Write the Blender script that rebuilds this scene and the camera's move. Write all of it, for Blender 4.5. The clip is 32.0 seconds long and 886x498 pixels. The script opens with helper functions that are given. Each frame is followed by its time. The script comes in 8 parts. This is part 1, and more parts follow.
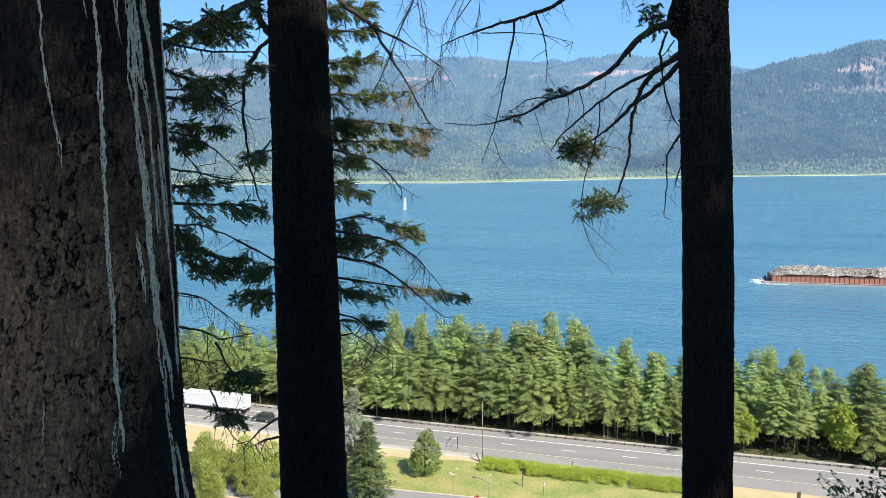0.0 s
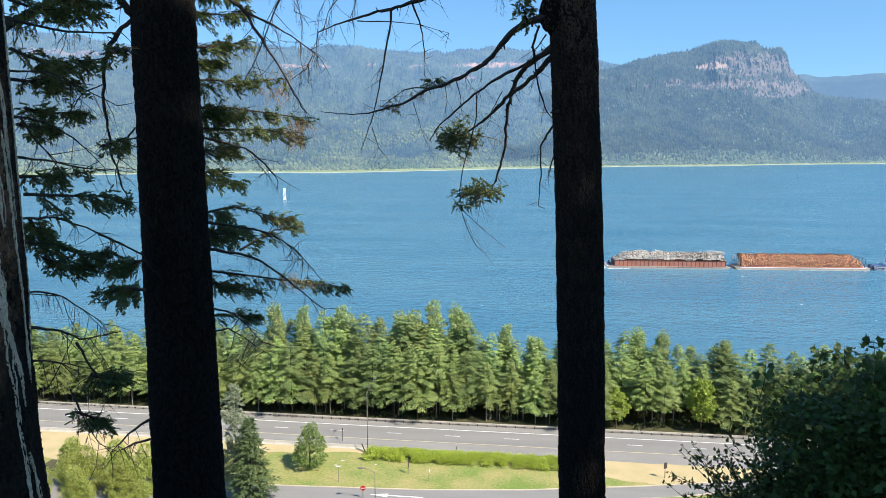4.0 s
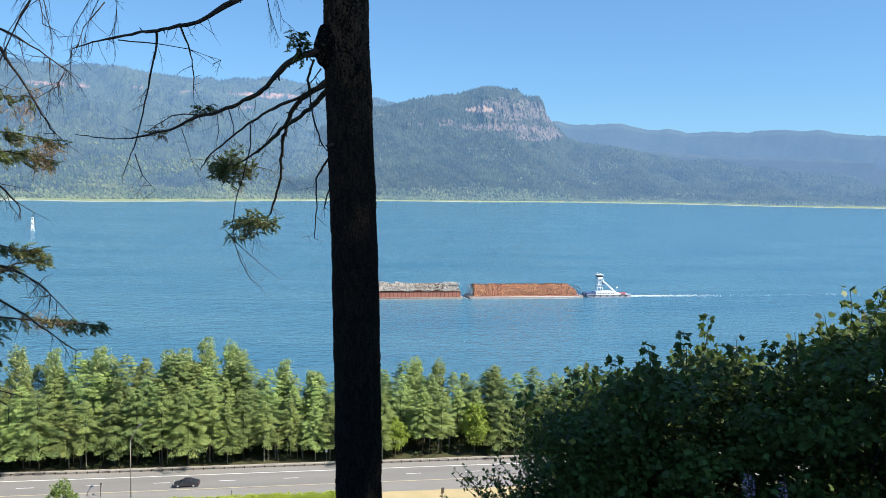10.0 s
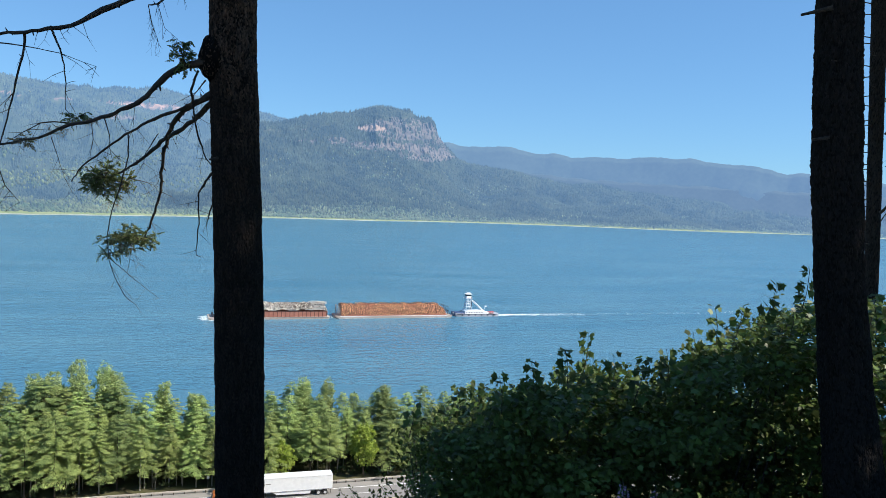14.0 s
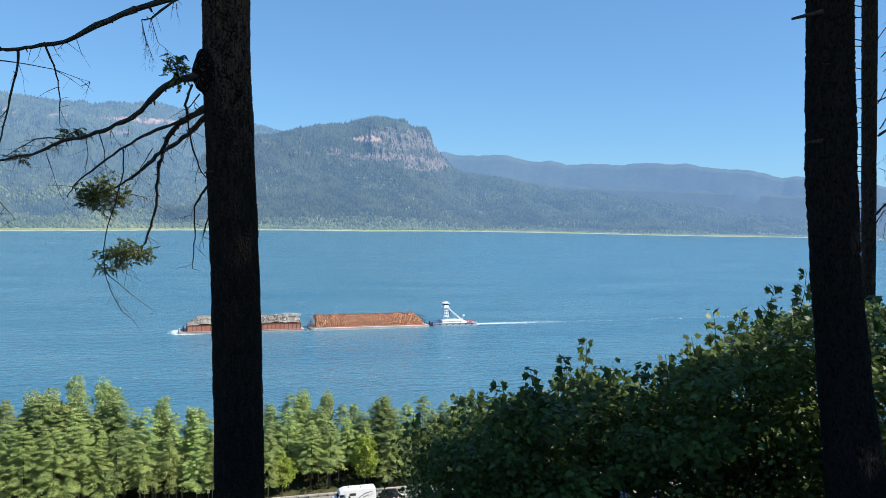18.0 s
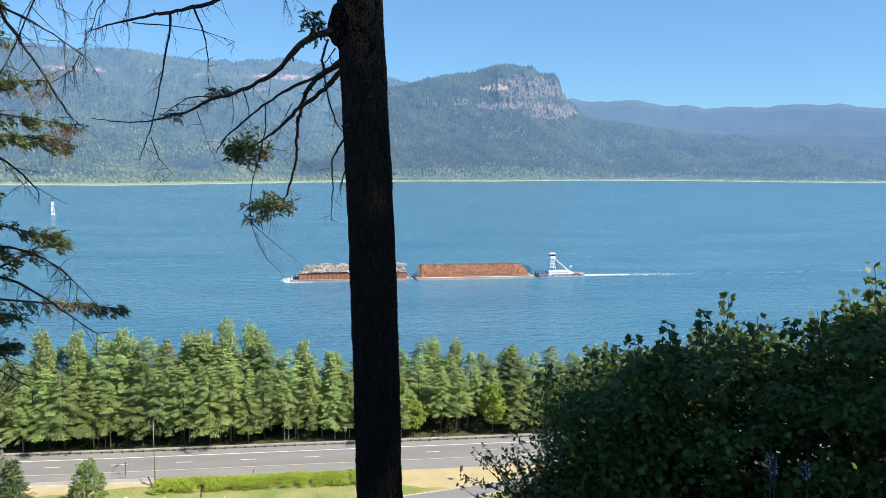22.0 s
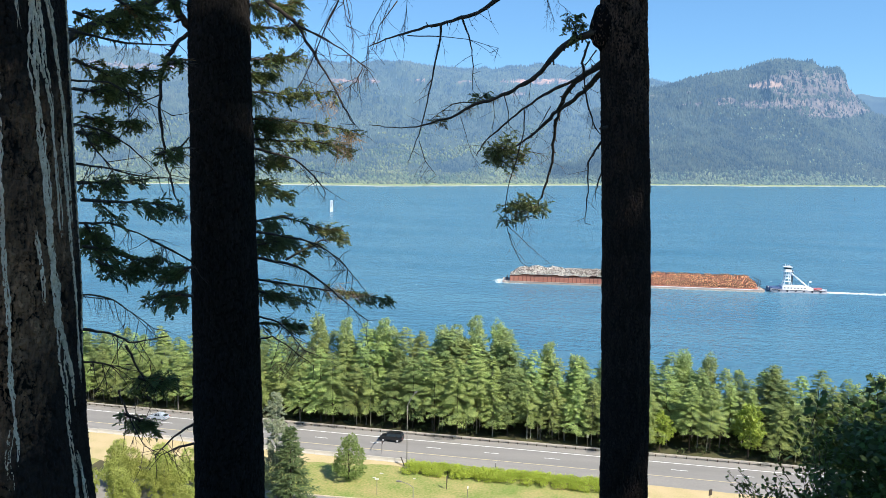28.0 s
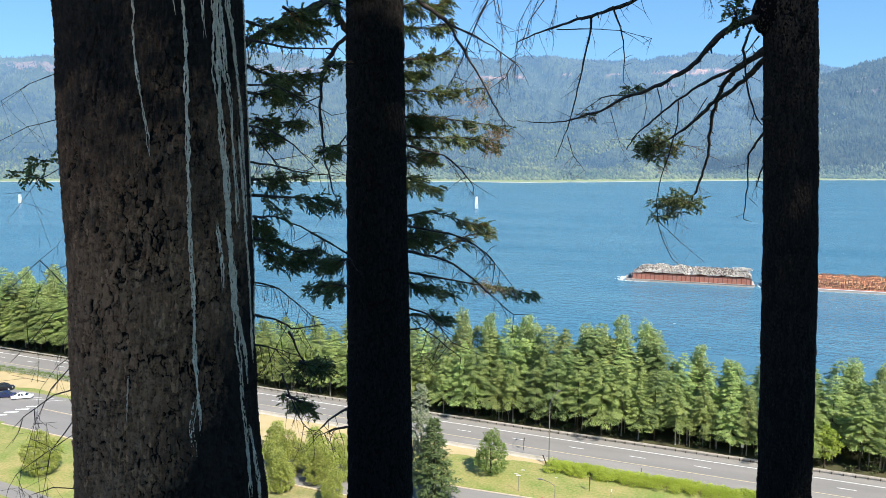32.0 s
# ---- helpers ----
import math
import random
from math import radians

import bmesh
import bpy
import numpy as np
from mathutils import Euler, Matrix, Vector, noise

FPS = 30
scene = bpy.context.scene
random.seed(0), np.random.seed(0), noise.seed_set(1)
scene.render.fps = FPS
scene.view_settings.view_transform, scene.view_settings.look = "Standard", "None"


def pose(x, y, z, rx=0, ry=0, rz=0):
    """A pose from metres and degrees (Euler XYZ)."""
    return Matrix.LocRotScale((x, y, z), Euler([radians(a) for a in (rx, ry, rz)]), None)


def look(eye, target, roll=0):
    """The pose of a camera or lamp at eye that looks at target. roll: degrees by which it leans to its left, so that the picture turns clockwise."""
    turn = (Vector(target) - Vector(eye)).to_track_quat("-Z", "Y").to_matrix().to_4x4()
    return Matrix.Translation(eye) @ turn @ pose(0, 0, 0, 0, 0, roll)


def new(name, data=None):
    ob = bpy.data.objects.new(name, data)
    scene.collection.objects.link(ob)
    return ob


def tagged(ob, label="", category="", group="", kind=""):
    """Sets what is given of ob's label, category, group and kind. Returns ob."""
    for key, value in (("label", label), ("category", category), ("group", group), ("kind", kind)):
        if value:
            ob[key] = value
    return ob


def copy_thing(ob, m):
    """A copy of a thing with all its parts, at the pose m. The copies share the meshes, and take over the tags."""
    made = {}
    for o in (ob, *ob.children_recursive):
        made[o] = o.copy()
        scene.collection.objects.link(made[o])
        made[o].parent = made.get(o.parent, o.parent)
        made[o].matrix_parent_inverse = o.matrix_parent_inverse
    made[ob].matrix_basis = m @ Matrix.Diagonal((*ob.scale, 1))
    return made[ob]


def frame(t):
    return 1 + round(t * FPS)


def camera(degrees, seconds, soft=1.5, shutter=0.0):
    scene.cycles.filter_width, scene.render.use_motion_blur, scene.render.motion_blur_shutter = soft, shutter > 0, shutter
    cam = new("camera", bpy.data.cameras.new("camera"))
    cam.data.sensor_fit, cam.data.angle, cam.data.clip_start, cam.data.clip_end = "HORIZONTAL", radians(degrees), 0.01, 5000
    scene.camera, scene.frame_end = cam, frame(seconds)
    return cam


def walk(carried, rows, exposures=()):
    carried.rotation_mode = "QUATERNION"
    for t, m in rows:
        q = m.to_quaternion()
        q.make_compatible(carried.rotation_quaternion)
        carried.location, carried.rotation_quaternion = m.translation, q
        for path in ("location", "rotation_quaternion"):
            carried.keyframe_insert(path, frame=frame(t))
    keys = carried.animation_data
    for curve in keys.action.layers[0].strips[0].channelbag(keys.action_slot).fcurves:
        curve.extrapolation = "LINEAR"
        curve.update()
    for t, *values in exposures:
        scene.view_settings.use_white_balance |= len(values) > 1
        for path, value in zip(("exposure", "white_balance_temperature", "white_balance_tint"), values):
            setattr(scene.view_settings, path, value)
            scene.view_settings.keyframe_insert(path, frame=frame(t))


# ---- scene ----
EYE = 58.93          # eye height above the highway, metres
PATH = [
    (0.0, pose(-0.046, -0.008, 58.941, 82.915, 0.470, 16.850)),
    (0.5, pose(-0.043, -0.003, 58.940, 82.820, 0.473, 15.549)),
    (1.0, pose(-0.039, 0.001, 58.940, 82.752, 0.456, 14.325)),
    (1.5, pose(-0.035, 0.003, 58.940, 82.664, 0.372, 13.165)),
    (2.0, pose(-0.031, 0.002, 58.940, 82.594, 0.332, 12.103)),
    (2.5, pose(-0.030, -0.002, 58.942, 82.505, 0.317, 11.088)),
    (4.5, pose(-0.021, 0.011, 58.940, 81.928, -0.021, 6.346)),
    (5.0, pose(-0.020, 0.009, 58.939, 81.803, -0.168, 4.836)),
    (5.5, pose(-0.022, 0.007, 58.939, 81.747, -0.302, 3.344)),
    (6.0, pose(-0.024, 0.006, 58.939, 81.800, -0.373, 1.908)),
    (6.5, pose(-0.020, 0.006, 58.938, 81.987, -0.474, 0.560)),
    (7.0, pose(-0.017, 0.005, 58.940, 82.336, -0.630, -0.780)),
    (7.5, pose(-0.013, 0.003, 58.941, 82.815, -0.850, -2.173)),
    (8.0, pose(-0.012, 0.001, 58.940, 83.352, -0.973, -3.620)),
    (8.5, pose(-0.006, -0.002, 58.938, 83.861, -1.098, -5.067)),
    (9.0, pose(-0.000, -0.005, 58.937, 84.267, -1.226, -6.479)),
    (9.5, pose(0.007, -0.009, 58.936, 84.583, -1.433, -7.889)),
    (10.0, pose(0.013, -0.013, 58.938, 84.834, -1.511, -9.216)),
    (10.5, pose(0.018, -0.017, 58.939, 85.054, -1.662, -10.497)),
    (11.0, pose(0.023, -0.019, 58.939, 85.259, -1.855, -11.687)),
    (11.5, pose(0.028, -0.020, 58.936, 85.451, -1.996, -12.804)),
    (12.0, pose(0.032, -0.017, 58.934, 85.654, -2.059, -13.865)),
    (12.5, pose(0.036, -0.015, 58.931, 85.864, -2.226, -14.900)),
    (13.0, pose(0.039, -0.014, 58.930, 86.052, -2.303, -15.852)),
    (13.5, pose(0.041, -0.016, 58.931, 86.293, -2.480, -16.733)),
    (14.0, pose(0.043, -0.020, 58.933, 86.609, -2.657, -17.592)),
    (14.5, pose(0.044, -0.024, 58.936, 86.907, -2.668, -18.382)),
    (15.0, pose(0.045, -0.025, 58.937, 87.135, -2.572, -19.093)),
    (15.5, pose(0.047, -0.025, 58.934, 87.341, -2.498, -19.609)),
    (17.5, pose(0.053, -0.022, 58.929, 87.518, -1.800, -18.836)),
    (18.0, pose(0.050, -0.020, 58.933, 87.328, -1.657, -17.847)),
    (18.5, pose(0.044, -0.016, 58.933, 87.001, -1.591, -16.647)),
    (19.0, pose(0.039, -0.011, 58.933, 86.460, -1.382, -15.286)),
    (19.5, pose(0.034, -0.004, 58.933, 85.752, -1.140, -13.882)),
    (20.0, pose(0.029, 0.003, 58.932, 85.015, -0.993, -12.518)),
    (20.5, pose(0.023, 0.010, 58.932, 84.300, -0.861, -11.247)),
    (21.0, pose(0.016, 0.015, 58.932, 83.799, -0.803, -10.085)),
    (21.5, pose(0.011, 0.019, 58.934, 83.447, -0.755, -9.000)),
    (22.0, pose(0.009, 0.023, 58.936, 83.247, -0.789, -8.028)),
    (22.5, pose(0.005, 0.027, 58.936, 83.117, -0.822, -7.070)),
    (23.0, pose(-0.002, 0.029, 58.936, 83.033, -0.885, -6.062)),
    (23.5, pose(-0.008, 0.030, 58.936, 83.003, -0.982, -4.870)),
    (24.0, pose(-0.014, 0.029, 58.935, 82.961, -0.976, -3.471)),
    (24.5, pose(-0.017, 0.026, 58.936, 82.926, -0.975, -1.853)),
    (25.0, pose(-0.017, 0.024, 58.937, 82.921, -0.929, -0.000)),
    (25.5, pose(-0.014, 0.023, 58.936, 82.935, -0.882, 2.019)),
    (26.0, pose(-0.014, 0.023, 58.936, 82.945, -0.854, 4.077)),
    (26.5, pose(-0.016, 0.024, 58.937, 82.996, -0.834, 6.088)),
    (28.5, pose(-0.029, 0.019, 58.928, 83.218, -0.788, 12.789)),
    (29.0, pose(-0.033, 0.015, 58.927, 83.145, -0.664, 14.225)),
    (29.5, pose(-0.038, 0.007, 58.925, 83.092, -0.496, 15.713)),
    (30.0, pose(-0.037, 0.000, 58.926, 83.080, -0.417, 17.235)),
    (30.5, pose(-0.038, -0.007, 58.928, 83.048, -0.420, 18.728)),
    (31.0, pose(-0.039, -0.012, 58.926, 82.996, -0.331, 20.067)),
    (31.5, pose(-0.038, -0.012, 58.923, 82.910, -0.238, 21.259)),
    (32.0, pose(-0.041, -0.016, 58.920, 82.844, -0.142, 22.447)),
]
cam = camera(61.98, 32.0, soft=0.6)
walk(cam, PATH, [(0.0, 0.78), (4.5, 0.72), (6.0, 0.67), (12.0, 0.63), (15.0, 0.55), (18.0, 0.57), (22.0, 0.64), (26.0, 0.71), (28.5, 0.76), (32.0, 0.79)])

# ---- light ----
SUN_AZ, SUN_EL = 124.0, 48.0      # clockwise from +y, and above the horizon, degrees
sun_dir = Vector((math.sin(radians(SUN_AZ)) * math.cos(radians(SUN_EL)),
                  math.cos(radians(SUN_AZ)) * math.cos(radians(SUN_EL)), math.sin(radians(SUN_EL))))
world = bpy.data.worlds.new("sky")
scene.world = world
world.use_nodes = True
wt = world.node_tree
sky = wt.nodes.new("ShaderNodeTexSky")
sky.sky_type, sky.sun_disc = "NISHITA", False
sky.sun_elevation, sky.sun_rotation = radians(SUN_EL), radians(SUN_AZ)
sky.air_density, sky.dust_density, sky.ozone_density, sky.altitude = 1.0, 0.0, 2.0, 50.0
flat = wt.nodes.new("ShaderNodeGamma")
flat.inputs[1].default_value = 0.62
tone = wt.nodes.new("ShaderNodeMix")
tone.data_type, tone.blend_type = "RGBA", "MULTIPLY"
tone.inputs[0].default_value, tone.inputs[7].default_value = 1.0, (0.66, 1.14, 1.66, 1)
wt.links.new(sky.outputs[0], flat.inputs[0])
wt.links.new(flat.outputs[0], tone.inputs[6])
wt.links.new(tone.outputs[2], wt.nodes["Background"].inputs[0])
wt.nodes["Background"].inputs[1].default_value = 0.118
sun = new("sun", bpy.data.lights.new("sun", "SUN"))
sun.data.energy, sun.data.angle, sun.data.color = 5.0, radians(0.5), (1.0, 0.94, 0.84)
sun.matrix_world = look(sun_dir * 200, (0, 0, 0))


# ---- materials ----
def mat(name, a, b=None, rough=0.8, scale=3.0, fine=None, bump=0.0, bump_scale=None, metal=0.0, stretch=(1, 1, 1),
        rand=0.0, island=0.0, spec=0.3, coord="Object", mix=(0.35, 0.65), emit=None, sub=0.0):
    """A two-scale procedural surface: colours a and b mixed by coarse and fine noise, with relief."""
    m = bpy.data.materials.new(name)
    m.use_nodes = True
    t = m.node_tree
    n, l = t.nodes, t.links
    p = n["Principled BSDF"]
    p.inputs["Roughness"].default_value, p.inputs["Metallic"].default_value = rough, metal
    p.inputs["Specular IOR Level"].default_value = spec
    tc = n.new("ShaderNodeTexCoord")
    mp = n.new("ShaderNodeMapping")
    mp.inputs["Scale"].default_value = stretch
    l.new(tc.outputs[coord], mp.inputs[0])
    b = b or tuple(c * 0.7 for c in a)
    n1 = n.new("ShaderNodeTexNoise")
    n1.inputs["Scale"].default_value, n1.inputs["Detail"].default_value = scale, 5
    n2 = n.new("ShaderNodeTexNoise")
    n2.inputs["Scale"].default_value, n2.inputs["Detail"].default_value = fine or scale * 9, 3
    l.new(mp.outputs[0], n1.inputs[0])
    l.new(mp.outputs[0], n2.inputs[0])
    add = n.new("ShaderNodeMath")
    add.operation = "MULTIPLY_ADD"
    l.new(n2.outputs[0], add.inputs[0])
    add.inputs[1].default_value = 0.45
    sc = n.new("ShaderNodeMath")
    sc.operation = "MULTIPLY"
    sc.inputs[1].default_value = 0.55
    l.new(n1.outputs[0], sc.inputs[0])
    l.new(sc.outputs[0], add.inputs[2])
    mr = n.new("ShaderNodeMapRange")
    mr.inputs[1].default_value, mr.inputs[2].default_value = mix
    l.new(add.outputs[0], mr.inputs[0])
    mx = n.new("ShaderNodeMix")
    mx.data_type = "RGBA"
    mx.inputs[6].default_value, mx.inputs[7].default_value = (*a, 1), (*b, 1)
    l.new(mr.outputs[0], mx.inputs[0])
    col = mx.outputs[2]
    if rand or island:
        hv = n.new("ShaderNodeHueSaturation")
        src = n.new("ShaderNodeObjectInfo").outputs["Random"] if rand else n.new("ShaderNodeNewGeometry").outputs["Random Per Island"]
        k = rand or island
        r2 = n.new("ShaderNodeMapRange")
        r2.inputs[3].default_value, r2.inputs[4].default_value = 1 - k, 1 + k
        l.new(src, r2.inputs[0])
        l.new(r2.outputs[0], hv.inputs["Value"])
        r3 = n.new("ShaderNodeMapRange")
        r3.inputs[3].default_value, r3.inputs[4].default_value = 0.5 - k * 0.05, 0.5 + k * 0.05
        l.new(src, r3.inputs[0])
        l.new(r3.outputs[0], hv.inputs["Hue"])
        l.new(col, hv.inputs["Color"])
        col = hv.outputs[0]
    l.new(col, p.inputs["Base Color"])
    if bump:
        n3 = n.new("ShaderNodeTexNoise")
        n3.inputs["Scale"].default_value, n3.inputs["Detail"].default_value = bump_scale or scale * 6, 4
        l.new(mp.outputs[0], n3.inputs[0])
        bp = n.new("ShaderNodeBump")
        bp.inputs["Strength"].default_value, bp.inputs["Distance"].default_value = min(1.0, bump), 0.05
        l.new(n3.outputs[0], bp.inputs["Height"])
        l.new(bp.outputs[0], p.inputs["Normal"])
    if emit:
        p.inputs["Emission Color"].default_value, p.inputs["Emission Strength"].default_value = (*emit[:3], 1), emit[3]
    if sub:
        tr = n.new("ShaderNodeBsdfTranslucent")
        l.new(col, tr.inputs[0])
        ms = n.new("ShaderNodeMixShader")
        ms.inputs[0].default_value = sub
        l.new(p.outputs[0], ms.inputs[1])
        l.new(tr.outputs[0], ms.inputs[2])
        l.new(ms.outputs[0], n["Material Output"].inputs[0])
    return m


# ---- mesh building ----
class Geo:
    """Collects vertices and faces, then links them as one mesh object."""

    def __init__(self):
        self.v, self.f = [], []

    def add(self, v, f, m=None):
        o = len(self.v)
        self.v += [tuple(m @ Vector(q)) for q in v] if m else [tuple(q) for q in v]
        self.f += [tuple(i + o for i in q) for q in f]
        return self

    def box(self, cx, cy, cz, sx, sy, sz, bev=0.0, m=None):
        """A box by its centre and size, its edges chamfered by bev."""
        hx, hy, hz = sx / 2, sy / 2, sz / 2
        if not bev:
            v = [(cx + i * hx, cy + j * hy, cz + k * hz) for i in (-1, 1) for j in (-1, 1) for k in (-1, 1)]
            f = [(0, 1, 3, 2), (4, 6, 7, 5), (0, 4, 5, 1), (2, 3, 7, 6), (0, 2, 6, 4), (1, 5, 7, 3)]
            return self.add(v, f, m)
        b = min(bev, hx * 0.9, hy * 0.9, hz * 0.9)
        v, idx = [], {}
        for i in (-1, 1):
            for j in (-1, 1):
                for k in (-1, 1):
                    for ax in range(3):
                        idx[i, j, k, ax] = len(v)
                        d = [hx - b, hy - b, hz - b]
                        d[ax] = (hx, hy, hz)[ax]
                        v.append((cx + i * d[0], cy + j * d[1], cz + k * d[2]))
        f = []
        S = (-1, 1)
        for s in S:
            f.append(tuple(idx[s, j, k, 0] for j, k in ((-1, -1), (1, -1), (1, 1), (-1, 1))))
            f.append(tuple(idx[i, s, k, 1] for i, k in ((-1, -1), (1, -1), (1, 1), (-1, 1))))
            f.append(tuple(idx[i, j, s, 2] for i, j in ((-1, -1), (1, -1), (1, 1), (-1, 1))))
            for r in S:
                f.append((idx[-1, s, r, 1], idx[1, s, r, 1], idx[1, s, r, 2], idx[-1, s, r, 2]))
                f.append((idx[s, -1, r, 0], idx[s, 1, r, 0], idx[s, 1, r, 2], idx[s, -1, r, 2]))
                f.append((idx[s, r, -1, 0], idx[s, r, 1, 0], idx[s, r, 1, 1], idx[s, r, -1, 1]))
                for q in S:
                    f.append((idx[s, r, q, 0], idx[s, r, q, 1], idx[s, r, q, 2]))
        return self.add(v, f, m)

    def tube(self, pts, rad, n=8, cap=True):
        """A round limb along pts, with a radius for each point."""
        pts = [Vector(q) for q in pts]
        rad = rad if hasattr(rad, "__len__") else [rad] * len(pts)
        v, f = [], []
        side = None
        for i, q in enumerate(pts):
            d = (pts[min(i + 1, len(pts) - 1)] - pts[max(i - 1, 0)]).normalized()
            ref = Vector((0, 0, 1)) if abs(d.z) < 0.95 else Vector((1, 0, 0))
            s = d.cross(side.cross(d) if side else ref)
            s = d.cross(ref) if s.length < 1e-5 else s
            a = d.cross(ref).normalized() if side is None else (side - d * side.dot(d)).normalized()
            side = a
            b = d.cross(a)
            for k in range(n):
                w = 2 * math.pi * k / n
                v.append(q + (a * math.cos(w) + b * math.sin(w)) * rad[i])
        for i in range(len(pts) - 1):
            for k in range(n):
                f.append((i * n + k, i * n + (k + 1) % n, (i + 1) * n + (k + 1) % n, (i + 1) * n + k))
        if cap:
            f.append(tuple(range(n - 1, -1, -1)))
            f.append(tuple(range((len(pts) - 1) * n, len(pts) * n)))
        return self.add(v, f)

    def cyl(self, x, y, z0, z1, r0, r1=None, n=12):
        return self.tube([(x, y, z0), (x, y, z1)], [r0, r0 if r1 is None else r1], n)

    def disc(self, c, axis, r, h, n=14):
        """A wheel-like disc round an axis."""
        c, axis = Vector(c), Vector(axis).normalized()
        return self.tube([c - axis * h / 2, c - axis * h * 0.42, c + axis * h * 0.42, c + axis * h / 2], [r * 0.93, r, r, r * 0.93], n)

    def hull(self, rings):
        """Skins rings of equal point count, closing both ends."""
        n = len(rings[0])
        v = [q for r in rings for q in r]
        f = [(i * n + k, i * n + (k + 1) % n, (i + 1) * n + (k + 1) % n, (i + 1) * n + k) for i in range(len(rings) - 1) for k in range(n)]
        f += [tuple(range(n - 1, -1, -1)), tuple(range((len(rings) - 1) * n, len(rings) * n))]
        return self.add(v, f)

    def ob(self, name, material, parent=None, label="", smooth=False):
        me = bpy.data.meshes.new(name)
        me.from_pydata(self.v, [], self.f)
        me.materials.append(material)
        if smooth:
            me.polygons.foreach_set("use_smooth", [True] * len(me.polygons))
        me.update()
        o = new(name, me)
        o.parent = parent
        return tagged(o, label)


def quads(name, v, material, parent=None, label="", faces=4):
    """One mesh from an array of loose polygons (count, corners, 3)."""
    v = np.asarray(v, dtype=np.float32)
    cnt, k = v.shape[0], v.shape[1]
    me = bpy.data.meshes.new(name)
    me.vertices.add(cnt * k)
    me.vertices.foreach_set("co", v.ravel())
    me.loops.add(cnt * k)
    me.loops.foreach_set("vertex_index", np.arange(cnt * k, dtype=np.int32))
    me.polygons.add(cnt)
    me.polygons.foreach_set("loop_start", np.arange(0, cnt * k, k, dtype=np.int32))
    me.materials.append(material)
    me.update(calc_edges=True)
    o = new(name, me)
    o.parent = parent
    return tagged(o, label)


def grid(name, xs, ys, zf, material, smooth=True):
    """A sheet over xs by ys with the height zf(X, Y)."""
    X, Y = np.meshgrid(xs, ys)
    Z = zf(X, Y)
    return sheet(name, X, Y, Z, material, smooth)


def sheet(name, X, Y, Z, material, smooth=True):
    r, c = X.shape
    v = np.stack([X, Y, Z], -1).reshape(-1, 3)
    i = np.arange(r * c).reshape(r, c)
    q = np.stack([i[:-1, :-1], i[:-1, 1:], i[1:, 1:], i[1:, :-1]], -1).reshape(-1)
    me = bpy.data.meshes.new(name)
    me.vertices.add(len(v))
    me.vertices.foreach_set("co", v.astype(np.float32).ravel())
    me.loops.add(len(q))
    me.loops.foreach_set("vertex_index", q.astype(np.int32))
    me.polygons.add(len(q) // 4)
    me.polygons.foreach_set("loop_start", np.arange(0, len(q), 4, dtype=np.int32))
    me.polygons.foreach_set("use_smooth", np.full(len(q) // 4, smooth))
    me.materials.append(material)
    me.update(calc_edges=True)
    return new(name, me)


def wave(X, Y, seed, octaves=5, size=1.0, gain=0.5):
    """Smooth random relief from summed sines, about -1 to 1."""
    r = np.random.RandomState(seed)
    out, amp, tot = 0.0 * X, 1.0, 0.0
    for o in range(octaves):
        for _ in range(5):
            a, ph = r.uniform(0, 2 * math.pi), r.uniform(0, 6.28)
            k = r.uniform(0.7, 1.4) * 2 * math.pi / size * 2 ** o
            out = out + amp * np.sin((X * math.cos(a) + Y * math.sin(a)) * k + ph) / 2.2
        tot += amp
        amp *= gain
    return out / tot


def thing(name, label, category, group="", loc=(0, 0, 0), turn=0.0, kind=""):
    o = new(name)
    o.empty_display_size = 0.2
    o.matrix_basis = pose(*loc, 0, 0, turn)
    return tagged(o, label, category, group, kind)


def smoothed(x, xs, ys):
    return np.interp(x, xs, ys)


# ---- land and water ----
WATER = -8.0
YR = 143.62           # line of the lane dashes
DASH = -54.23         # centre of one dash, the next ones 12.192 m apart

m_soil = mat("forest floor", (0.09, 0.075, 0.04), (0.05, 0.06, 0.02), 0.95, 0.4, 6, 0.6, 3)
m_lawn = mat("mown lawn", (0.15, 0.215, 0.045), (0.37, 0.30, 0.125), 0.95, 0.16, 2.2, 0.8, 5, mix=(0.40, 0.64))
m_dry = mat("dry grass", (0.48, 0.37, 0.205), (0.36, 0.31, 0.14), 0.95, 0.25, 4, 0.4, 6, mix=(0.42, 0.7))
m_asphalt = mat("asphalt", (0.245, 0.232, 0.215), (0.20, 0.19, 0.177), 0.9, 0.3, 12, 0.15, 30, stretch=(0.12, 1, 1))
m_shoulder = mat("shoulder asphalt", (0.28, 0.262, 0.238), (0.215, 0.203, 0.185), 0.92, 0.4, 10, 0.15, 30, stretch=(0.2, 1, 1))
m_white = mat("road paint", (0.85, 0.85, 0.82), (0.72, 0.72, 0.7), 0.7, 2, 20)
m_yellow = mat("yellow road paint", (0.62, 0.5, 0.25), (0.55, 0.47, 0.3), 0.7, 2, 20)
m_concrete = mat("concrete", (0.52, 0.49, 0.44), (0.4, 0.38, 0.34), 0.85, 0.8, 14, 0.2, 20)
m_rail = mat("weathered guardrail steel", (0.5, 0.46, 0.4), (0.38, 0.34, 0.29), 0.7, 1.5, 14, metal=0.0)
m_post = mat("dark timber post", (0.07, 0.05, 0.035), (0.04, 0.03, 0.02), 0.9, 4, 30)


def hill_toe(X):
    return np.interp(X, [-400, -150, -110, -70, -40, 60, 400], [50, 60, 74, 96, 108, 108, 100])


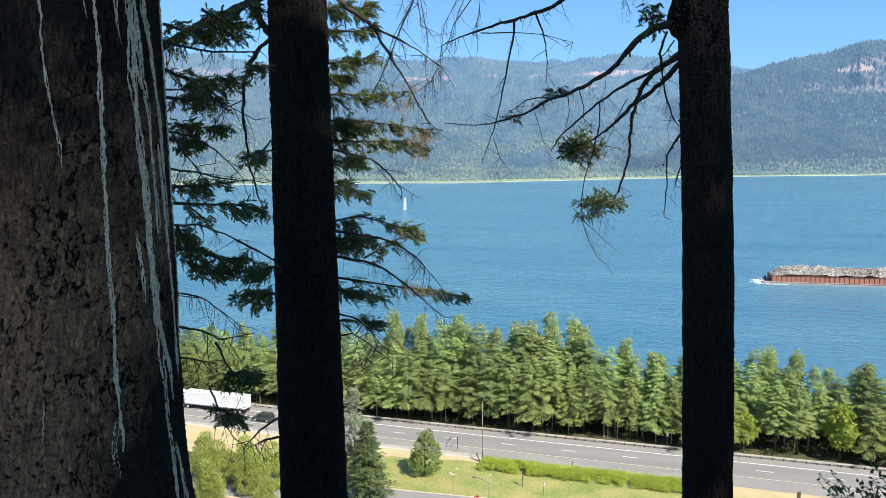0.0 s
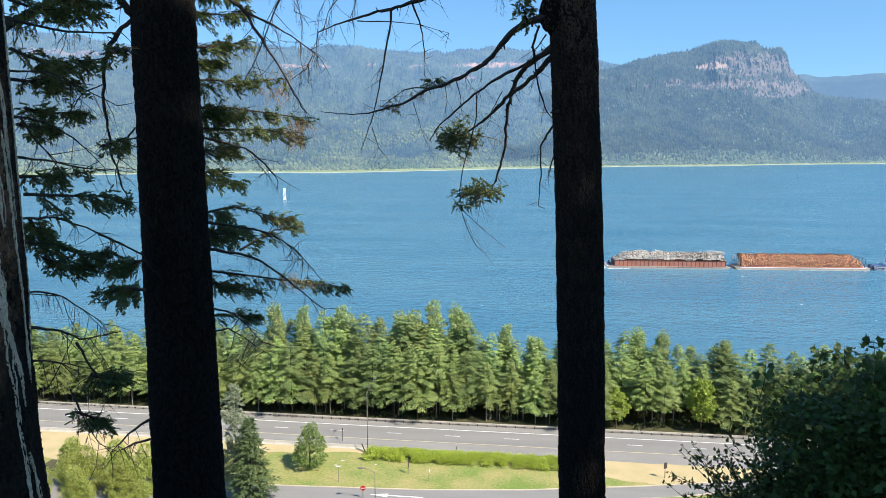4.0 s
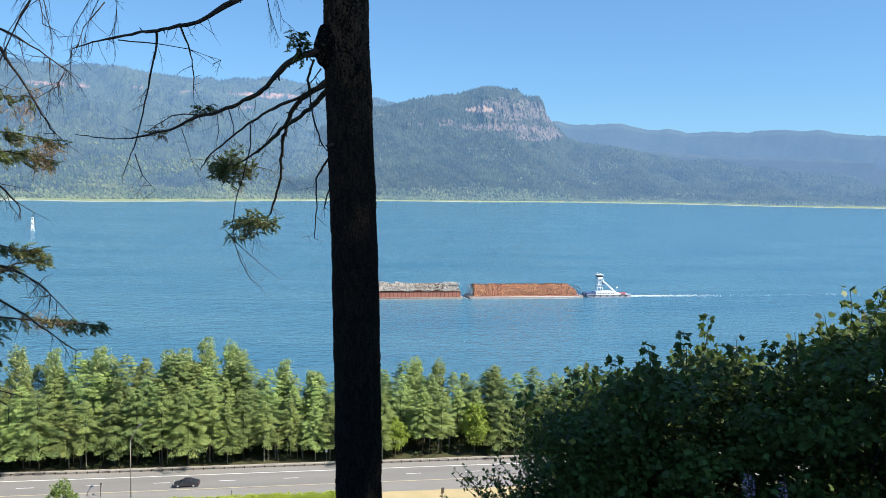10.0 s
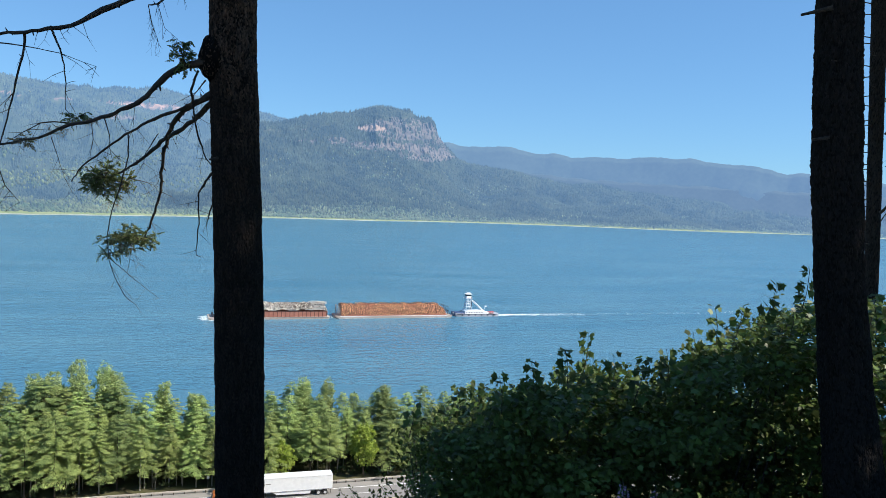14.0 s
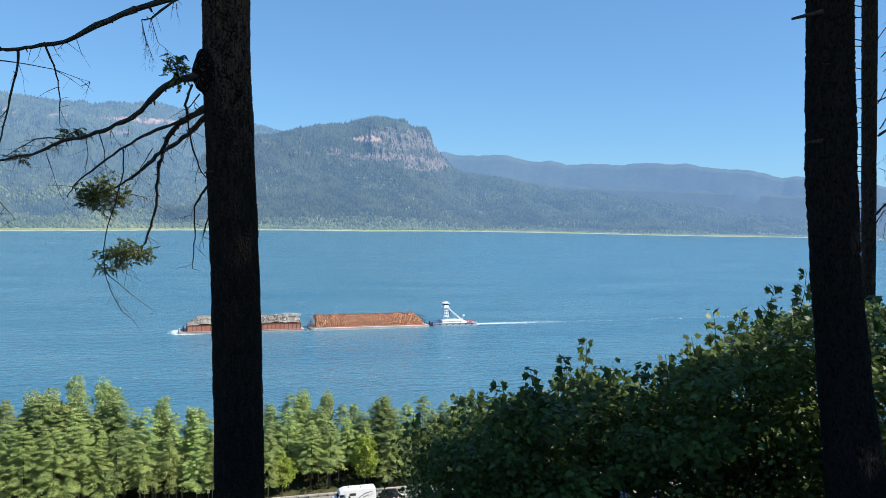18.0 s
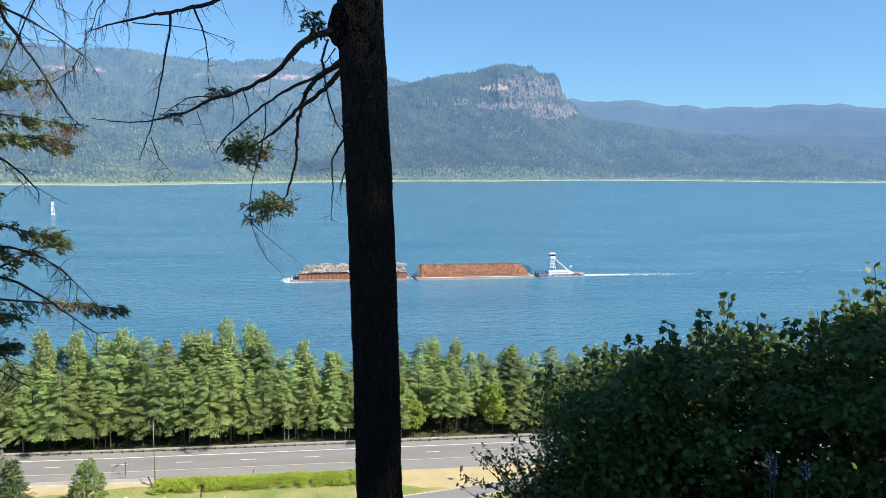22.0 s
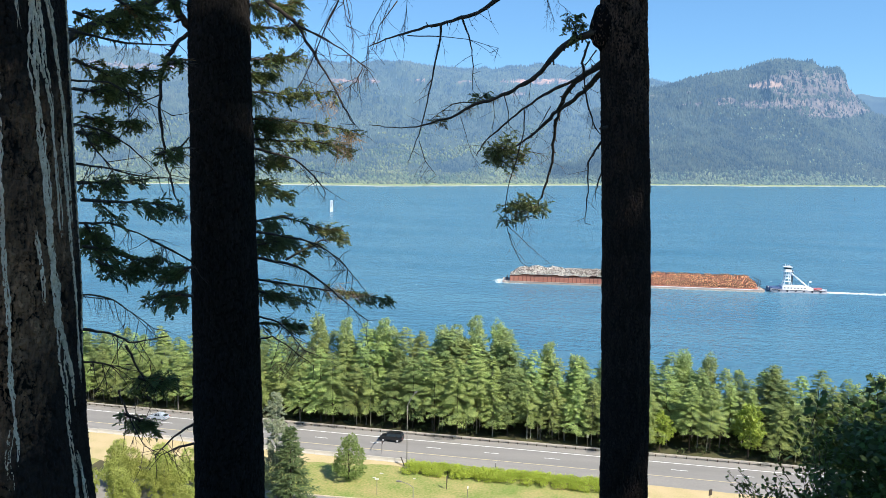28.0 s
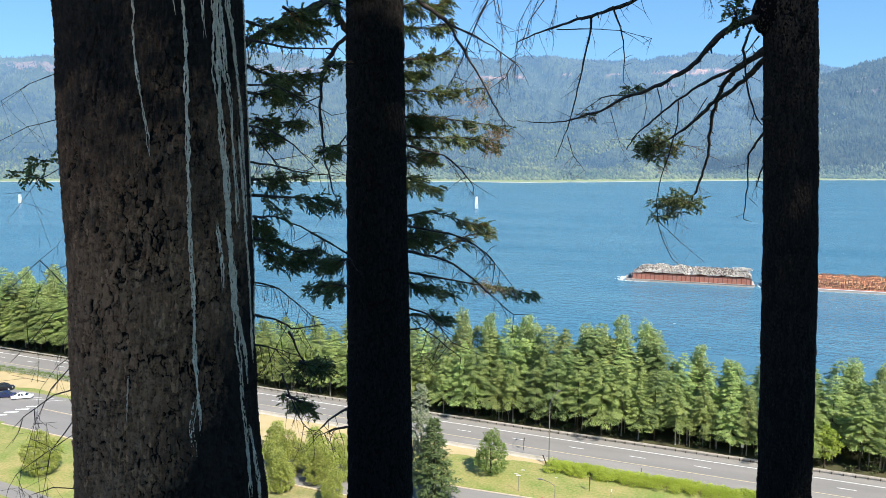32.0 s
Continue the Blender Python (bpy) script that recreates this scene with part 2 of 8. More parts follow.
def ground_z(X, Y):
    X, Y = np.asarray(X, float), np.asarray(Y, float)
    toe = hill_toe(X)
    yy = np.where(Y <= 0, Y, np.where(Y < toe, Y * 112.0 / toe, np.where(Y < 150, 112 + (Y - toe) * 38.0 / (150 - toe), Y)))
    z = np.interp(yy, [-400, -60, -30, -14, -1.6, 1.6, 3.4, 6, 9, 20, 45, 75, 100, 112, 150, 172, 178, 186, 205],
                  [84, 62, 58.8, 57.9, 57.3, 56.8, 55.2, 52.8, 50.4, 41, 23, 9, 1.5, 0, 0, -0.5, -5, -9.5, -16])
    k = np.clip((110 - yy) / 60, 0, 1) * np.clip((np.abs(Y) - 2) / 8, 0, 1)
    return z + wave(X, Y, 3, 4, 30) * 1.2 * k


gx = np.concatenate([np.linspace(-4800, -420, 14), np.linspace(-400, -60, 70), np.linspace(-56, 60, 90), np.linspace(66, 400, 60), np.linspace(440, 4800, 14)])
gy = np.concatenate([np.linspace(-400, -25, 20), np.linspace(-22, 20, 80), np.linspace(21, 210, 130), np.linspace(240, 4800, 10)])
ground = tagged(grid("ground", gx, gy, ground_z, m_soil), "wooded hillside falling to a flat river bank", "ground", kind="structure")


def strip(name, xs, lo, hi, z, material, label, category, rows=2):
    """A flat strip of ground between two edge lines given over xs."""
    xs = np.asarray(xs, float)
    k = np.linspace(0, 1, rows)[:, None]
    X = np.repeat(xs[None], rows, 0)
    Y = np.asarray(lo)[None] * (1 - k) + np.asarray(hi)[None] * k
    return tagged(sheet(name, X, Y, X * 0 + z, material), label, category, kind="structure")


def bend(x):
    """How far the highway swings away from a straight line."""
    return np.interp(x, [-420, -205, -120, -40, 60, 420], [9.0, 2.2, 0.7, 0.0, 0.0, 1.5])


rx = np.linspace(-1000, 1000, 401)
strip("highway_shoulder", rx, YR - 8.4 + bend(rx), YR + 6.4 + bend(rx), 0.03, m_shoulder, "pale worn asphalt shoulders of the highway", "road")
strip("road", rx, YR - 3.95 + bend(rx), YR + 3.95 + bend(rx), 0.04, m_asphalt, "grey two-lane highway carriageway", "road")
strip("edge_line_white", rx, YR + 3.2 + bend(rx), YR + 3.42 + bend(rx), 0.048, m_white, "solid white edge line on the asphalt", "road marking")
strip("edge_line_yellow", rx, YR - 3.6 + bend(rx), YR - 3.42 + bend(rx), 0.048, m_yellow, "faded yellow edge line on the asphalt", "road marking")
dash = Geo().box(0, 0, 0.004, 3.05, 0.15, 0.008).ob("lane_dash", m_white)
tagged(dash, "short white lane dash painted on the asphalt", "road marking", "lane dashes", "structure")
dash.matrix_basis = pose(DASH, YR, 0.044)
for i in range(-26, 30):
    if i:
        x = DASH + 12.192 * i
        copy_thing(dash, pose(x, YR + float(bend(x)), 0.044))

# lawns and dry grass
lx = np.linspace(-75, 40, 60)
wob = wave(lx, lx * 0, 5, 4, 18)
park_hi = np.interp(lx, [-75, -45.6, -20, -2, 18, 30, 42], [117.0, 117.6, 119.2, 121.5, 125.6, 128.4, 131.5])
strip("lawn", lx, park_hi + 0.1, np.where(lx < -32, 133.6, 135.0) + wob * 0.4, 0.02, m_lawn, "mown lawn between the park drive and the highway", "grass", 10)
dx = np.linspace(6, 44, 40)
strip("dry_grass", dx, np.interp(dx, [6, 12, 20, 30, 42], [133.2, 128.6, 126.6, 128.8, 132.0]) + wave(dx, dx * 0, 8, 4, 8) * 0.7, dx * 0 + 135.4 + wave(dx, dx * 0, 18, 4, 8) * 0.3, 0.032, m_dry,
      "sun-dried yellow grass beside the highway", "grass", 8)
dx = np.linspace(-300, -32.5, 110)
strip("dry_verge", dx, np.interp(dx, [-300, -140, -100, -66, -56, -32], [128, 128, 122, 125, 130.6, 133.2]) + wave(dx, dx * 0, 9, 4, 12) * 0.8, dx * 0 + 135.0 + bend(dx), 0.034, m_dry,
      "dry yellow verge below the concrete barrier", "grass", 8)
lx = np.linspace(-60, 40, 50)
strip("lawn_below", lx, lx * 0 + 98, np.interp(lx, [-60, -20, 3, 24, 42], [105, 108.5, 117.5, 122, 126]), 0.25, m_lawn, "mown lawn below the park drive", "grass", 12)
lx = np.linspace(-260, -92, 80)
strip("park_lawn", lx, lx * 0 + 80, lx * 0 + 130, 0.016, m_lawn, "patchy park lawn round the car park", "grass", 10)

sx, sy = np.meshgrid(np.linspace(-128, -50, 60), np.linspace(66, 116, 40))
tagged(sheet("dry_slope", sx, sy, ground_z(sx, sy) + 0.012, mat("dry weedy grass", (0.34, 0.275, 0.135), (0.17, 0.19, 0.065), 0.95, 0.3, 3, 0.5, 6, mix=(0.4, 0.62))), "dry tan grass at the foot of the hill", "grass", kind="structure")

# park drive and car park
px = np.linspace(-150, 60, 90)
hi = np.interp(px, [-150, -100, -75, -45.6, -20, -2, 18, 30, 60], [118, 116.5, 116.8, 117.4, 119.0, 121.3, 125.4, 128.2, 137])
lo = np.interp(px, [-150, -100, -60, -30, -10, 2.8, 23.5, 30, 60], [108, 107, 107, 109, 113.5, 118, 122.1, 124.5, 133])
strip("park_drive", px, lo, hi, 0.05, m_asphalt, "narrow asphalt park drive", "road", 3)
m_kerb = mat("kerb concrete", (0.6, 0.5, 0.38), (0.5, 0.42, 0.32), 0.85, 1, 12)
for nm, edge, off in (("kerb", hi, 0.12), ("kerb", lo, -0.12)):
    g = Geo()
    V = [(x, y + off + s, z) for x, y in zip(px, edge) for s, z in ((-0.1, 0.0), (-0.1, 0.17), (0.1, 0.17), (0.1, 0.0))]
    g.add(V, [(i * 4 + k, i * 4 + k + 1, i * 4 + k + 5, i * 4 + k + 4) for i in range(len(px) - 1) for k in range(3)])
    tagged(g.ob(nm, m_kerb), "sandy concrete kerb along the park drive", "kerb", kind="structure")
strip("car_park", np.linspace(-215, -138, 20), np.linspace(-215, -138, 20) * 0 + 109, np.linspace(-215, -138, 20) * 0 + 126, 0.045, m_asphalt, "asphalt car park", "car park", 3)
strip("footpath", np.linspace(-170, -96, 20), np.linspace(88, 82, 20), np.linspace(91.4, 85.4, 20), 0.04, m_asphalt, "curving asphalt footpath across the lawn", "path", 3)

# river
m_water = bpy.data.materials.new("river water")
m_water.use_nodes = True
n, l = m_water.node_tree.nodes, m_water.node_tree.links
p = n["Principled BSDF"]
p.inputs["Roughness"].default_value, p.inputs["IOR"].default_value, p.inputs["Specular IOR Level"].default_value = 0.22, 1.33, 0.32
tc = n.new("ShaderNodeTexCoord")
mp = n.new("ShaderNodeMapping")
mp.inputs["Scale"].default_value = (0.006, 0.02, 1)
l.new(tc.outputs["Object"], mp.inputs[0])
n0 = n.new("ShaderNodeTexNoise")
n0.inputs["Scale"].default_value, n0.inputs["Detail"].default_value = 1.0, 6
l.new(mp.outputs[0], n0.inputs[0])
cr = n.new("ShaderNodeMapRange")
cr.inputs[1].default_value, cr.inputs[2].default_value = 0.35, 0.65
l.new(n0.outputs[0], cr.inputs[0])
mx = n.new("ShaderNodeMix")
mx.data_type = "RGBA"
mx.inputs[6].default_value, mx.inputs[7].default_value = (0.052, 0.16, 0.245, 1), (0.082, 0.198, 0.274, 1)
l.new(cr.outputs[0], mx.inputs[0])
l.new(mx.outputs[2], p.inputs["Base Color"])
prev = None
for sc, (sx, sy), dist in ((1.0, (0.05, 0.14), 1.3), (1.0, (0.17, 0.34), 1.35), (1.0, (0.55, 0.9), 1.1)):
    mq = n.new("ShaderNodeMapping")
    mq.inputs["Scale"].default_value, mq.inputs["Rotation"].default_value = (sx, sy, 1), (0, 0, radians(12))
    l.new(tc.outputs["Object"], mq.inputs[0])
    nn = n.new("ShaderNodeTexNoise")
    nn.inputs["Scale"].default_value, nn.inputs["Detail"].default_value = sc, 4
    l.new(mq.outputs[0], nn.inputs[0])
    bp = n.new("ShaderNodeBump")
    bp.inputs["Strength"].default_value, bp.inputs["Distance"].default_value = 0.8, dist
    l.new(nn.outputs[0], bp.inputs["Height"])
    if prev:
        l.new(prev.outputs[0], bp.inputs["Normal"])
    prev = bp
l.new(prev.outputs[0], p.inputs["Normal"])
tagged(grid("water", np.linspace(-4900, 4900, 40), np.concatenate([np.linspace(176, 500, 20), np.linspace(550, 4900, 30)]), lambda X, Y: X * 0 + WATER, m_water),
       "wide blue wind-rippled river", "river", kind="structure")


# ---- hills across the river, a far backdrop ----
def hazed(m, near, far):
    """Puts air haze into a far material as emission that grows from near to far, each given as (metres, strength)."""
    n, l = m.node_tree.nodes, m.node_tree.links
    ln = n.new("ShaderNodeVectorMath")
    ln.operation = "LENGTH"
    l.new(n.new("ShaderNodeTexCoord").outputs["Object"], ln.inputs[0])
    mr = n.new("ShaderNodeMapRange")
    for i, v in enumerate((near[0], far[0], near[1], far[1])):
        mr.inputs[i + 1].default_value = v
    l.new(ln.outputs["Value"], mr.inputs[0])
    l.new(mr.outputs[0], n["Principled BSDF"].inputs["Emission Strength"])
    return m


def hill_mat(name, a, b, rock_a, rock_b, glow, scale):
    """Forest and bare rock by the mesh's own rock mask; haze is painted on as a faint emission."""
    m = mat(name, a, b, 0.95, scale, scale * 7, coord="Object", mix=(0.38, 0.62), emit=glow)
    n, l = m.node_tree.nodes, m.node_tree.links
    p = n["Principled BSDF"]
    src = p.inputs["Base Color"].links[0].from_socket
    at = n.new("ShaderNodeAttribute")
    at.attribute_name = "rock"
    tc = n.new("ShaderNodeTexCoord")
    mp = n.new("ShaderNodeMapping")
    mp.inputs["Scale"].default_value = (0.026, 0.026, 0.024)
    l.new(tc.outputs["Object"], mp.inputs[0])
    nz = n.new("ShaderNodeTexNoise")
    nz.inputs["Scale"].default_value, nz.inputs["Detail"].default_value = 1.0, 6
    l.new(mp.outputs[0], nz.inputs[0])
    rk = n.new("ShaderNodeMix")
    rk.data_type = "RGBA"
    rk.inputs[6].default_value, rk.inputs[7].default_value = (*rock_a, 1), (*rock_b, 1)
    cr = n.new("ShaderNodeMapRange")
    cr.inputs[1].default_value, cr.inputs[2].default_value = 0.4, 0.62
    l.new(nz.outputs[0], cr.inputs[0])
    l.new(cr.outputs[0], rk.inputs[0])
    th = n.new("ShaderNodeMath")
    th.operation = "ADD"
    l.new(at.outputs["Fac"], th.inputs[0])
    l.new(nz.outputs[0], th.inputs[1])
    st = n.new("ShaderNodeMapRange")
    st.inputs[1].default_value, st.inputs[2].default_value = 0.92, 1.04
    l.new(th.outputs[0], st.inputs[0])
    mx = n.new("ShaderNodeMix")
    mx.data_type = "RGBA"
    l.new(st.outputs[0], mx.inputs[0])
    l.new(src, mx.inputs[6])
    fresh = n.new("ShaderNodeMix")
    fresh.data_type = "RGBA"
    fresh.inputs[7].default_value = (*[c * k for c, k in zip(rock_a, (1.6, 1.42, 1.3))], 1)
    fs = n.new("ShaderNodeMapRange")
    fs.inputs[1].default_value, fs.inputs[2].default_value = 0.62, 0.76
    l.new(at.outputs["Fac"], fs.inputs[0])
    l.new(fs.outputs[0], fresh.inputs[0])
    l.new(rk.outputs[2], fresh.inputs[6])
    l.new(fresh.outputs[2], mx.inputs[7])
    l.new(mx.outputs[2], p.inputs["Base Color"])
    return m


SHORE_AZ = [-80, -52.4, -33.2, -24.4, -16.2, -7.5, 0.7, 8.2, 12.4, 16.8, 21.2, 25.4, 29.6, 33.6, 37.4, 40.9, 44, 50, 80]
SHORE_R = [2300, 2187, 1984, 1975, 1915, 2075, 2330, 2550, 2640, 2890, 3090, 3260, 3400, 3510, 3690, 4020, 4350, 4500, 4500]
# blue of the haze that far surfaces carry as emission
HAZE_GLOW = (0.225, 0.45, 0.82)


def hill(name, az0, az1, crest_az, crest_el, depth, cap, material, label, rough, seed, shape, rock=None, base=None, foot=-10.0):
    """A hillside seen from the river: from the shore up to a crest of the given elevations."""
    az = np.arange(az0, az1 + 0.01, 0.2 if rock is None or name == "backdrop_hills" else 0.08)
    u = np.linspace(0, 1.12, 90)[:, None]
    rs = np.interp(az, SHORE_AZ, SHORE_R)[None] if base is None else np.full_like(az, base)[None]
    rc = np.minimum(rs + depth, cap)
    r = rs + (rc - rs) * u
    crest = (np.interp(az, crest_az, crest_el) + 0.07 * wave(az, az * 0, seed + 3, 4, 2.6, 0.6))[None]
    zc = EYE + rc * np.tan(np.radians(crest))
    k = np.where(u < 1, np.interp(u, shape[0], shape[1]), 1 - (u - 1) * 2.5)
    a = np.radians(az)[None]
    X, Y = r * np.sin(a), r * np.cos(a)
    lump = wave(X, Y, seed, 6, 700, 0.6) * rough * np.clip(k * 2, 0, 1) * (1 - 0.8 * np.clip(k, 0, 1) ** 6)
    Z = foot + (zc - foot) * k + lump
    Z = np.where(u < 0.03, np.minimum(Z, WATER - 1 + u * 150), Z)
    mask = np.zeros_like(Z)
    if rock is not None:
        el = np.degrees(np.arctan2(Z - EYE, r))
        for (ca, ce, wa, we, s) in rock:
            d = ((az[None] - ca) / wa) ** 2 + ((el - ce) / we) ** 2
            mask = np.maximum(mask, s * np.clip(1.6 - d, 0, 1))
        crag = (np.abs(wave(X, Y * 0.3, seed + 9, 5, 110, 0.75)) - 0.3) * 26 + wave(X * 0.4, Z * 2.4, seed + 10, 4, 120, 0.7) * 15
        push = np.clip(mask * 2.2, 0, 1) * crag
        X, Y = X - push * np.sin(a), Y - push * np.cos(a)
    o = sheet(name, X, Y, Z, material, rock is None)
    tagged(o, label, "hill", kind="structure")
    at = o.data.attributes.new("rock", "FLOAT", "POINT")
    at.data.foreach_set("value", mask.astype(np.float32).ravel())
    return az, u[:, 0], X, Y, Z, mask


def wood(name, field, count, hmin, hmax, material, label, seed, ulo=0.04, uhi=1.0, round_top=False, patch=-0.75, bare=0.1):
    """Far trees scattered over a hillside, as one stuff mesh."""
    az, u, X, Y, Z, mask = field
    r = np.random.RandomState(seed)
    nu = len(u)
    i = r.uniform(ulo, uhi, count) ** 0.8 / 1.12 * (nu - 1)
    j = r.uniform(0, len(az) - 1.001, count)
    i0, j0 = np.minimum(i.astype(int), nu - 2), j.astype(int)
    fi, fj = i - i0, j - j0

    def pick(A):
        return (A[i0, j0] * (1 - fi) * (1 - fj) + A[i0 + 1, j0] * fi * (1 - fj) + A[i0, j0 + 1] * (1 - fi) * fj + A[i0 + 1, j0 + 1] * fi * fj)

    x, y, z, k = pick(X), pick(Y), pick(Z), pick(mask)
    along = np.radians(np.interp(j, np.arange(len(az)), az)) * 2600
    clump = wave(along, i * 34.0, seed + 1, 4, 420) + r.uniform(-0.4, 0.4, count)
    grown = k + np.where(k < 0.64, 0.75, 0.3) * wave(along, z * 1.4, seed + 2, 4, 120, 0.7) + r.uniform(-0.25, 0.2, count)
    ok = ((k < 0.02) | (grown < 0.33) | (r.uniform(0, 1, count) < bare * (k < 0.64))) & (clump > patch)
    x, y, z = x[ok], y[ok], z[ok]
    c = len(x)
    h = hmin + (hmax - hmin) * r.uniform(0, 1, c) ** 1.5
    w = h * (r.uniform(0.4, 0.6, c) if round_top else r.uniform(0.17, 0.25, c))
    ph = r.uniform(0, 6.28, c)
    rings = ((0.0, 0.8), (0.55, 1.0)) if round_top else ((0.0, 1.0),)
    V = []
    s = 5
    for fz, fr in rings:
        for q in range(s):
            t = ph + 2 * math.pi * q / s
            V.append(np.stack([x + np.cos(t) * w * fr, y + np.sin(t) * w * fr, z - 1.0 + h * fz], -1))
    V.append(np.stack([x, y, z + h], -1))
    V = np.stack(V, 1)
    pv = len(rings) * s + 1
    F = []
    for a in range(len(rings) - 1):
        for q in range(s):
            A, B, C, D = a * s + q, a * s + (q + 1) % s, (a + 1) * s + (q + 1) % s, (a + 1) * s + q
            F += [(A, B, C), (A, C, D)]
    top = (len(rings) - 1) * s
    F += [(top + q, top + (q + 1) % s, pv - 1) for q in range(s)]
    F = (np.arange(c)[:, None, None] * pv + np.array(F)[None]).reshape(-1, 3)
    me = bpy.data.meshes.new(name)
    me.vertices.add(c * pv)
    me.vertices.foreach_set("co", V.astype(np.float32).ravel())
    me.loops.add(F.size)
    me.loops.foreach_set("vertex_index", F.astype(np.int32).ravel())
    me.polygons.add(len(F))
    me.polygons.foreach_set("loop_start", np.arange(0, F.size, 3, dtype=np.int32))
    me.materials.append(material)
    me.update(calc_edges=True)
    return tagged(new(name, me), label, "forest", kind="stuff")


m_hill_a = hazed(hill_mat("hill forest", (0.02, 0.034, 0.026), (0.05, 0.064, 0.036), (0.19, 0.125, 0.09), (0.10, 0.08, 0.065), (*HAZE_GLOW, 0.3), 0.006), (1950, 0.18), (3500, 0.345))
m_hill_b = hazed(hill_mat("bluff forest", (0.02, 0.031, 0.024), (0.042, 0.052, 0.032), (0.16, 0.126, 0.105), (0.065, 0.06, 0.06), (*HAZE_GLOW, 0.2), 0.014), (2500, 0.16), (4800, 0.31))
# ridge haze is painted too: one constant blue emission for each ridge
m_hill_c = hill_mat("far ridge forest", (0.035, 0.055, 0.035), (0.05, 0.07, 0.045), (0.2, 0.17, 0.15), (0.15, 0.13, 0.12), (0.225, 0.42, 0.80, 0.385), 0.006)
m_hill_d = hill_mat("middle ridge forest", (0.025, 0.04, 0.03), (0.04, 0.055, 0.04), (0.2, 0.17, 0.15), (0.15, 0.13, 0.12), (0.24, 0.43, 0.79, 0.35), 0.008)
m_fir_far = hazed(mat("far firs", (0.01, 0.02, 0.018), (0.052, 0.064, 0.036), 0.95, 0.005, 0.03, island=0.4, mix=(0.44, 0.56), emit=(*HAZE_GLOW, 0.3)), (1950, 0.185), (3500, 0.37))
m_fir_bluff = hazed(mat("bluff firs", (0.01, 0.02, 0.018), (0.044, 0.057, 0.033), 0.95, 0.007, 0.05, island=0.4, mix=(0.42, 0.58), emit=(*HAZE_GLOW, 0.2)), (2500, 0.19), (4800, 0.32))
m_leaf_far = hazed(mat("far broadleaf trees", (0.04, 0.062, 0.028), (0.125, 0.14, 0.055), 0.95, 0.006, 0.05, island=0.3, mix=(0.4, 0.6), emit=(*HAZE_GLOW, 0.2)), (1950, 0.19), (4400, 0.33))
# bank and beach get a little of the same emissive haze
m_bank = mat("far green bank", (0.16, 0.21, 0.08), (0.24, 0.27, 0.14), 0.95, 0.012, 0.2, emit=(*HAZE_GLOW, 0.08))
m_beach = mat("far pale beach", (0.42, 0.43, 0.40), (0.2, 0.24, 0.16), 0.95, 0.012, 0.2, emit=(*HAZE_GLOW, 0.05))
SLOPE = ([0, 0.12, 0.25, 0.5, 0.75, 0.9, 1.0], [0.0, 0.02, 0.1, 0.38, 0.72, 0.93, 1.0])
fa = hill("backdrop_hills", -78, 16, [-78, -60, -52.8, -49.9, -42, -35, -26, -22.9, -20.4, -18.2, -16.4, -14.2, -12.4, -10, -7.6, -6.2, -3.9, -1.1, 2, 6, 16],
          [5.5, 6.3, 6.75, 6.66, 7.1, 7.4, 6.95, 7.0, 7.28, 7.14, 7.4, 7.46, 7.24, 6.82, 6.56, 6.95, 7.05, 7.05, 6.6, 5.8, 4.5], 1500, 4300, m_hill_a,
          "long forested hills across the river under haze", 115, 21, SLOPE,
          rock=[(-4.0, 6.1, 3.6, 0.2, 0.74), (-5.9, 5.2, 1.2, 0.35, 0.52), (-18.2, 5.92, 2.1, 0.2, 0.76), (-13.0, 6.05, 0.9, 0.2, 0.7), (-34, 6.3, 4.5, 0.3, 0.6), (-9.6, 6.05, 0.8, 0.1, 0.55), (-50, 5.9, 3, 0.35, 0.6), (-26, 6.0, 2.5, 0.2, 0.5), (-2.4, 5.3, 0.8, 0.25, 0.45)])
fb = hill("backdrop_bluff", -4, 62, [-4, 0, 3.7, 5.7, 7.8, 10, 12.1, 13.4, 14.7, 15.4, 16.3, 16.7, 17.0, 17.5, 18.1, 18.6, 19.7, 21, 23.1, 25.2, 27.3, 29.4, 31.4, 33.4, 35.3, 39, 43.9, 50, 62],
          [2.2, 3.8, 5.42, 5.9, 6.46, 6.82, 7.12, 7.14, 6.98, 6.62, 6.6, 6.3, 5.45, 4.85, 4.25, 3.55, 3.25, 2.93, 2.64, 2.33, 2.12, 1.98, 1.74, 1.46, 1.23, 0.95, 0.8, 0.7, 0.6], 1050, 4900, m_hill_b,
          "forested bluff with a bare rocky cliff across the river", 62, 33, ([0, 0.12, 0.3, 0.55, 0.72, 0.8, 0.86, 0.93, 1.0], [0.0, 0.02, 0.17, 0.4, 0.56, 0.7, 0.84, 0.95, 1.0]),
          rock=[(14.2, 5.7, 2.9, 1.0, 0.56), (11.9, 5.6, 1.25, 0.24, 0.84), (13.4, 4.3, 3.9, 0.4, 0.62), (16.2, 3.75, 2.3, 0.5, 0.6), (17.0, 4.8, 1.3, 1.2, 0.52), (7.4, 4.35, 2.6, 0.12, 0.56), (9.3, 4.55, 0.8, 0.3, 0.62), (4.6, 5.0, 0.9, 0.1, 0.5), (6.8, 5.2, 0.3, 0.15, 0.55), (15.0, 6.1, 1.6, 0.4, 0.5)])
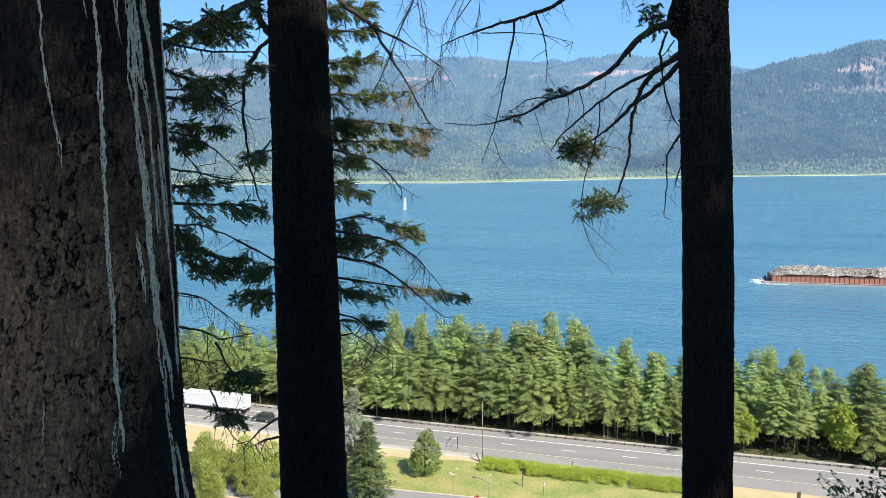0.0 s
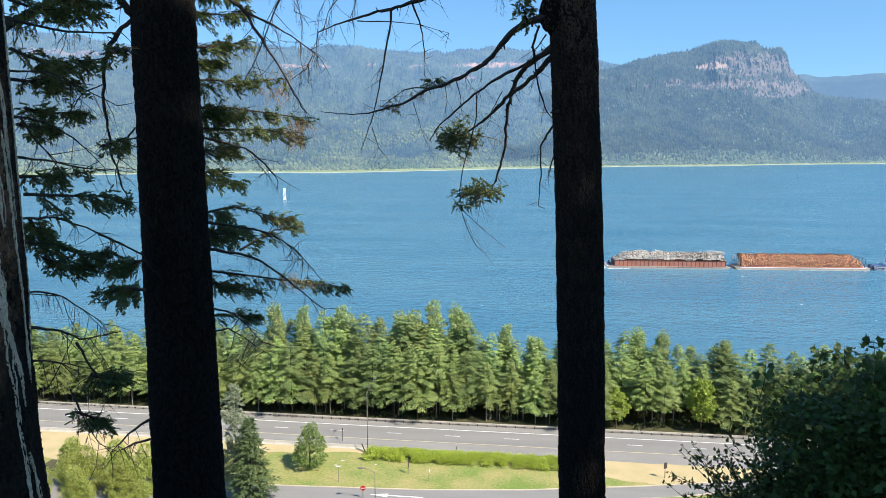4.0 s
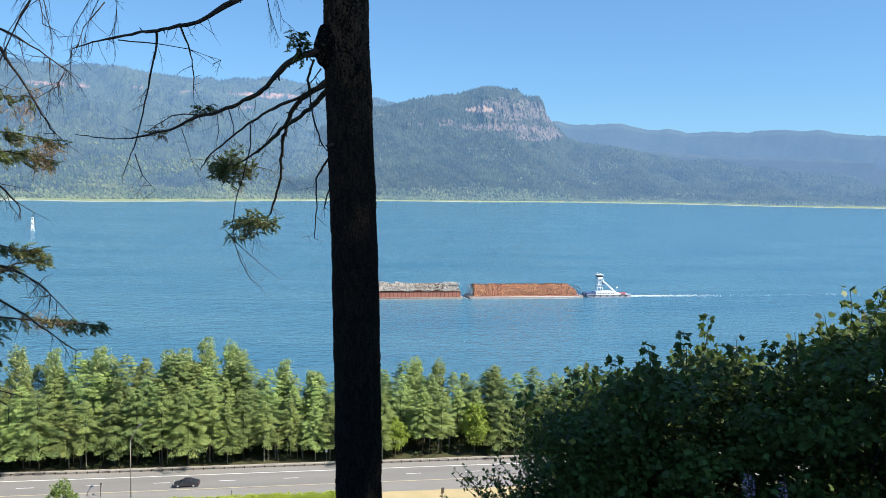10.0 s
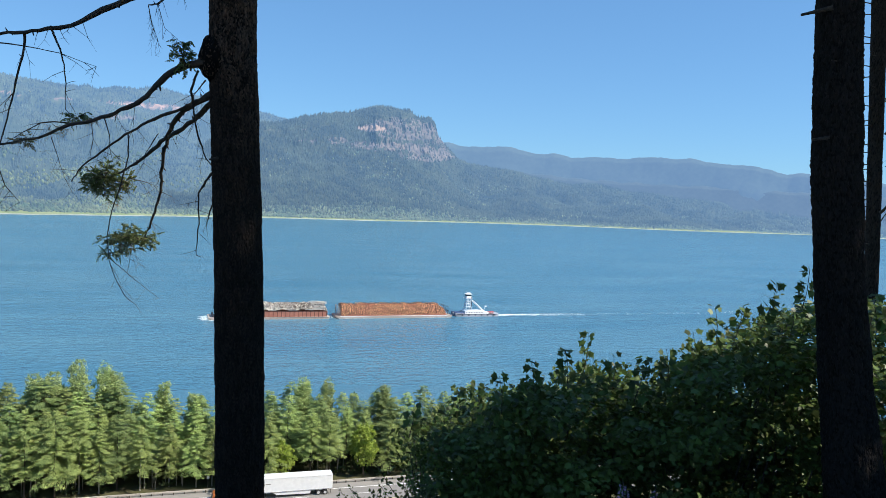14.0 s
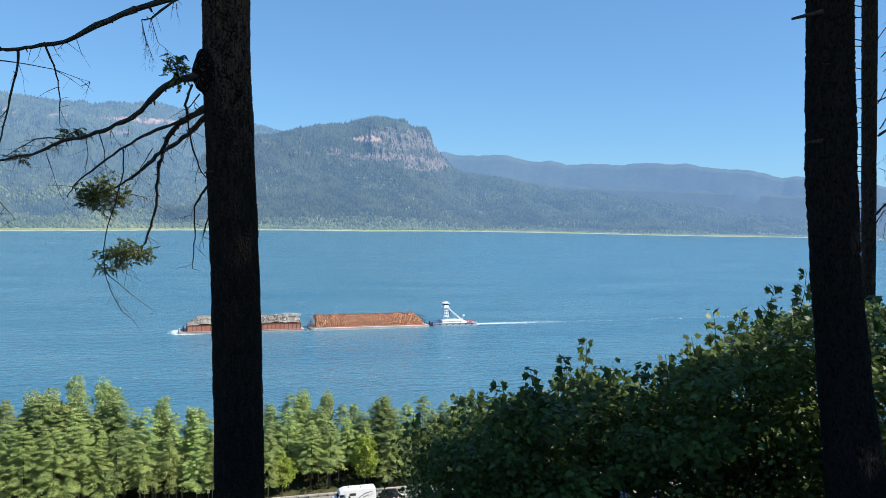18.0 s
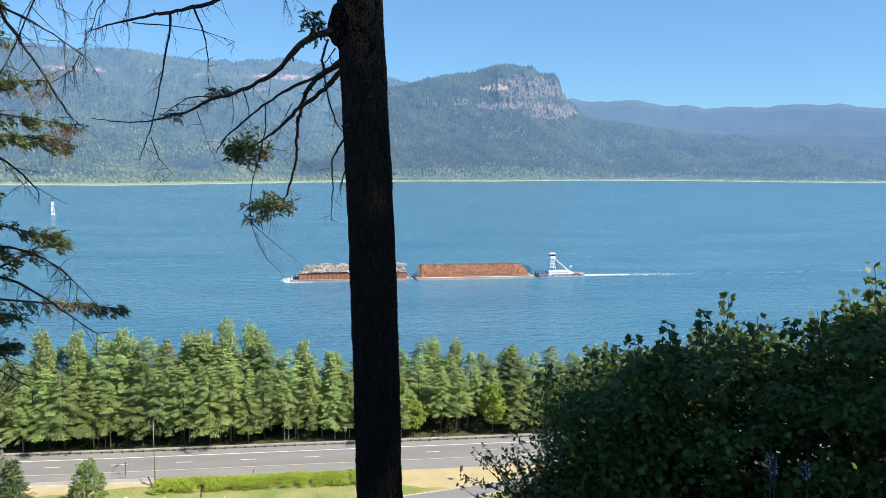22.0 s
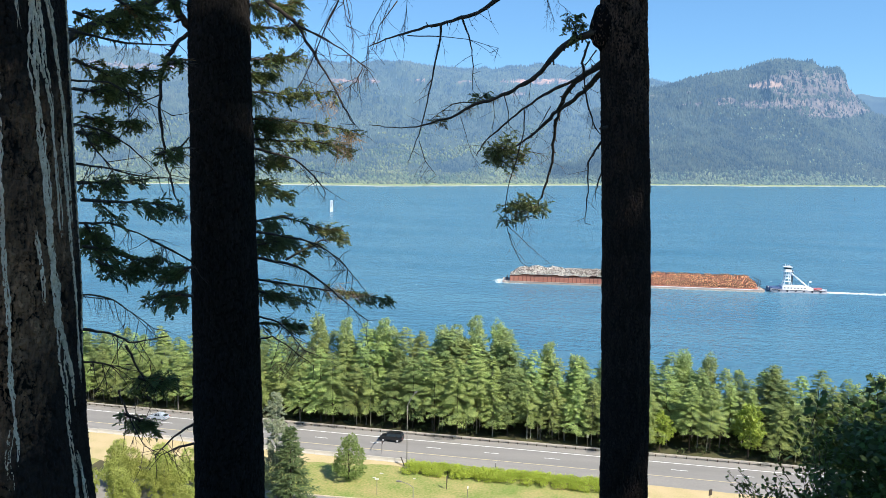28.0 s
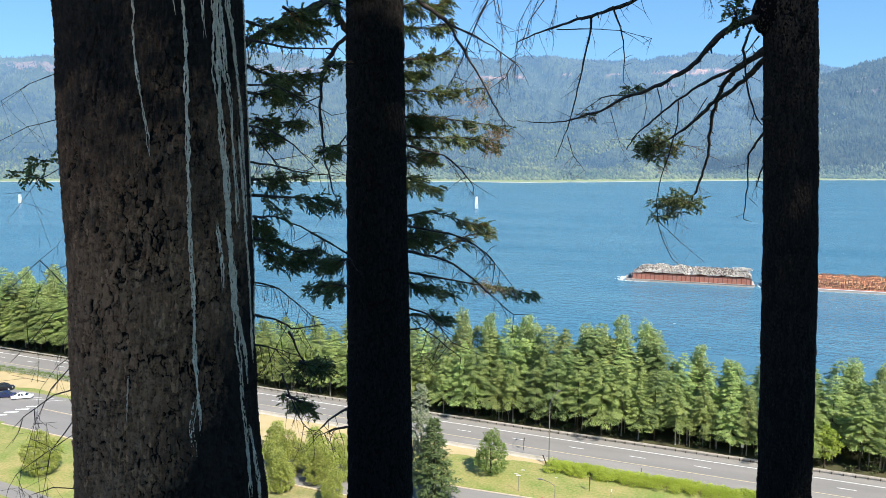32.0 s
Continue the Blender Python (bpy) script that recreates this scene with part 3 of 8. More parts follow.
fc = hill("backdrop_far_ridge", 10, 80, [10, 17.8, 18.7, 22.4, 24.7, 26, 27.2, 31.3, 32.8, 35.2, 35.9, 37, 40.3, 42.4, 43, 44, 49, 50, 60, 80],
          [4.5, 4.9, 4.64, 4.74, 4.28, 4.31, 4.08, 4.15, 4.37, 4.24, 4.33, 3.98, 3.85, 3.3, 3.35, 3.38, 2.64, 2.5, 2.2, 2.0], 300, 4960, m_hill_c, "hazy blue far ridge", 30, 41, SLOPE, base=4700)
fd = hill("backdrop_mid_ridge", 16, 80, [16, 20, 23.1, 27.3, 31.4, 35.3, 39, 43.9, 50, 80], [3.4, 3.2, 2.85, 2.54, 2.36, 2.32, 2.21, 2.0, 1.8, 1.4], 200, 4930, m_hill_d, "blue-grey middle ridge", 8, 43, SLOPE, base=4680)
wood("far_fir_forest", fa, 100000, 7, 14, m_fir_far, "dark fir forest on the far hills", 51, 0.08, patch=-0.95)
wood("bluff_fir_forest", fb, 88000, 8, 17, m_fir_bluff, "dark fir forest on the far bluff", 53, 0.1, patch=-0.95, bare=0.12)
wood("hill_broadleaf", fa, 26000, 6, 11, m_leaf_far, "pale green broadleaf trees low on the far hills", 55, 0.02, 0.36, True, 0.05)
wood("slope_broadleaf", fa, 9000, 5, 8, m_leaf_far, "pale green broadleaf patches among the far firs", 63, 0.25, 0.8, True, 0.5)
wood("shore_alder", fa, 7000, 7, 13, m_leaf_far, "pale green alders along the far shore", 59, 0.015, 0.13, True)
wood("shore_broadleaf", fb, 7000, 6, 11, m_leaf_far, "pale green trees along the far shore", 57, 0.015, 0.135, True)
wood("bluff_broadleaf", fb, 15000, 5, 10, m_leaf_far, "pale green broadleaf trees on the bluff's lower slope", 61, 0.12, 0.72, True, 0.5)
baz = np.radians(np.arange(-75, 70, 0.2))
br = np.interp(np.degrees(baz), SHORE_AZ, SHORE_R) + 14 * wave(baz * 2500, baz * 0, 17, 4, 260)
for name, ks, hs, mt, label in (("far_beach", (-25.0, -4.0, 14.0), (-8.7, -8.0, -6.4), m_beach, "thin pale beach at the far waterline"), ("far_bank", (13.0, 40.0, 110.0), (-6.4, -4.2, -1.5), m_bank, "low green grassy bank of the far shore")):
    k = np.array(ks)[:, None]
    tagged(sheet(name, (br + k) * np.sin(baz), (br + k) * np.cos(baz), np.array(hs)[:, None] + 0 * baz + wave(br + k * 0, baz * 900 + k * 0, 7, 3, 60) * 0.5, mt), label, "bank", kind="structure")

# unseen gravel sheet behind the eye, added to bounce sun onto near trunks
m_gravel = mat("pale gravel", (0.58, 0.52, 0.43), (0.44, 0.39, 0.33), 0.95, 0.5, 9, 0.5, 14)
tx = np.linspace(-44, 22, 40)
TX, TY = np.meshgrid(tx, np.linspace(-24, -1.2, 18))
tagged(sheet("turnout", TX, TY, ground_z(TX, TY) + 0.03, m_gravel), "unseen pale gravel sheet added to bounce sunlight onto near trunks", "ground", kind="structure")
# ---- trees by the highway ----
m_bark_far = mat("fir bark", (0.10, 0.075, 0.055), (0.06, 0.045, 0.035), 0.95, 3, 20, stretch=(1, 1, 0.3))
m_bark_pale = mat("pale alder bark", (0.34, 0.31, 0.27), (0.22, 0.2, 0.17), 0.9, 3, 20, stretch=(1, 1, 0.4))
m_fir = mat("fir needles", (0.142, 0.215, 0.078), (0.46, 0.53, 0.175), 0.75, 0.45, 3.2, rand=0.25, sub=0.25, spec=0.25)
m_fir_dark = mat("dark fir needles", (0.108, 0.172, 0.07), (0.345, 0.42, 0.142), 0.75, 0.45, 3.2, rand=0.22, sub=0.25, spec=0.25)
m_fir_deep = mat("young fir needles", (0.08, 0.125, 0.055), (0.16, 0.205, 0.08), 0.75, 0.45, 5, sub=0.35, spec=0.25)
m_broad = mat("poplar leaves", (0.25, 0.34, 0.11), (0.5, 0.56, 0.24), 0.55, 0.6, 6, rand=0.15, sub=0.3, spec=0.35)
m_maple = mat("bright maple leaves", (0.29, 0.385, 0.06), (0.43, 0.5, 0.11), 0.6, 0.6, 6, sub=0.35)
m_shrub = mat("shrub leaves", (0.15, 0.22, 0.06), (0.26, 0.33, 0.10), 0.65, 0.8, 6, rand=0.15, sub=0.3)
m_pale_leaf = mat("silvery willow leaves", (0.24, 0.29, 0.17), (0.36, 0.38, 0.26), 0.6, 0.8, 6, sub=0.3)
m_olive = mat("yellowish shrub leaves", (0.27, 0.33, 0.07), (0.42, 0.45, 0.125), 0.65, 0.5, 6, rand=0.15, sub=0.3)


def diamonds(c, u, v, ln, wd):
    """Leaf shapes: base c, along u, across v."""
    c, u, v, ln, wd = [np.asarray(q, float) for q in (c, u, v, ln, wd)]
    ln, wd = np.broadcast_to(ln, c.shape[:1])[:, None], np.broadcast_to(wd, c.shape[:1])[:, None]
    return np.stack([c, c + u * ln * 0.45 + v * wd * 0.5, c + u * ln, c + u * ln * 0.45 - v * wd * 0.5], 1)


def unit(a):
    return a / np.maximum(np.linalg.norm(a, axis=-1, keepdims=True), 1e-9)


def conifer_crown(h, clear, rmax, seed, step=0.42, power=0.8, droop=0.25, size=1.0, ragged=0.25, dense=17, thick=0.12, slim=0.28):
    r = np.random.RandomState(seed)
    C, U, V, L, W = [], [], [], [], []
    z = clear
    while z < h - 0.15:
        f = (z - clear) / (h - clear)
        R = rmax * (1 - f) ** power * r.uniform(1 - ragged, 1.08) + 0.12
        if f < 0.12:
            R *= 0.55 + f * 3.7
        nb = r.randint(6, 9)
        a0 = r.uniform(0, 6.28)
        R *= 1.0 + 0.12 * math.sin(z * 2.3 + seed)
        for b in range(nb):
            a = a0 + 2 * math.pi * b / nb + r.uniform(-0.3, 0.3)
            Rb = R * r.uniform(0.7, 1.12)
            if r.rand() < 0.07:
                continue
            out = np.array([math.cos(a), math.sin(a), 0])
            side = np.array([-math.sin(a), math.cos(a), 0])
            n = int(6 + dense * Rb / (size * 4.0))
            zb = z + r.uniform(-0.25, 0.25)
            up = 0.25 + 0.5 * f
            bright = r.uniform(0.75, 1.1)
            for k in range(n):
                t = r.uniform(0.12, 1.0) ** 0.7
                sd = r.uniform(-1, 1) * Rb * 0.42 * t * (1.25 - t)
                q = out * Rb * t + side * sd + np.array([0, 0, zb + Rb * (up * t * 0.5 - droop * t * t) - abs(sd) * 0.25 + r.uniform(-thick, thick)])
                d = out * r.uniform(0.4, 1.0) + side * (sd / (Rb * 0.3) + r.uniform(-0.6, 0.6)) + np.array([0, 0, r.uniform(-0.5, 0.12)])
                d = d / np.linalg.norm(d)
                w = np.cross(d, [0, 0, 1]) + r.uniform(-0.5, 0.5, 3)
                C.append(q), U.append(d), V.append(w / np.linalg.norm(w))
                L.append(size * bright * r.uniform(0.5, 1.0)), W.append(size * r.uniform(0.6, 1.1) * slim)
        z += step * (1 - 0.45 * f) * r.uniform(0.8, 1.2)
    for k in range(12):
        C.append(np.array([0, 0, h - 0.9 + k * 0.08])), U.append(unit(r.uniform(-0.5, 0.5, 3) + [0, 0, 1.2])), V.append(unit(r.uniform(-1, 1, 3))), L.append(0.5 * size), W.append(0.14 * size)
    return diamonds(np.array(C), np.array(U), np.array(V), np.array(L), np.array(W))


def leafy_crown(lobes, count, size, seed, flat=0.35, loose=True, spread=0.75):
    """Leaves spread through the skins of several ellipsoids (x, y, z, rx, ry, rz)."""
    r = np.random.RandomState(seed)
    lobes = np.array(lobes, float)
    wt = (lobes[:, 3] * lobes[:, 4] * lobes[:, 5]) ** (2 / 3)
    k = r.choice(len(lobes), count, p=wt / wt.sum())
    d = unit(r.normal(size=(count, 3)))
    rad = r.uniform(0.45, 1.0, count) ** 0.45 * (1 + 0.16 * np.sin(d[:, 0] * 7 + k) * np.cos(d[:, 2] * 6 + k * 2))
    c = lobes[k, :3] + d * lobes[k, 3:6] * rad[:, None]
    m = max(6, count // (16 if loose else 3))
    j = r.randint(0, m, count)
    pull = r.uniform(0.45, 0.93, count)[:, None]
    c, d = c[j] * pull + c * 0 + (c[j] + r.normal(size=(count, 3)) * size * spread) * (1 - pull), d[j]
    u = unit(d * 0.5 + r.normal(size=(count, 3)) * 0.7 + [0, 0, -0.2])
    v = unit(np.cross(u, unit(r.normal(size=(count, 3)) + [0, 0, flat])))
    return diamonds(c, u, v, size * r.uniform(0.7, 1.3, count), size * r.uniform(0.45, 0.8, count))


def trunk_geo(h, r0, seed, lean=0.0):
    r = np.random.RandomState(seed)
    zs = [0, 0.3, 1, 0.3 * h, 0.6 * h, 0.97 * h]
    rs = [1.35, 1.1, 1.0, 0.75, 0.42, 0.06]
    return Geo().tube([(lean * z / h + r.uniform(-0.04, 0.04), r.uniform(-0.04, 0.04), z) for z in zs], [r0 * q for q in rs], 9)


def make_tree(name, label, crown, crown_mat, h, r0, seed, bark, group, limbs=0, clear=2.5):
    t = thing(name, label, "tree", group)
    trunk_geo(h, r0, seed).ob("trunk", bark, t, smooth=True)
    quads("crown", crown, crown_mat, t)
    r = np.random.RandomState(seed + 5)
    for i in range(limbs):
        z, a, q = r.uniform(clear * 0.6, h * 0.6), r.uniform(0, 6.28), r.uniform(1.0, 2.2)
        Geo().tube([(0, 0, z), (math.cos(a) * q * 0.5, math.sin(a) * q * 0.5, z + q * 0.1), (math.cos(a) * q, math.sin(a) * q, z + q * 0.12)], [0.05, 0.035, 0.012], 5).ob("limb", bark, t)
    return t


G_ROW = "trees along the river bank"
firs, broads = [], []
for i in range(6):
    h, cl, rm = (20.0, 4.7, 7.3) if i < 4 else (20.0, 6.0, 6.2)
    firs.append(make_tree("fir_tree", "dense green fir with a bare lower trunk beside the guardrail", conifer_crown(h, cl, rm, 100 + i, step=1.0, power=0.72 + 0.1 * (i % 3), droop=0.30, size=0.6, ragged=0.32, dense=92, thick=0.06, slim=0.26), m_fir if i % 3 else m_fir_dark,
                          h, 0.17, 200 + i, m_bark_far if i % 2 else m_bark_pale, G_ROW, 4, cl))
firs.append(make_tree("fir_tree", "dense fir leafy to the ground at the water's edge", conifer_crown(20.0, 1.0, 6.6, 107, step=0.75, droop=0.3, size=1.1, ragged=0.3, dense=34), m_fir_dark, 20.0, 0.17, 207, m_bark_far, G_ROW))
for i in range(3):
    r = np.random.RandomState(300 + i)
    lob = [(r.uniform(-1.5, 1.5) * (1 - (z - 6) / 15), r.uniform(-1.5, 1.5) * (1 - (z - 6) / 15), z, 2.0 * (1 - abs(z - 11) / 14), 2.0 * (1 - abs(z - 11) / 14), 1.5) for z in np.linspace(6, 17.8, 22)]
    broads.append(make_tree("poplar_tree", "tall pale green poplar with a feathery top", leafy_crown(lob, 12000, 0.29, 310 + i, spread=1.6), m_broad, 19.0, 0.2, 320 + i, m_bark_pale, G_ROW, 3, 5))
ROW_X = [-260, -230, -185, -150, -111, -75, -60, -25, -15, -7, 10, 24, 47, 120, 200]
ROW_H = [22, 23, 23.0, 20, 17.0, 19.5, 21, 22, 20.5, 18.5, 17.8, 18.6, 17.0, 16, 16]
r = np.random.RandomState(7)
used = set()


def plant(src, x, y, h, h0=20.0):
    k = h / h0
    m = pose(x, y, float(ground_z(x, y)) - 0.1, 0, 0, r.uniform(0, 360)) @ Matrix.Diagonal((k * r.uniform(1.02, 1.28), k * r.uniform(1.02, 1.28), k, 1))
    if src.name not in used:
        used.add(src.name)
        src.matrix_basis = m
        return src
    o = copy_thing(src, Matrix())
    o.matrix_basis = m
    return o


for row, (y0, dx, f) in enumerate(((153.4, 4.3, 0.86), (159.5, 4.9, 0.97), (165.5, 5.0, 1.03), (170.5, 5.5, 0.9))):
    x = -262.0
    while x < 150:
        x += dx * r.uniform(0.7, 1.35)
        h = float(np.interp(x, ROW_X, ROW_H)) * f * r.uniform(0.71, 0.98)
        if row == 0 and (13.5 < x < 18 or 31 < x < 35.5):
            continue
        plant(firs[r.randint(0, 6) if row < 3 else 6], x, y0 + r.uniform(-1.2, 1.2) + float(bend(x)), h)
for x, h in ((-64, 22.5), (-57, 22.0), (-47.5, 22.5), (-45, 20.5), (-33, 21.5), (-29.5, 22.0), (-25, 24.2), (-20, 23.2), (-18, 21.5), (-8, 19), (-2, 16.5), (22, 19.0), (27, 18.8), (41, 17), (-82, 20), (-95, 18), (-190, 25), (-203, 25.5), (-215, 24)):
    plant(broads[r.randint(0, 3)], x, 167.5 + r.uniform(-1, 1), h * 0.97, 19.0)
lob = [(0, 0, 3.6, 2.0, 1.8, 1.6), (1.4, -0.4, 4.6, 1.5, 1.4, 1.2), (-1.3, 0.3, 5.1, 1.4, 1.4, 1.1), (0.7, 0, 6.4, 1.5, 1.4, 1.1), (-0.5, -0.3, 7.2, 1.2, 1.2, 1.0), (0.3, 0.2, 8.4, 0.8, 0.8, 0.8)]
maple = make_tree("maple_tree", "bright green maple among the dark firs", leafy_crown(lob, 3600, 0.42, 341), m_maple, 8.6, 0.13, 342, m_bark_far, G_ROW, 2, 2)
maple.matrix_basis = pose(16.0, 152.6, 0, 0, 0, 20)
o = copy_thing(maple, pose(33.3, 152.9, 0, 0, 0, 140))
o.matrix_basis = pose(33.3, 152.9, 0, 0, 0, 140) @ Matrix.Diagonal((1.25, 1.2, 1.3, 1))

# thin bare saplings and dead poles under the canopy
pole = thing("bare_sapling", "thin bare pale trunk in the shade under the firs", "tree", G_ROW)
trunk_geo(8.5, 0.09, 345, 0.3).ob("trunk", m_bark_pale, pole, smooth=True)
for i in range(3):
    a = i * 2.1
    Geo().tube([(0.1, 0, 4.5 + i * 0.9), (0.1 + math.cos(a) * 0.9, math.sin(a) * 0.9, 4.7 + i * 0.9)], [0.025, 0.008], 4).ob("limb", m_bark_pale, pole)
for i in range(130):
    x = r.uniform(-135, 75)
    k = r.uniform(0.7, 1.15)
    m = pose(x, r.uniform(152.6, 162) + float(bend(x)), -0.1, r.uniform(-3, 3), r.uniform(-3, 3), r.uniform(0, 360)) @ Matrix.Diagonal((k, k, k, 1))
    if i == 0:
        pole.matrix_basis = m
    else:
        copy_thing(pole, Matrix()).matrix_basis = m

# trees and shrubs on the lawn
lob = [(0, 0, 2.4, 2.5, 2.4, 1.9), (0.2, 0, 4.4, 2.1, 2.0, 1.8), (0.1, 0, 6.2, 1.2, 1.2, 1.5)]
t = make_tree("lawn_tree", "small rounded green tree on the lawn casting a shadow", leafy_crown(lob, 9000, 0.22, 351, spread=1.3), m_shrub, 7.4, 0.13, 352, m_bark_far, "", 2, 1)
t.matrix_basis = pose(-42.0, 125.4, 0) @ Matrix.Diagonal((1.3, 1.3, 1.12, 1))
t = make_tree("young_fir", "young dark fir beside the park drive", conifer_crown(11.5, 0.5, 3.0, 361, step=0.36, power=0.85, size=0.6, dense=36), m_fir_deep, 11.5, 0.15, 362, m_bark_far, "")
t.matrix_basis = pose(-47.6, 111.5, 0) @ Matrix.Diagonal((1.62, 1.62, 1.28, 1))
lob = [(0, 0, 4.0, 1.9, 1.8, 2.8), (0.4, 0.2, 8.0, 1.5, 1.5, 2.6), (-0.3, 0, 11.4, 1.1, 1.1, 2.2), (0.0, 0, 13.6, 0.6, 0.6, 1.4)]
t = make_tree("willow_tree", "slender silvery-leaved tree behind the young fir", leafy_crown(lob, 13000, 0.2, 371, spread=1.2), m_pale_leaf, 14.2, 0.16, 372, m_bark_pale, "")
t.matrix_basis = pose(-51.4, 114.5, 0) @ Matrix.Diagonal((1.65, 1.65, 1.29, 1))
lob = [(0, 0, 2.0, 2.6, 2.4, 1.8), (1.5, 0.2, 3.6, 1.7, 1.6, 1.7), (-1.2, 0, 4.2, 1.6, 1.6, 1.9), (0.2, 0.3, 5.8, 1.3, 1.2, 1.5)]
s0 = make_tree("park_shrub", "loose yellow-green shrub on dry ground", leafy_crown(lob, 15000, 0.19, 381, spread=2.0), m_olive, 6.6, 0.12, 382, m_bark_pale, "shrubs below the drive", 2, 1)
s0.matrix_basis = pose(-69.5, 109.0, 0)
for x, y, k, a in ((-77, 111, 1.15, 60), (-74, 104, 1.1, 140), (-66.5, 112.0, 1.22, 35), (-72.5, 113.5, 1.2, 110), (-84, 108, 0.85, 200), (-64, 105, 0.8, 260), (-82, 114, 1.15, 310), (-90, 103, 0.9, 20)):
    o = copy_thing(s0, Matrix())
    o.matrix_basis = pose(x, y, float(ground_z(x, y)) - 0.05, 0, 0, a) @ Matrix.Diagonal((k, k, k, 1))
o = copy_thing(s0, Matrix())
o.matrix_basis = pose(-118.9, 92.6, 0, 0, 0, 75) @ Matrix.Diagonal((1.25, 1.2, 1.15, 1))
tagged(o, "bushy yellow-green tree on the park lawn", "tree")


def hedge(name, x0, x1, y0, y1, h, material, label, count, seed):
    """A long low hedge of overlapping leafy mounds."""
    rr = np.random.RandomState(seed)
    t = thing(name, label, "hedge", loc=((x0 + x1) / 2, (y0 + y1) / 2, 0))
    n = max(3, int((x1 - x0) / 1.3))
    lob = []
    for x in np.linspace(x0 + 0.7, x1 - 0.7, n):
        for _ in range(9):
            y, k = rr.uniform(-0.42, 0.42), rr.uniform(0.75, 1.15)
            z = h * (0.62 - 0.9 * max(0, abs(y) - 0.12)) * k
            lob.append((x - (x0 + x1) / 2 + rr.uniform(-0.7, 0.7), y * (y1 - y0), z, rr.uniform(0.5, 1.0), rr.uniform(0.45, 0.75), h * rr.uniform(0.2, 0.34)))
    c = leafy_crown(lob, count, 0.19, seed, 1.2, False, 1.1)
    c[:, :, 2] = np.maximum(c[:, :, 2], 0.02)
    quads("foliage", c, material, t)
    for i in range(0, n, 3):
        Geo().tube([(lob[9 * i][0], 0, 0), (lob[9 * i][0] + 0.1, 0.1, h * 0.5)], [0.05, 0.03], 5).ob("stem", m_bark_far, t)
    return t


m_hedge = mat("juniper hedge", (0.31, 0.395, 0.05), (0.48, 0.55, 0.085), 0.8, 0.5, 5, sub=0.25, island=0.2)
m_hedge2 = mat("dark clipped hedge", (0.10, 0.17, 0.045), (0.17, 0.23, 0.06), 0.8, 0.5, 5, sub=0.2)
hedge("juniper_hedge", -32.6, 8.5, 129.2, 133.9, 2.15, m_hedge, "low bright yellow-green juniper hedge beside the highway", 60000, 391)
hedge("park_hedge", -206, -160, 135.0, 138.2, 1.6, m_hedge2, "low dark green hedge above the car park", 11000, 393)
hedge("park_hedge", -152, -138, 128.0, 130.0, 1.0, m_hedge2, "low dark green hedge above the car park", 2600, 395)
# ---- near trees on the slope ----
def bark_mat(name, a, b, deep, lo, hi):
    """Furrowed fir bark: pale plate faces, dark furrows with recess shade painted in, a dark-tone mask and rusty
    stains.
    """
    m = mat(name, a, b, 0.95, 2.2, 26, 0.9, 55, stretch=(1, 1, 0.28), mix=(0.36, 0.66), spec=0.15)
    n, l = m.node_tree.nodes, m.node_tree.links
    p = n["Principled BSDF"]
    src = p.inputs["Base Color"].links[0].from_socket
    # near-black where the relief is low: furrow shade put into the colour
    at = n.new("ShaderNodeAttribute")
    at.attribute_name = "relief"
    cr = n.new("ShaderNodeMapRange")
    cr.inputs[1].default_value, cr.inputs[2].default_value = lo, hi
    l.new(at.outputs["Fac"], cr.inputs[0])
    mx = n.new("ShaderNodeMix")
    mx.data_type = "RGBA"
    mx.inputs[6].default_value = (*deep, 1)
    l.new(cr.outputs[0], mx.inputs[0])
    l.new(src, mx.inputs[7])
    # pale flecks, and a near-black tone mixed in by the mesh's dark mask
    tc = n.new("ShaderNodeTexCoord")
    mp = n.new("ShaderNodeMapping")
    mp.inputs["Scale"].default_value = (1, 1, 0.45)
    l.new(tc.outputs["Object"], mp.inputs[0])
    vo = n.new("ShaderNodeTexVoronoi")
    vo.inputs["Scale"].default_value = 95
    l.new(mp.outputs[0], vo.inputs["Vector"])
    fl = n.new("ShaderNodeMapRange")
    fl.inputs[1].default_value, fl.inputs[2].default_value, fl.inputs[4].default_value = 0.86, 1.0, 0.6
    sp = n.new("ShaderNodeSeparateColor")
    l.new(vo.outputs["Color"], sp.inputs[0])
    l.new(sp.outputs[0], fl.inputs[0])
    fm = n.new("ShaderNodeMix")
    fm.data_type = "RGBA"
    fm.inputs[7].default_value = (*[min(0.75, c * 1.5) for c in a], 1)
    l.new(fl.outputs[0], fm.inputs[0])
    l.new(mx.outputs[2], fm.inputs[6])
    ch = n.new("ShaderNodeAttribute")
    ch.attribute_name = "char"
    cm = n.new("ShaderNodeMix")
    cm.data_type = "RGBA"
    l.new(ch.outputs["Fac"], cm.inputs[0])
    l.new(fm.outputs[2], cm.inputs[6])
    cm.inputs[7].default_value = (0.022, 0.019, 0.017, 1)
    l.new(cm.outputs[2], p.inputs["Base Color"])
    return m


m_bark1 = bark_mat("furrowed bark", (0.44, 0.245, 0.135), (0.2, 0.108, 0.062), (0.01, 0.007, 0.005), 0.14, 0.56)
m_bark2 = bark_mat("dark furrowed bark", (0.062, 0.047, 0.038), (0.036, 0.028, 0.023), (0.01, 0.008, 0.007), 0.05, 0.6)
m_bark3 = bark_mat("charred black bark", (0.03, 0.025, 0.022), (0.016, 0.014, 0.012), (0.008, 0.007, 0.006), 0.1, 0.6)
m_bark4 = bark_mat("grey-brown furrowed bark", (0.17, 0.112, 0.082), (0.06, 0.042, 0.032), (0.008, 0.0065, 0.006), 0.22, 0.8)
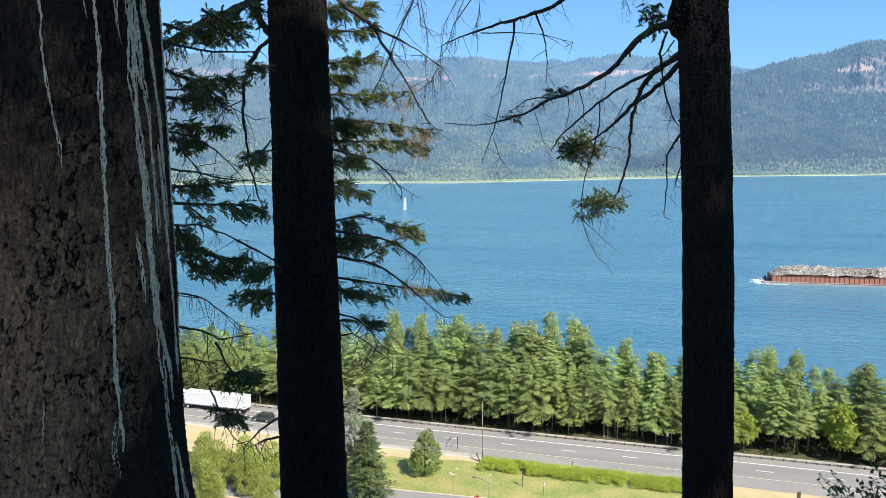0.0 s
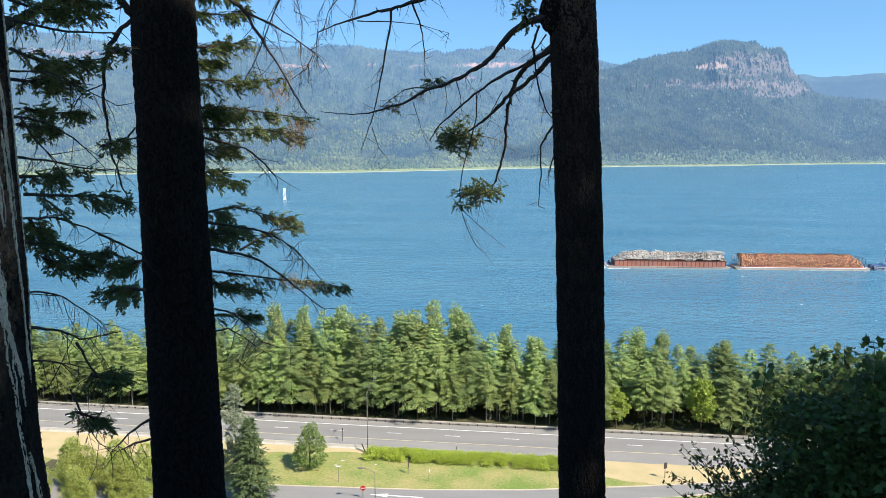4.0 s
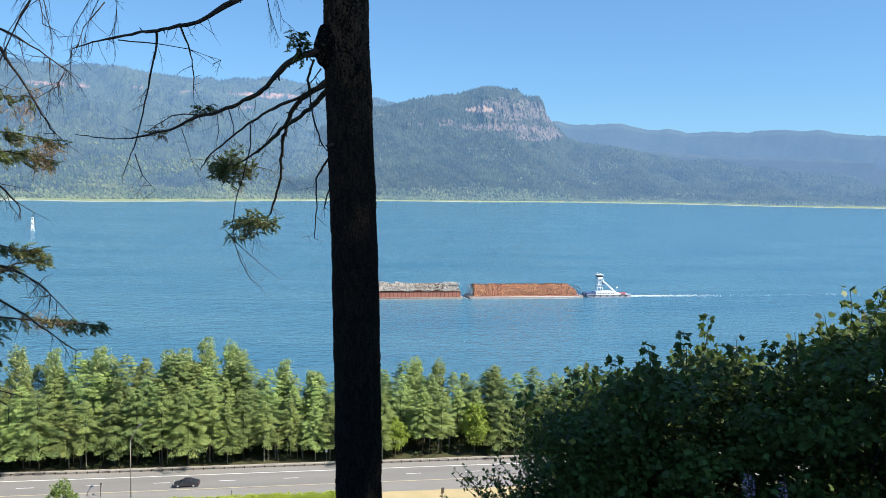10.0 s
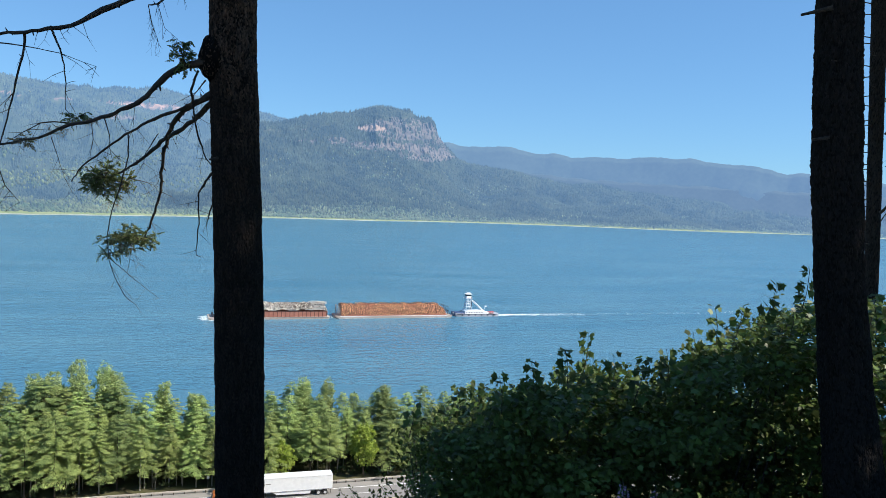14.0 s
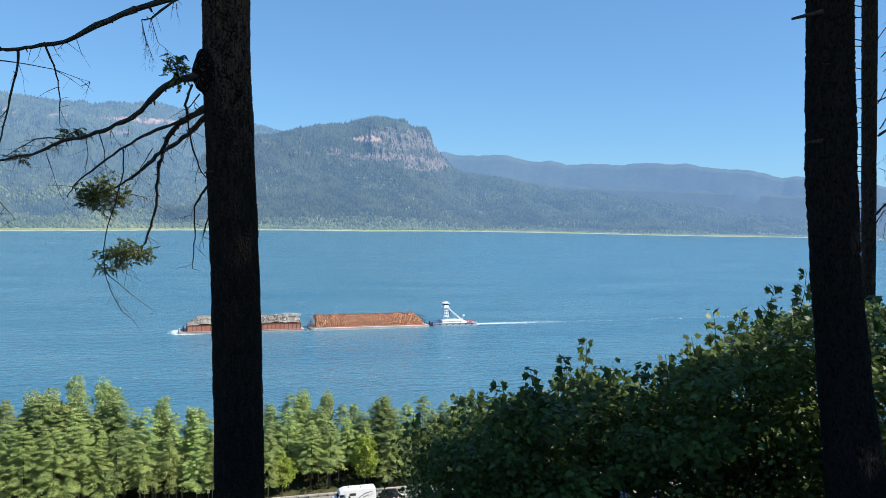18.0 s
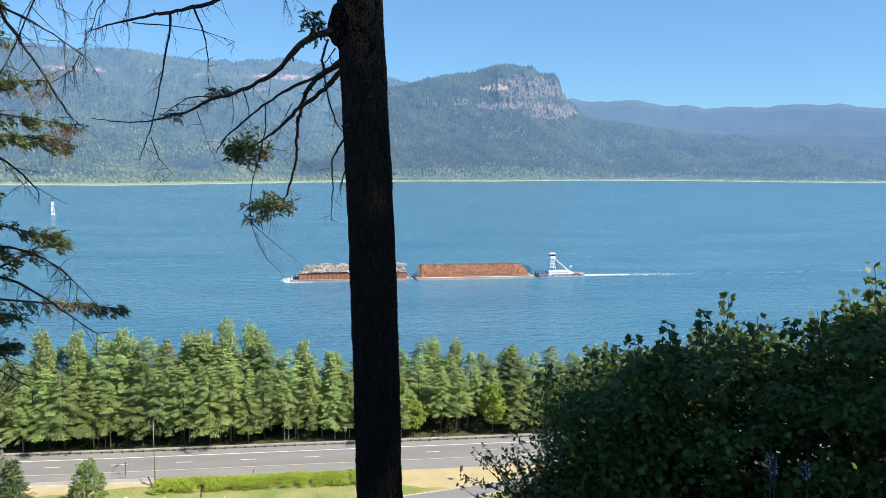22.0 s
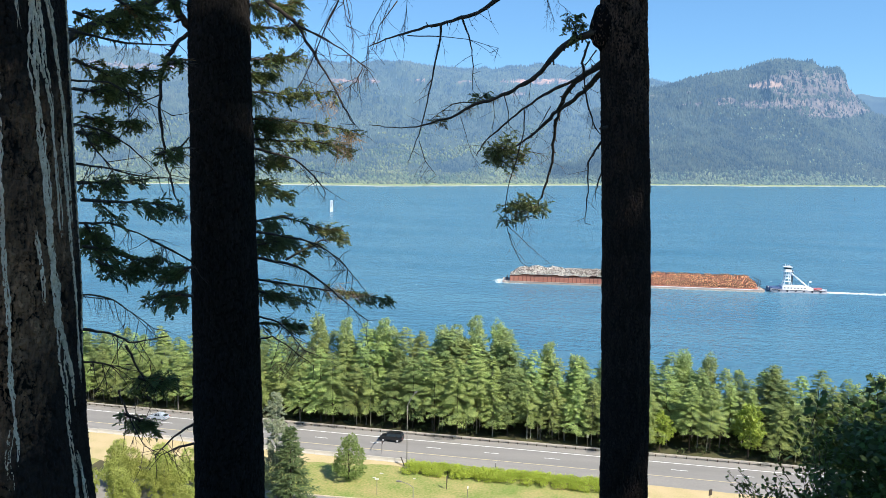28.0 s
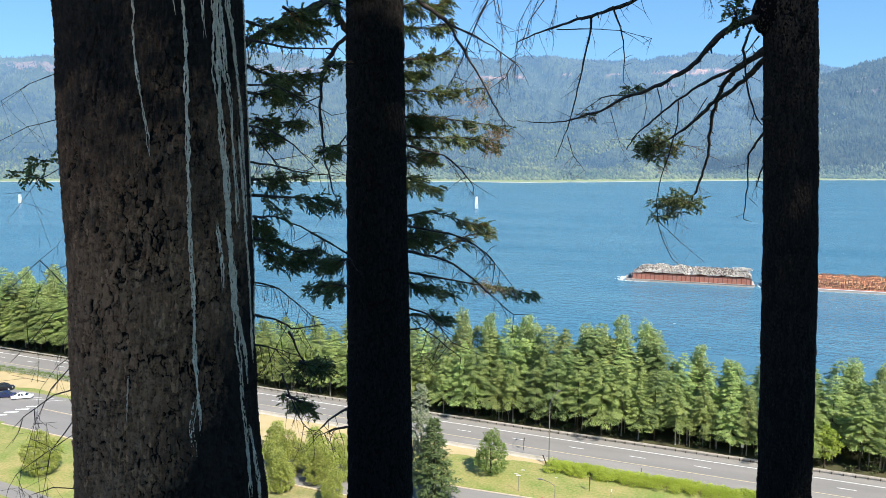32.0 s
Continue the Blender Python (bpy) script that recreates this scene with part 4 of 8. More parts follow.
m_limb = mat("dead limb", (0.086, 0.068, 0.054), (0.036, 0.03, 0.026), 0.9, 12, 80)
m_needle = mat("fir needles near", (0.10, 0.155, 0.06), (0.22, 0.235, 0.08), 0.55, 1.2, 14, island=0.4, sub=0.4, spec=0.4)
m_brown_needle = mat("withered needles", (0.22, 0.13, 0.05), (0.3, 0.2, 0.08), 0.8, 3, 20, island=0.3, sub=0.3)
m_lichen = mat("lichen twigs", (0.30, 0.19, 0.07), (0.2, 0.17, 0.08), 0.9, 4, 30, island=0.3, sub=0.2)
m_resin = mat("dried white resin", (0.86, 0.72, 0.54), (0.58, 0.46, 0.32), 0.8, 14, 90, 0.5, 60)


def cells(S, Z, w, h, seed):
    """Distance from the border of irregular cells w wide and h high, and a random value for each cell."""
    tab = np.random.RandomState(seed).uniform(0, 1, (97, 89, 3))
    x, y = S / w, Z / h
    ix, iy = np.floor(x).astype(int), np.floor(y).astype(int)
    f1, f2, val = np.full(x.shape, 9.0), np.full(x.shape, 9.0), np.zeros(x.shape)
    for dx in (-1, 0, 1):
        for dy in (-1, 0, 1):
            t = tab[(ix + dx) % 97, (iy + dy) % 89]
            d = np.hypot(ix + dx + t[..., 0] - x, iy + dy + t[..., 1] - y)
            near = d < f1
            f2 = np.where(near, f1, np.minimum(f2, d))
            val = np.where(near, t[..., 2], val)
            f1 = np.minimum(f1, d)
    return f2 - f1, val


def bark_relief(A, Z, R, seed, plates):
    """Bark broken into small lumps and plates with pits and furrows between them, 0 to 1."""
    s = A * R
    s2, z2 = s + 0.012 * wave(s, Z, seed, 3, 0.06), Z + 0.03 * wave(s, Z, seed + 1, 3, 0.09)
    e1, v1 = cells(s2, z2, plates[0], plates[1], seed + 2)
    e2, v2 = cells(s2, z2, plates[0] * 0.36, plates[1] * 0.26, seed + 3)
    pit = np.clip((wave(s, Z * 0.8, seed + 6, 4, 0.045, 0.8) - 0.34) * 4, 0, 1)
    if len(plates) > 2 and plates[2] > 0:      # fine lumpy bark with scattered pits
        hole = np.clip((0.045 - v1) * 20, 0, 1) * np.clip(e1 / 0.22, 0, 1)
        e3, v3 = cells(s2 + 0.02 * wave(s, Z, seed + 12, 3, 0.2), z2, 0.05, 0.17, seed + 13)
        crack = np.clip((0.085 - e3) / 0.07, 0, 1) * np.clip(1.2 * wave(s, Z * 0.7, seed + 14, 3, 0.3) + 0.55, 0, 1)
        big = 0.5 + 0.5 * wave(s, Z * 0.6, seed + 8, 3, 0.35, 0.6)
        return np.clip(0.52 + 0.27 * wave(s, Z * 0.8, seed + 7, 5, 0.04, 0.95) + 0.26 * (v2 - 0.5) + 0.2 * (big - 0.5) - 0.6 * hole - 0.1 * pit - 0.62 * crack, 0, 1)
    return np.clip(0.08 + 0.55 * np.clip(e1 / 0.3, 0, 1) * (0.6 + 0.4 * v1) + 0.42 * np.clip(e2 / 0.35, 0, 1) * (0.35 + 0.65 * v2) - 0.55 * pit, 0, 1)


def trunk(name, axis, radii, material, parent, seed, nang, step, depth, plates):
    """A fir trunk round an axis line of (x, y, z), with real bark relief, finest on the stretch near the eye's height."""
    axis = np.array(axis, float)
    reach = math.hypot(axis[1, 0], axis[1, 1])
    zlo, zhi = EYE - 0.48 * reach - 0.2, EYE + 0.36 * reach + 0.2
    z = np.concatenate([np.arange(axis[0, 2], zlo, 0.15), np.arange(zlo, zhi, step), np.arange(zhi, axis[-1, 2], 0.3)])
    cx, cy = np.interp(z, axis[:, 2], axis[:, 0]), np.interp(z, axis[:, 2], axis[:, 1])
    R = np.interp(z, axis[:, 2], radii)
    face = math.atan2(-axis[1, 1], -axis[1, 0])
    a = np.concatenate([np.linspace(-math.pi, -1.75, 14)[:-1], np.linspace(-1.75, 1.75, nang), np.linspace(1.75, math.pi, 14)[1:]])
    A, Z = np.meshgrid(a, z)
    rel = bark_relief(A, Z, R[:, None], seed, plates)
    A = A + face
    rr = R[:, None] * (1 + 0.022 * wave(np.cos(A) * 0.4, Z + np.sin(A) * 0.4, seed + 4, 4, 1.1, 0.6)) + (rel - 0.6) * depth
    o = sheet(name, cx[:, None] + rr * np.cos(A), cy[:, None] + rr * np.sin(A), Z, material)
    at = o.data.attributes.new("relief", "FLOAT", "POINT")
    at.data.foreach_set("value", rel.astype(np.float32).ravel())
    # dark mask set by side and height, broken up at random
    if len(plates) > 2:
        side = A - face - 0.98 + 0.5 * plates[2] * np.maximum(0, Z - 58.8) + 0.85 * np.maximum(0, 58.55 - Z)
        mottle = 0.3 * wave(A * 0.35, Z * 0.7, seed + 11, 4, 0.5, 0.6) + 0.22 * wave(A * 0.35, Z * 0.7, seed + 15, 4, 0.12, 0.7)
        dark_amt = np.clip(np.maximum(0.5 + 1.3 * side, 0.82 + 1.3 * (Z - 59.15)) + 0.42 * np.maximum(0, 58.75 - Z) + 0.6 * np.maximum(0, 57.75 - Z) + mottle, 0, 0.96)
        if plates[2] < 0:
            dark_amt = np.clip(0.5 + 0.9 * (59.7 - Z) - 0.25 * (A - face) + 0.35 * wave(A * 0.25, Z * 0.6, seed + 11, 4, 0.5, 0.6), 0, 0.74)
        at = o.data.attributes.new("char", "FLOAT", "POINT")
        at.data.foreach_set("value", dark_amt.astype(np.float32).ravel())
    return put(o, parent)


def put(o, parent):
    """Hangs a part that was built in world space under its thing."""
    o.parent = parent
    o.matrix_parent_inverse = parent.matrix_basis.inverted()
    return o


def tree_thing(label, x, y):
    return thing("fir_tree", label, "tree", "firs on the slope", (x, y, float(ground_z(x, y)) - 0.3))


def limb_part(parent, pts, r0, r1, twigs=3, seed=0):
    """A dead limb through a few points, with small side twigs."""
    pts = [Vector(q) for q in pts]
    rr = random.Random(seed)
    fine = []
    for a, b in zip(pts, pts[1:]):
        for k in range(3):
            j = Vector((rr.uniform(-1, 1), rr.uniform(-1, 1), rr.uniform(-1, 1))) * min(0.012, r0 * 0.55, (b - a).length * 0.05)
            fine.append(a.lerp(b, k / 3) + (j if k else Vector()))
    fine.append(pts[-1])
    n = len(fine)
    g = Geo().tube(fine, [(r0 + (r1 - r0) * i / (n - 1)) * rr.uniform(0.86, 1.2) for i in range(n)], 6)
    for i in range(1, n - 1):
        d = Vector((rr.uniform(-1, 1), rr.uniform(-1, 1), rr.uniform(-1, 0.8))).normalized()
        k = r0 + (r1 - r0) * i / (n - 1)
        if rr.random() < 0.55 and k > 0.003:
            g.tube([fine[i], fine[i] + d * k * rr.uniform(1.8, 3.4)], [k * 0.55, k * 0.25], 5)
    for _ in range(twigs):
        i = rr.randrange(n // 3, n)
        q = fine[i]
        ln = rr.uniform(0.1, 0.32)
        d = Vector((rr.uniform(-1, 1), rr.uniform(-0.5, 0.5), rr.uniform(-1.6, 0.2))).normalized()
        e = Vector((rr.uniform(-1, 1), rr.uniform(-1, 1), rr.uniform(-0.6, 0.3))) * 0.3
        m_ = q + d * ln * 0.5 + e * ln * 0.2
        g.tube([q, m_, q + (d + e).normalized() * ln], [min(0.0032, r0 * 0.42), min(0.0022, r0 * 0.3), 0.0008], 4)
        for _ in range(rr.randrange(0, 4)):
            g.tube([m_, m_ + Vector((rr.uniform(-1, 1), rr.uniform(-1, 1), rr.uniform(-1.5, 0.1))) * ln * 0.35], [min(0.0016, r0 * 0.25), 0.0007], 3)
    return put(g.ob("limb", m_limb, parent, smooth=True), parent)


def sprig_leaves(c, u, rr, n, ln, wd, spread=0.9):
    """n leaves round points c, roughly along u."""
    k = rr.randint(0, len(c), n)
    d = unit(u[k] + rr.normal(size=(n, 3)) * spread)
    v = unit(np.cross(d, unit(rr.normal(size=(n, 3)) + [0, 0, 1.2])))
    return diamonds(c[k] + rr.normal(size=(n, 3)) * 0.012, d, v, ln * rr.uniform(0.6, 1.3, n), wd * rr.uniform(0.7, 1.2, n))


def fingers(c, u, n, ln, wd):
    """Needled shoots: two crossed blunt blades each, from c along u, lying about the normal n."""
    v = unit(np.cross(n, u))
    w = np.cross(u, v)
    ln, wd = np.asarray(ln)[:, None], np.asarray(wd)[:, None]
    out = []
    for a, k in ((v, 1.0), (w, 0.62)):
        out.append(np.stack([c, c + u * ln * 0.22 + a * wd * 0.5 * k, c + u * ln * 0.75 + a * wd * 0.46 * k, c + u * ln, c + u * ln * 0.75 - a * wd * 0.46 * k, c + u * ln * 0.22 - a * wd * 0.5 * k], 1))
    return np.concatenate(out)


def spray(rr, base, d, n, length, gap=0.0145, ln=0.034, wd=0.0105):
    """A flat fir spray: shoots set herringbone along a twig from base along d."""
    t = np.arange(length * 0.22, length, gap)
    if len(t) == 0:
        t = np.array([length * 0.5])
    side = unit(np.cross(n, d))
    c, u = [], []
    for sg in (-1, 1):
        p = base + d * (t + rr.uniform(-0.4, 0.4, len(t)) * gap)[:, None]
        p[:, 2] -= 0.9 * t * t
        c.append(p)
        u.append(unit(d * rr.uniform(0.5, 0.9, (len(t), 1)) + side * sg * rr.uniform(0.5, 1.0, (len(t), 1)) + rr.normal(size=(len(t), 3)) * 0.16 - np.array([0, 0, 0.12])))
    tip = base + d * length
    tip[2] -= 0.9 * length * length
    c.append(tip[None]), u.append(unit(d - np.array([0, 0, 0.3]))[None])
    c, u = np.concatenate(c), np.concatenate(u)
    k = np.concatenate([1.15 - 0.5 * t / length, 1.15 - 0.5 * t / length, [1.0]]) * rr.uniform(0.65, 1.2, len(c))
    return fingers(c, u, unit(n + rr.normal(size=(len(c), 3)) * 0.25), ln * k, wd * rr.uniform(0.8, 1.15, len(c)))


def bough_part(parent, pts, width, count, seed=0, limit=90.0):
    """A fir bough: a bent limb with flat needled side sprays."""
    rr = np.random.RandomState(seed)
    pts = np.array(pts, float)
    s = np.linspace(0, len(pts) - 1, 26)
    P = np.stack([np.interp(s, range(len(pts)), pts[:, k]) for k in range(3)], -1)
    g = Geo().tube([tuple(q) for q in P], list(np.linspace(0.012, 0.003, len(P))), 5)
    leaf, dry = [], []
    run = unit(P[-1] - P[0])
    side = unit(np.cross(run, [0, 0, 1.0]))
    bare = 0.66 - min(0.3, count / (np.linalg.norm(P[-1] - P[0]) * 2400.0))
    lush = 0.5 + 0.5 * np.sin(np.linspace(0, rr.uniform(6, 11), len(P)) + rr.uniform(0, 6))
    for i in range(2, len(P)):
        for sgn in (-1, 1):
            w = width * (1.2 - 0.6 * i / len(P)) * rr.uniform(0.5, 1.3)
            d = unit(run * rr.uniform(0.5, 1.0) + side * sgn * rr.uniform(0.3, 1.0) + np.array([0, 0, rr.uniform(-0.75, 0.35)]))
            g.tube([tuple(P[i]), tuple(P[i] + d * w * 0.5), tuple(P[i] + d * w - np.array([0, 0, w * w * 0.9]))], [0.003, 0.002, 0.001], 3)
            if rr.rand() < bare + 0.7 * (0.5 - lush[i]):
                continue
            up = unit(np.array([0, 0, 1.0]) + rr.normal(size=3) * 0.35)
            (dry if rr.rand() < 0.09 else leaf).append(spray(rr, P[i], d, up, w))
            for _ in range(5):
                q = P[i] + d * w * rr.uniform(0.1, 0.9) + np.array([0, 0, rr.uniform(-0.055, 0.03)])
                d2 = unit(d + side * rr.uniform(-1.1, 1.1) + np.array([0, 0, rr.uniform(-0.9, 0.5)]))
                leaf.append(spray(rr, q, d2, unit(up + rr.normal(size=3) * 0.5), w * rr.uniform(0.3, 0.65)))
    leaf.append(spray(rr, P[-2], run, np.array([0, 0, 1.0]), width * 0.6))
    o = put(g.ob("bough", m_limb, parent, smooth=True), parent)
    leaf = np.concatenate(leaf)
    q = quads("needles", leaf[np.degrees(np.arctan2(leaf[:, 3, 0], leaf[:, 3, 1])) < limit], m_needle)
    q.parent = o
    if dry:
        q = quads("withered_needles", np.concatenate(dry), m_brown_needle, label="withered brown needles")
        q.parent = o
    return o


def clump_part(parent, c, rx, rz, count, seed=0, brown=False):
    """A hanging tuft of live shoots at the end of a dead limb."""
    rr = np.random.RandomState(seed)
    n = max(9, count // 4)
    c = np.array(c)
    d = unit(rr.normal(size=(n, 3)))
    lump = 0.75 + 0.35 * np.sin(d[:, 0] * 5 + seed) * np.cos(d[:, 2] * 4)
    q = c + d * np.array([rx, rx * 0.8, rz]) * (rr.uniform(0.15, 1, n) ** 0.6 * lump)[:, None]
    g = Geo()
    leaves = []
    for k in range(n):
        if k % 3 == 0:
            g.tube([tuple(c + (q[k] - c) * 0.1), tuple(c + (q[k] - c) * 0.6 - np.array([0, 0, 0.01])), tuple(q[k])], [0.004, 0.0025, 0.0015], 4)
        leaves.append(spray(rr, q[k], unit(d[k] * [0.5, 0.5, 0.2] + rr.normal(size=3) * [0.7, 0.7, 0.4] + [0, 0, -0.1]), unit(rr.normal(size=3) * 0.5 + [0, 0, 1]), rr.uniform(0.05, 0.11), 0.014, 0.034, 0.013))
    o = put(g.ob("twig_tuft", m_limb, parent), parent)
    w = quads("needles", np.concatenate(leaves), m_lichen if brown else m_needle)
    w.parent = o
    return o


fir_one = tree_thing("massive fir trunk with furrowed dark bark and white resin runs", -2.27, 2.34)
AX1 = [(-2.24, 2.31, 53.0), (-2.255, 2.325, 57.2), (-2.26, 2.33, 57.9), (-2.28, 2.35, 60.0), (-2.28, 2.35, 76.0)]
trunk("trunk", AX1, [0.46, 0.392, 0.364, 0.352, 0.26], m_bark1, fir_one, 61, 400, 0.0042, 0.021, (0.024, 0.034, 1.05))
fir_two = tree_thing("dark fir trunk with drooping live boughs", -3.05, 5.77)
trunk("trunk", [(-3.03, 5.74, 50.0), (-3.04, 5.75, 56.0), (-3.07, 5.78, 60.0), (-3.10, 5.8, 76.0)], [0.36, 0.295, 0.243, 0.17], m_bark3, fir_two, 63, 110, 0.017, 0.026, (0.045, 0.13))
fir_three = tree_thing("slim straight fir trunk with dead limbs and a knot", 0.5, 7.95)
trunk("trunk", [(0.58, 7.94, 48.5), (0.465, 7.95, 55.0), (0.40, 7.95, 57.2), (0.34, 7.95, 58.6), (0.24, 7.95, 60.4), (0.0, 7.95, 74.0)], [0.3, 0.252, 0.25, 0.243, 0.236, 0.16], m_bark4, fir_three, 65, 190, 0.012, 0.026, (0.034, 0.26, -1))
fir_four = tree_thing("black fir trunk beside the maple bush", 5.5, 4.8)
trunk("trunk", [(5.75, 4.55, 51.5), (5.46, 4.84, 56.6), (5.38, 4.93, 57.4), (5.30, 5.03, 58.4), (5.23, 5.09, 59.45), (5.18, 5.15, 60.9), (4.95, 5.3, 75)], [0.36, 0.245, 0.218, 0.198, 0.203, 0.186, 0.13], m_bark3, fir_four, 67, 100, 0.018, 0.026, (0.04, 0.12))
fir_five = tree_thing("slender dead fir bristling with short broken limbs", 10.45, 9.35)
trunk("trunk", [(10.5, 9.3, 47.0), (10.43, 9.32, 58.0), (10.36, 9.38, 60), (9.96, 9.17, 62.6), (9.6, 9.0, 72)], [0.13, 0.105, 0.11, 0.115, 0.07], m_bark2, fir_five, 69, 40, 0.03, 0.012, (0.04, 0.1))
fir_six = tree_thing("thin fir behind the massive trunk with twiggy boughs", -3.62, 3.62)
trunk("trunk", [(-3.62, 3.62, 52), (-3.62, 3.62, 64), (-3.6, 3.6, 74)], [0.16, 0.12, 0.07], m_bark2, fir_six, 71, 40, 0.03, 0.012, (0.04, 0.1))
SEED = [1000]


def step_seed():
    SEED[0] += 1
    return SEED[0]


def dead_limb3(pts, r0, r1):
    limb_part(fir_three, pts, r0, r1, 6, step_seed())


def dead_limb2(pts, r0, r1):
    limb_part(fir_two, pts, r0, r1, 8, step_seed())


def dead_limb5(pts, r0, r1):
    limb_part(fir_five, pts, r0, r1, 9, step_seed())


def dead_limbF(pts, r0, r1):
    limb_part(fir_six, pts, r0, r1, 9, step_seed())


def dead_twigF(pts, r0, r1):
    limb_part(fir_six, pts, r0 * 0.5, r1 * 0.5, 4, step_seed())


def bough2(pts, w, n):
    bough_part(fir_two, pts, w, n, step_seed())


def boughF(pts, w, n):
    bough_part(fir_six, pts, w, n, step_seed(), -30.6)


def leaf_clump(c, rx, rz, n):
    clump_part(fir_three, c, rx, rz, n, step_seed(), n < 100)


def leaf_clumpF(c, rx, rz, n):
    clump_part(fir_six, c, rx, rz, n, step_seed())


dead_limb3([(-0.02, 7.80, 60.25), (-0.16, 7.90, 60.22), (-0.25, 8.00, 60.20), (-0.40, 8.11, 60.12), (-0.51, 8.22, 60.02), (-0.60, 8.33, 59.92), (-0.72, 8.43, 59.84), (-0.92, 8.52, 59.74), (-1.13, 8.60, 59.66), (-1.38, 8.68, 59.60), (-1.56, 8.75, 59.51), (-1.78, 8.82, 59.43), (-1.97, 8.88, 59.38), (-2.23, 8.93, 59.34), (-2.55, 8.95, 59.34), (-2.76, 8.99, 59.37)], 0.036, 0.004)
dead_limb3([(-1.41, 8.87, 59.63), (-1.56, 8.92, 59.64), (-1.71, 8.97, 59.62), (-1.89, 9.02, 59.51), (-2.03, 9.07, 59.42)], 0.009, 0.003)
dead_limb3([(0.05, 7.94, 59.97), (-0.07, 8.13, 59.90), (-0.23, 8.31, 59.83), (-0.46, 8.49, 59.75), (-0.67, 8.66, 59.65), (-0.85, 8.84, 59.55), (-1.05, 9.00, 59.40), (-1.23, 9.17, 59.27), (-1.39, 9.33, 59.13), (-1.48, 9.50, 59.01)], 0.02, 0.006)
dead_limb3([(0.06, 7.94, 59.97), (-0.13, 8.16, 59.87), (-0.23, 8.38, 59.82), (-0.32, 8.60, 59.73), (-0.41, 8.82, 59.58), (-0.52, 9.03, 59.46), (-0.64, 9.24, 59.37), (-0.80, 9.45, 59.25), (-0.93, 9.65, 59.18), (-1.08, 9.85, 59.11)], 0.034, 0.009)
dead_limb3([(0.07, 7.95, 59.89), (-0.03, 8.26, 59.82), (-0.13, 8.57, 59.73), (-0.31, 8.88, 59.62), (-0.43, 9.18, 59.57)], 0.03, 0.02)
dead_limb3([(-0.43, 9.18, 59.57), (-0.48, 9.30, 59.37), (-0.51, 9.42, 59.16), (-0.51, 9.54, 58.94), (-0.57, 9.66, 58.75), (-0.63, 9.76, 58.56), (-0.70, 9.87, 58.36)], 0.022, 0.012)
dead_limb3([(-0.86, 9.25, 59.58), (-0.86, 9.32, 59.33), (-0.94, 9.39, 59.01), (-1.04, 9.44, 58.68), (-1.09, 9.48, 58.38), (-1.07, 9.53, 58.11), (-1.00, 9.57, 57.88), (-0.89, 9.62, 57.65), (-0.78, 9.68, 57.55)], 0.009, 0.003)
dead_limb3([(-1.10, 9.71, 58.12), (-0.90, 9.72, 57.94), (-0.75, 9.71, 57.81), (-0.51, 9.70, 57.62)], 0.005, 0.002)
dead_limb3([(-0.75, 9.76, 58.37), (-0.85, 9.74, 58.18), (-0.88, 9.72, 57.94)], 0.006, 0.002)
dead_limb3([(-0.09, 7.91, 60.17), (-0.16, 8.04, 59.98), (-0.13, 8.16, 59.81), (-0.11, 8.27, 59.67), (-0.06, 8.39, 59.49), (0.00, 8.50, 59.33), (0.06, 8.60, 59.26)], 0.014, 0.005)
dead_limb3([(0.08, 8.00, 59.17), (0.01, 8.08, 59.07), (-0.06, 8.17, 58.94), (-0.05, 8.24, 58.69), (-0.06, 8.31, 58.46), (-0.07, 8.38, 58.27)], 0.014, 0.004)
dead_limb3([(0.08, 8.00, 58.82), (0.03, 8.10, 58.63)], 0.01, 0.003)
dead_limb3([(-1.06, 8.81, 59.71), (-1.01, 8.87, 59.52), (-1.01, 8.91, 59.38), (-0.92, 8.95, 59.28)], 0.006, 0.002)
dead_limb3([(-1.20, 8.90, 59.67), (-1.18, 8.91, 59.48), (-1.21, 8.92, 59.28)], 0.005, 0.002)
dead_limb3([(-1.60, 8.95, 59.47), (-1.53, 8.97, 59.25), (-1.47, 8.99, 59.04)], 0.005, 0.002)
dead_limb3([(-0.02, 7.92, 60.08), (-0.10, 8.04, 59.98), (-0.16, 8.14, 59.95)], 0.008, 0.003)
dead_limb3([(-0.53, 9.17, 59.61), (-0.67, 9.22, 59.37), (-0.69, 9.28, 59.26)], 0.006, 0.002)
dead_limb3([(-0.90, 9.77, 59.09), (-0.71, 9.78, 59.05), (-0.56, 9.79, 59.00)], 0.006, 0.002)
dead_limb3([(-1.50, 7.74, 60.37), (-1.66, 7.81, 60.35), (-1.82, 7.88, 60.34), (-2.02, 7.95, 60.30), (-2.19, 8.01, 60.27), (-2.34, 8.08, 60.24), (-2.51, 8.14, 60.19)], 0.017, 0.005)
dead_limb3([(-0.60, 7.66, 60.80), (-0.95, 7.70, 60.62), (-1.22, 7.74, 60.45), (-1.50, 7.74, 60.37)], 0.03, 0.017)
dead_limb3([(0.04, 7.62, 61.06), (-0.25, 7.64, 60.95), (-0.60, 7.66, 60.80)], 0.04, 0.03)
dead_limb3([(-1.63, 7.82, 60.36), (-1.64, 7.86, 60.22), (-1.70, 7.91, 59.99), (-1.76, 7.96, 59.73), (-1.82, 7.99, 59.49), (-1.88, 8.01, 59.27), (-1.95, 8.03, 59.09), (-2.00, 8.04, 58.96), (-2.04, 8.06, 58.91)], 0.012, 0.003)
dead_limb3([(-1.91, 8.09, 59.15), (-1.84, 8.10, 58.93), (-1.72, 8.13, 58.77)], 0.006, 0.002)
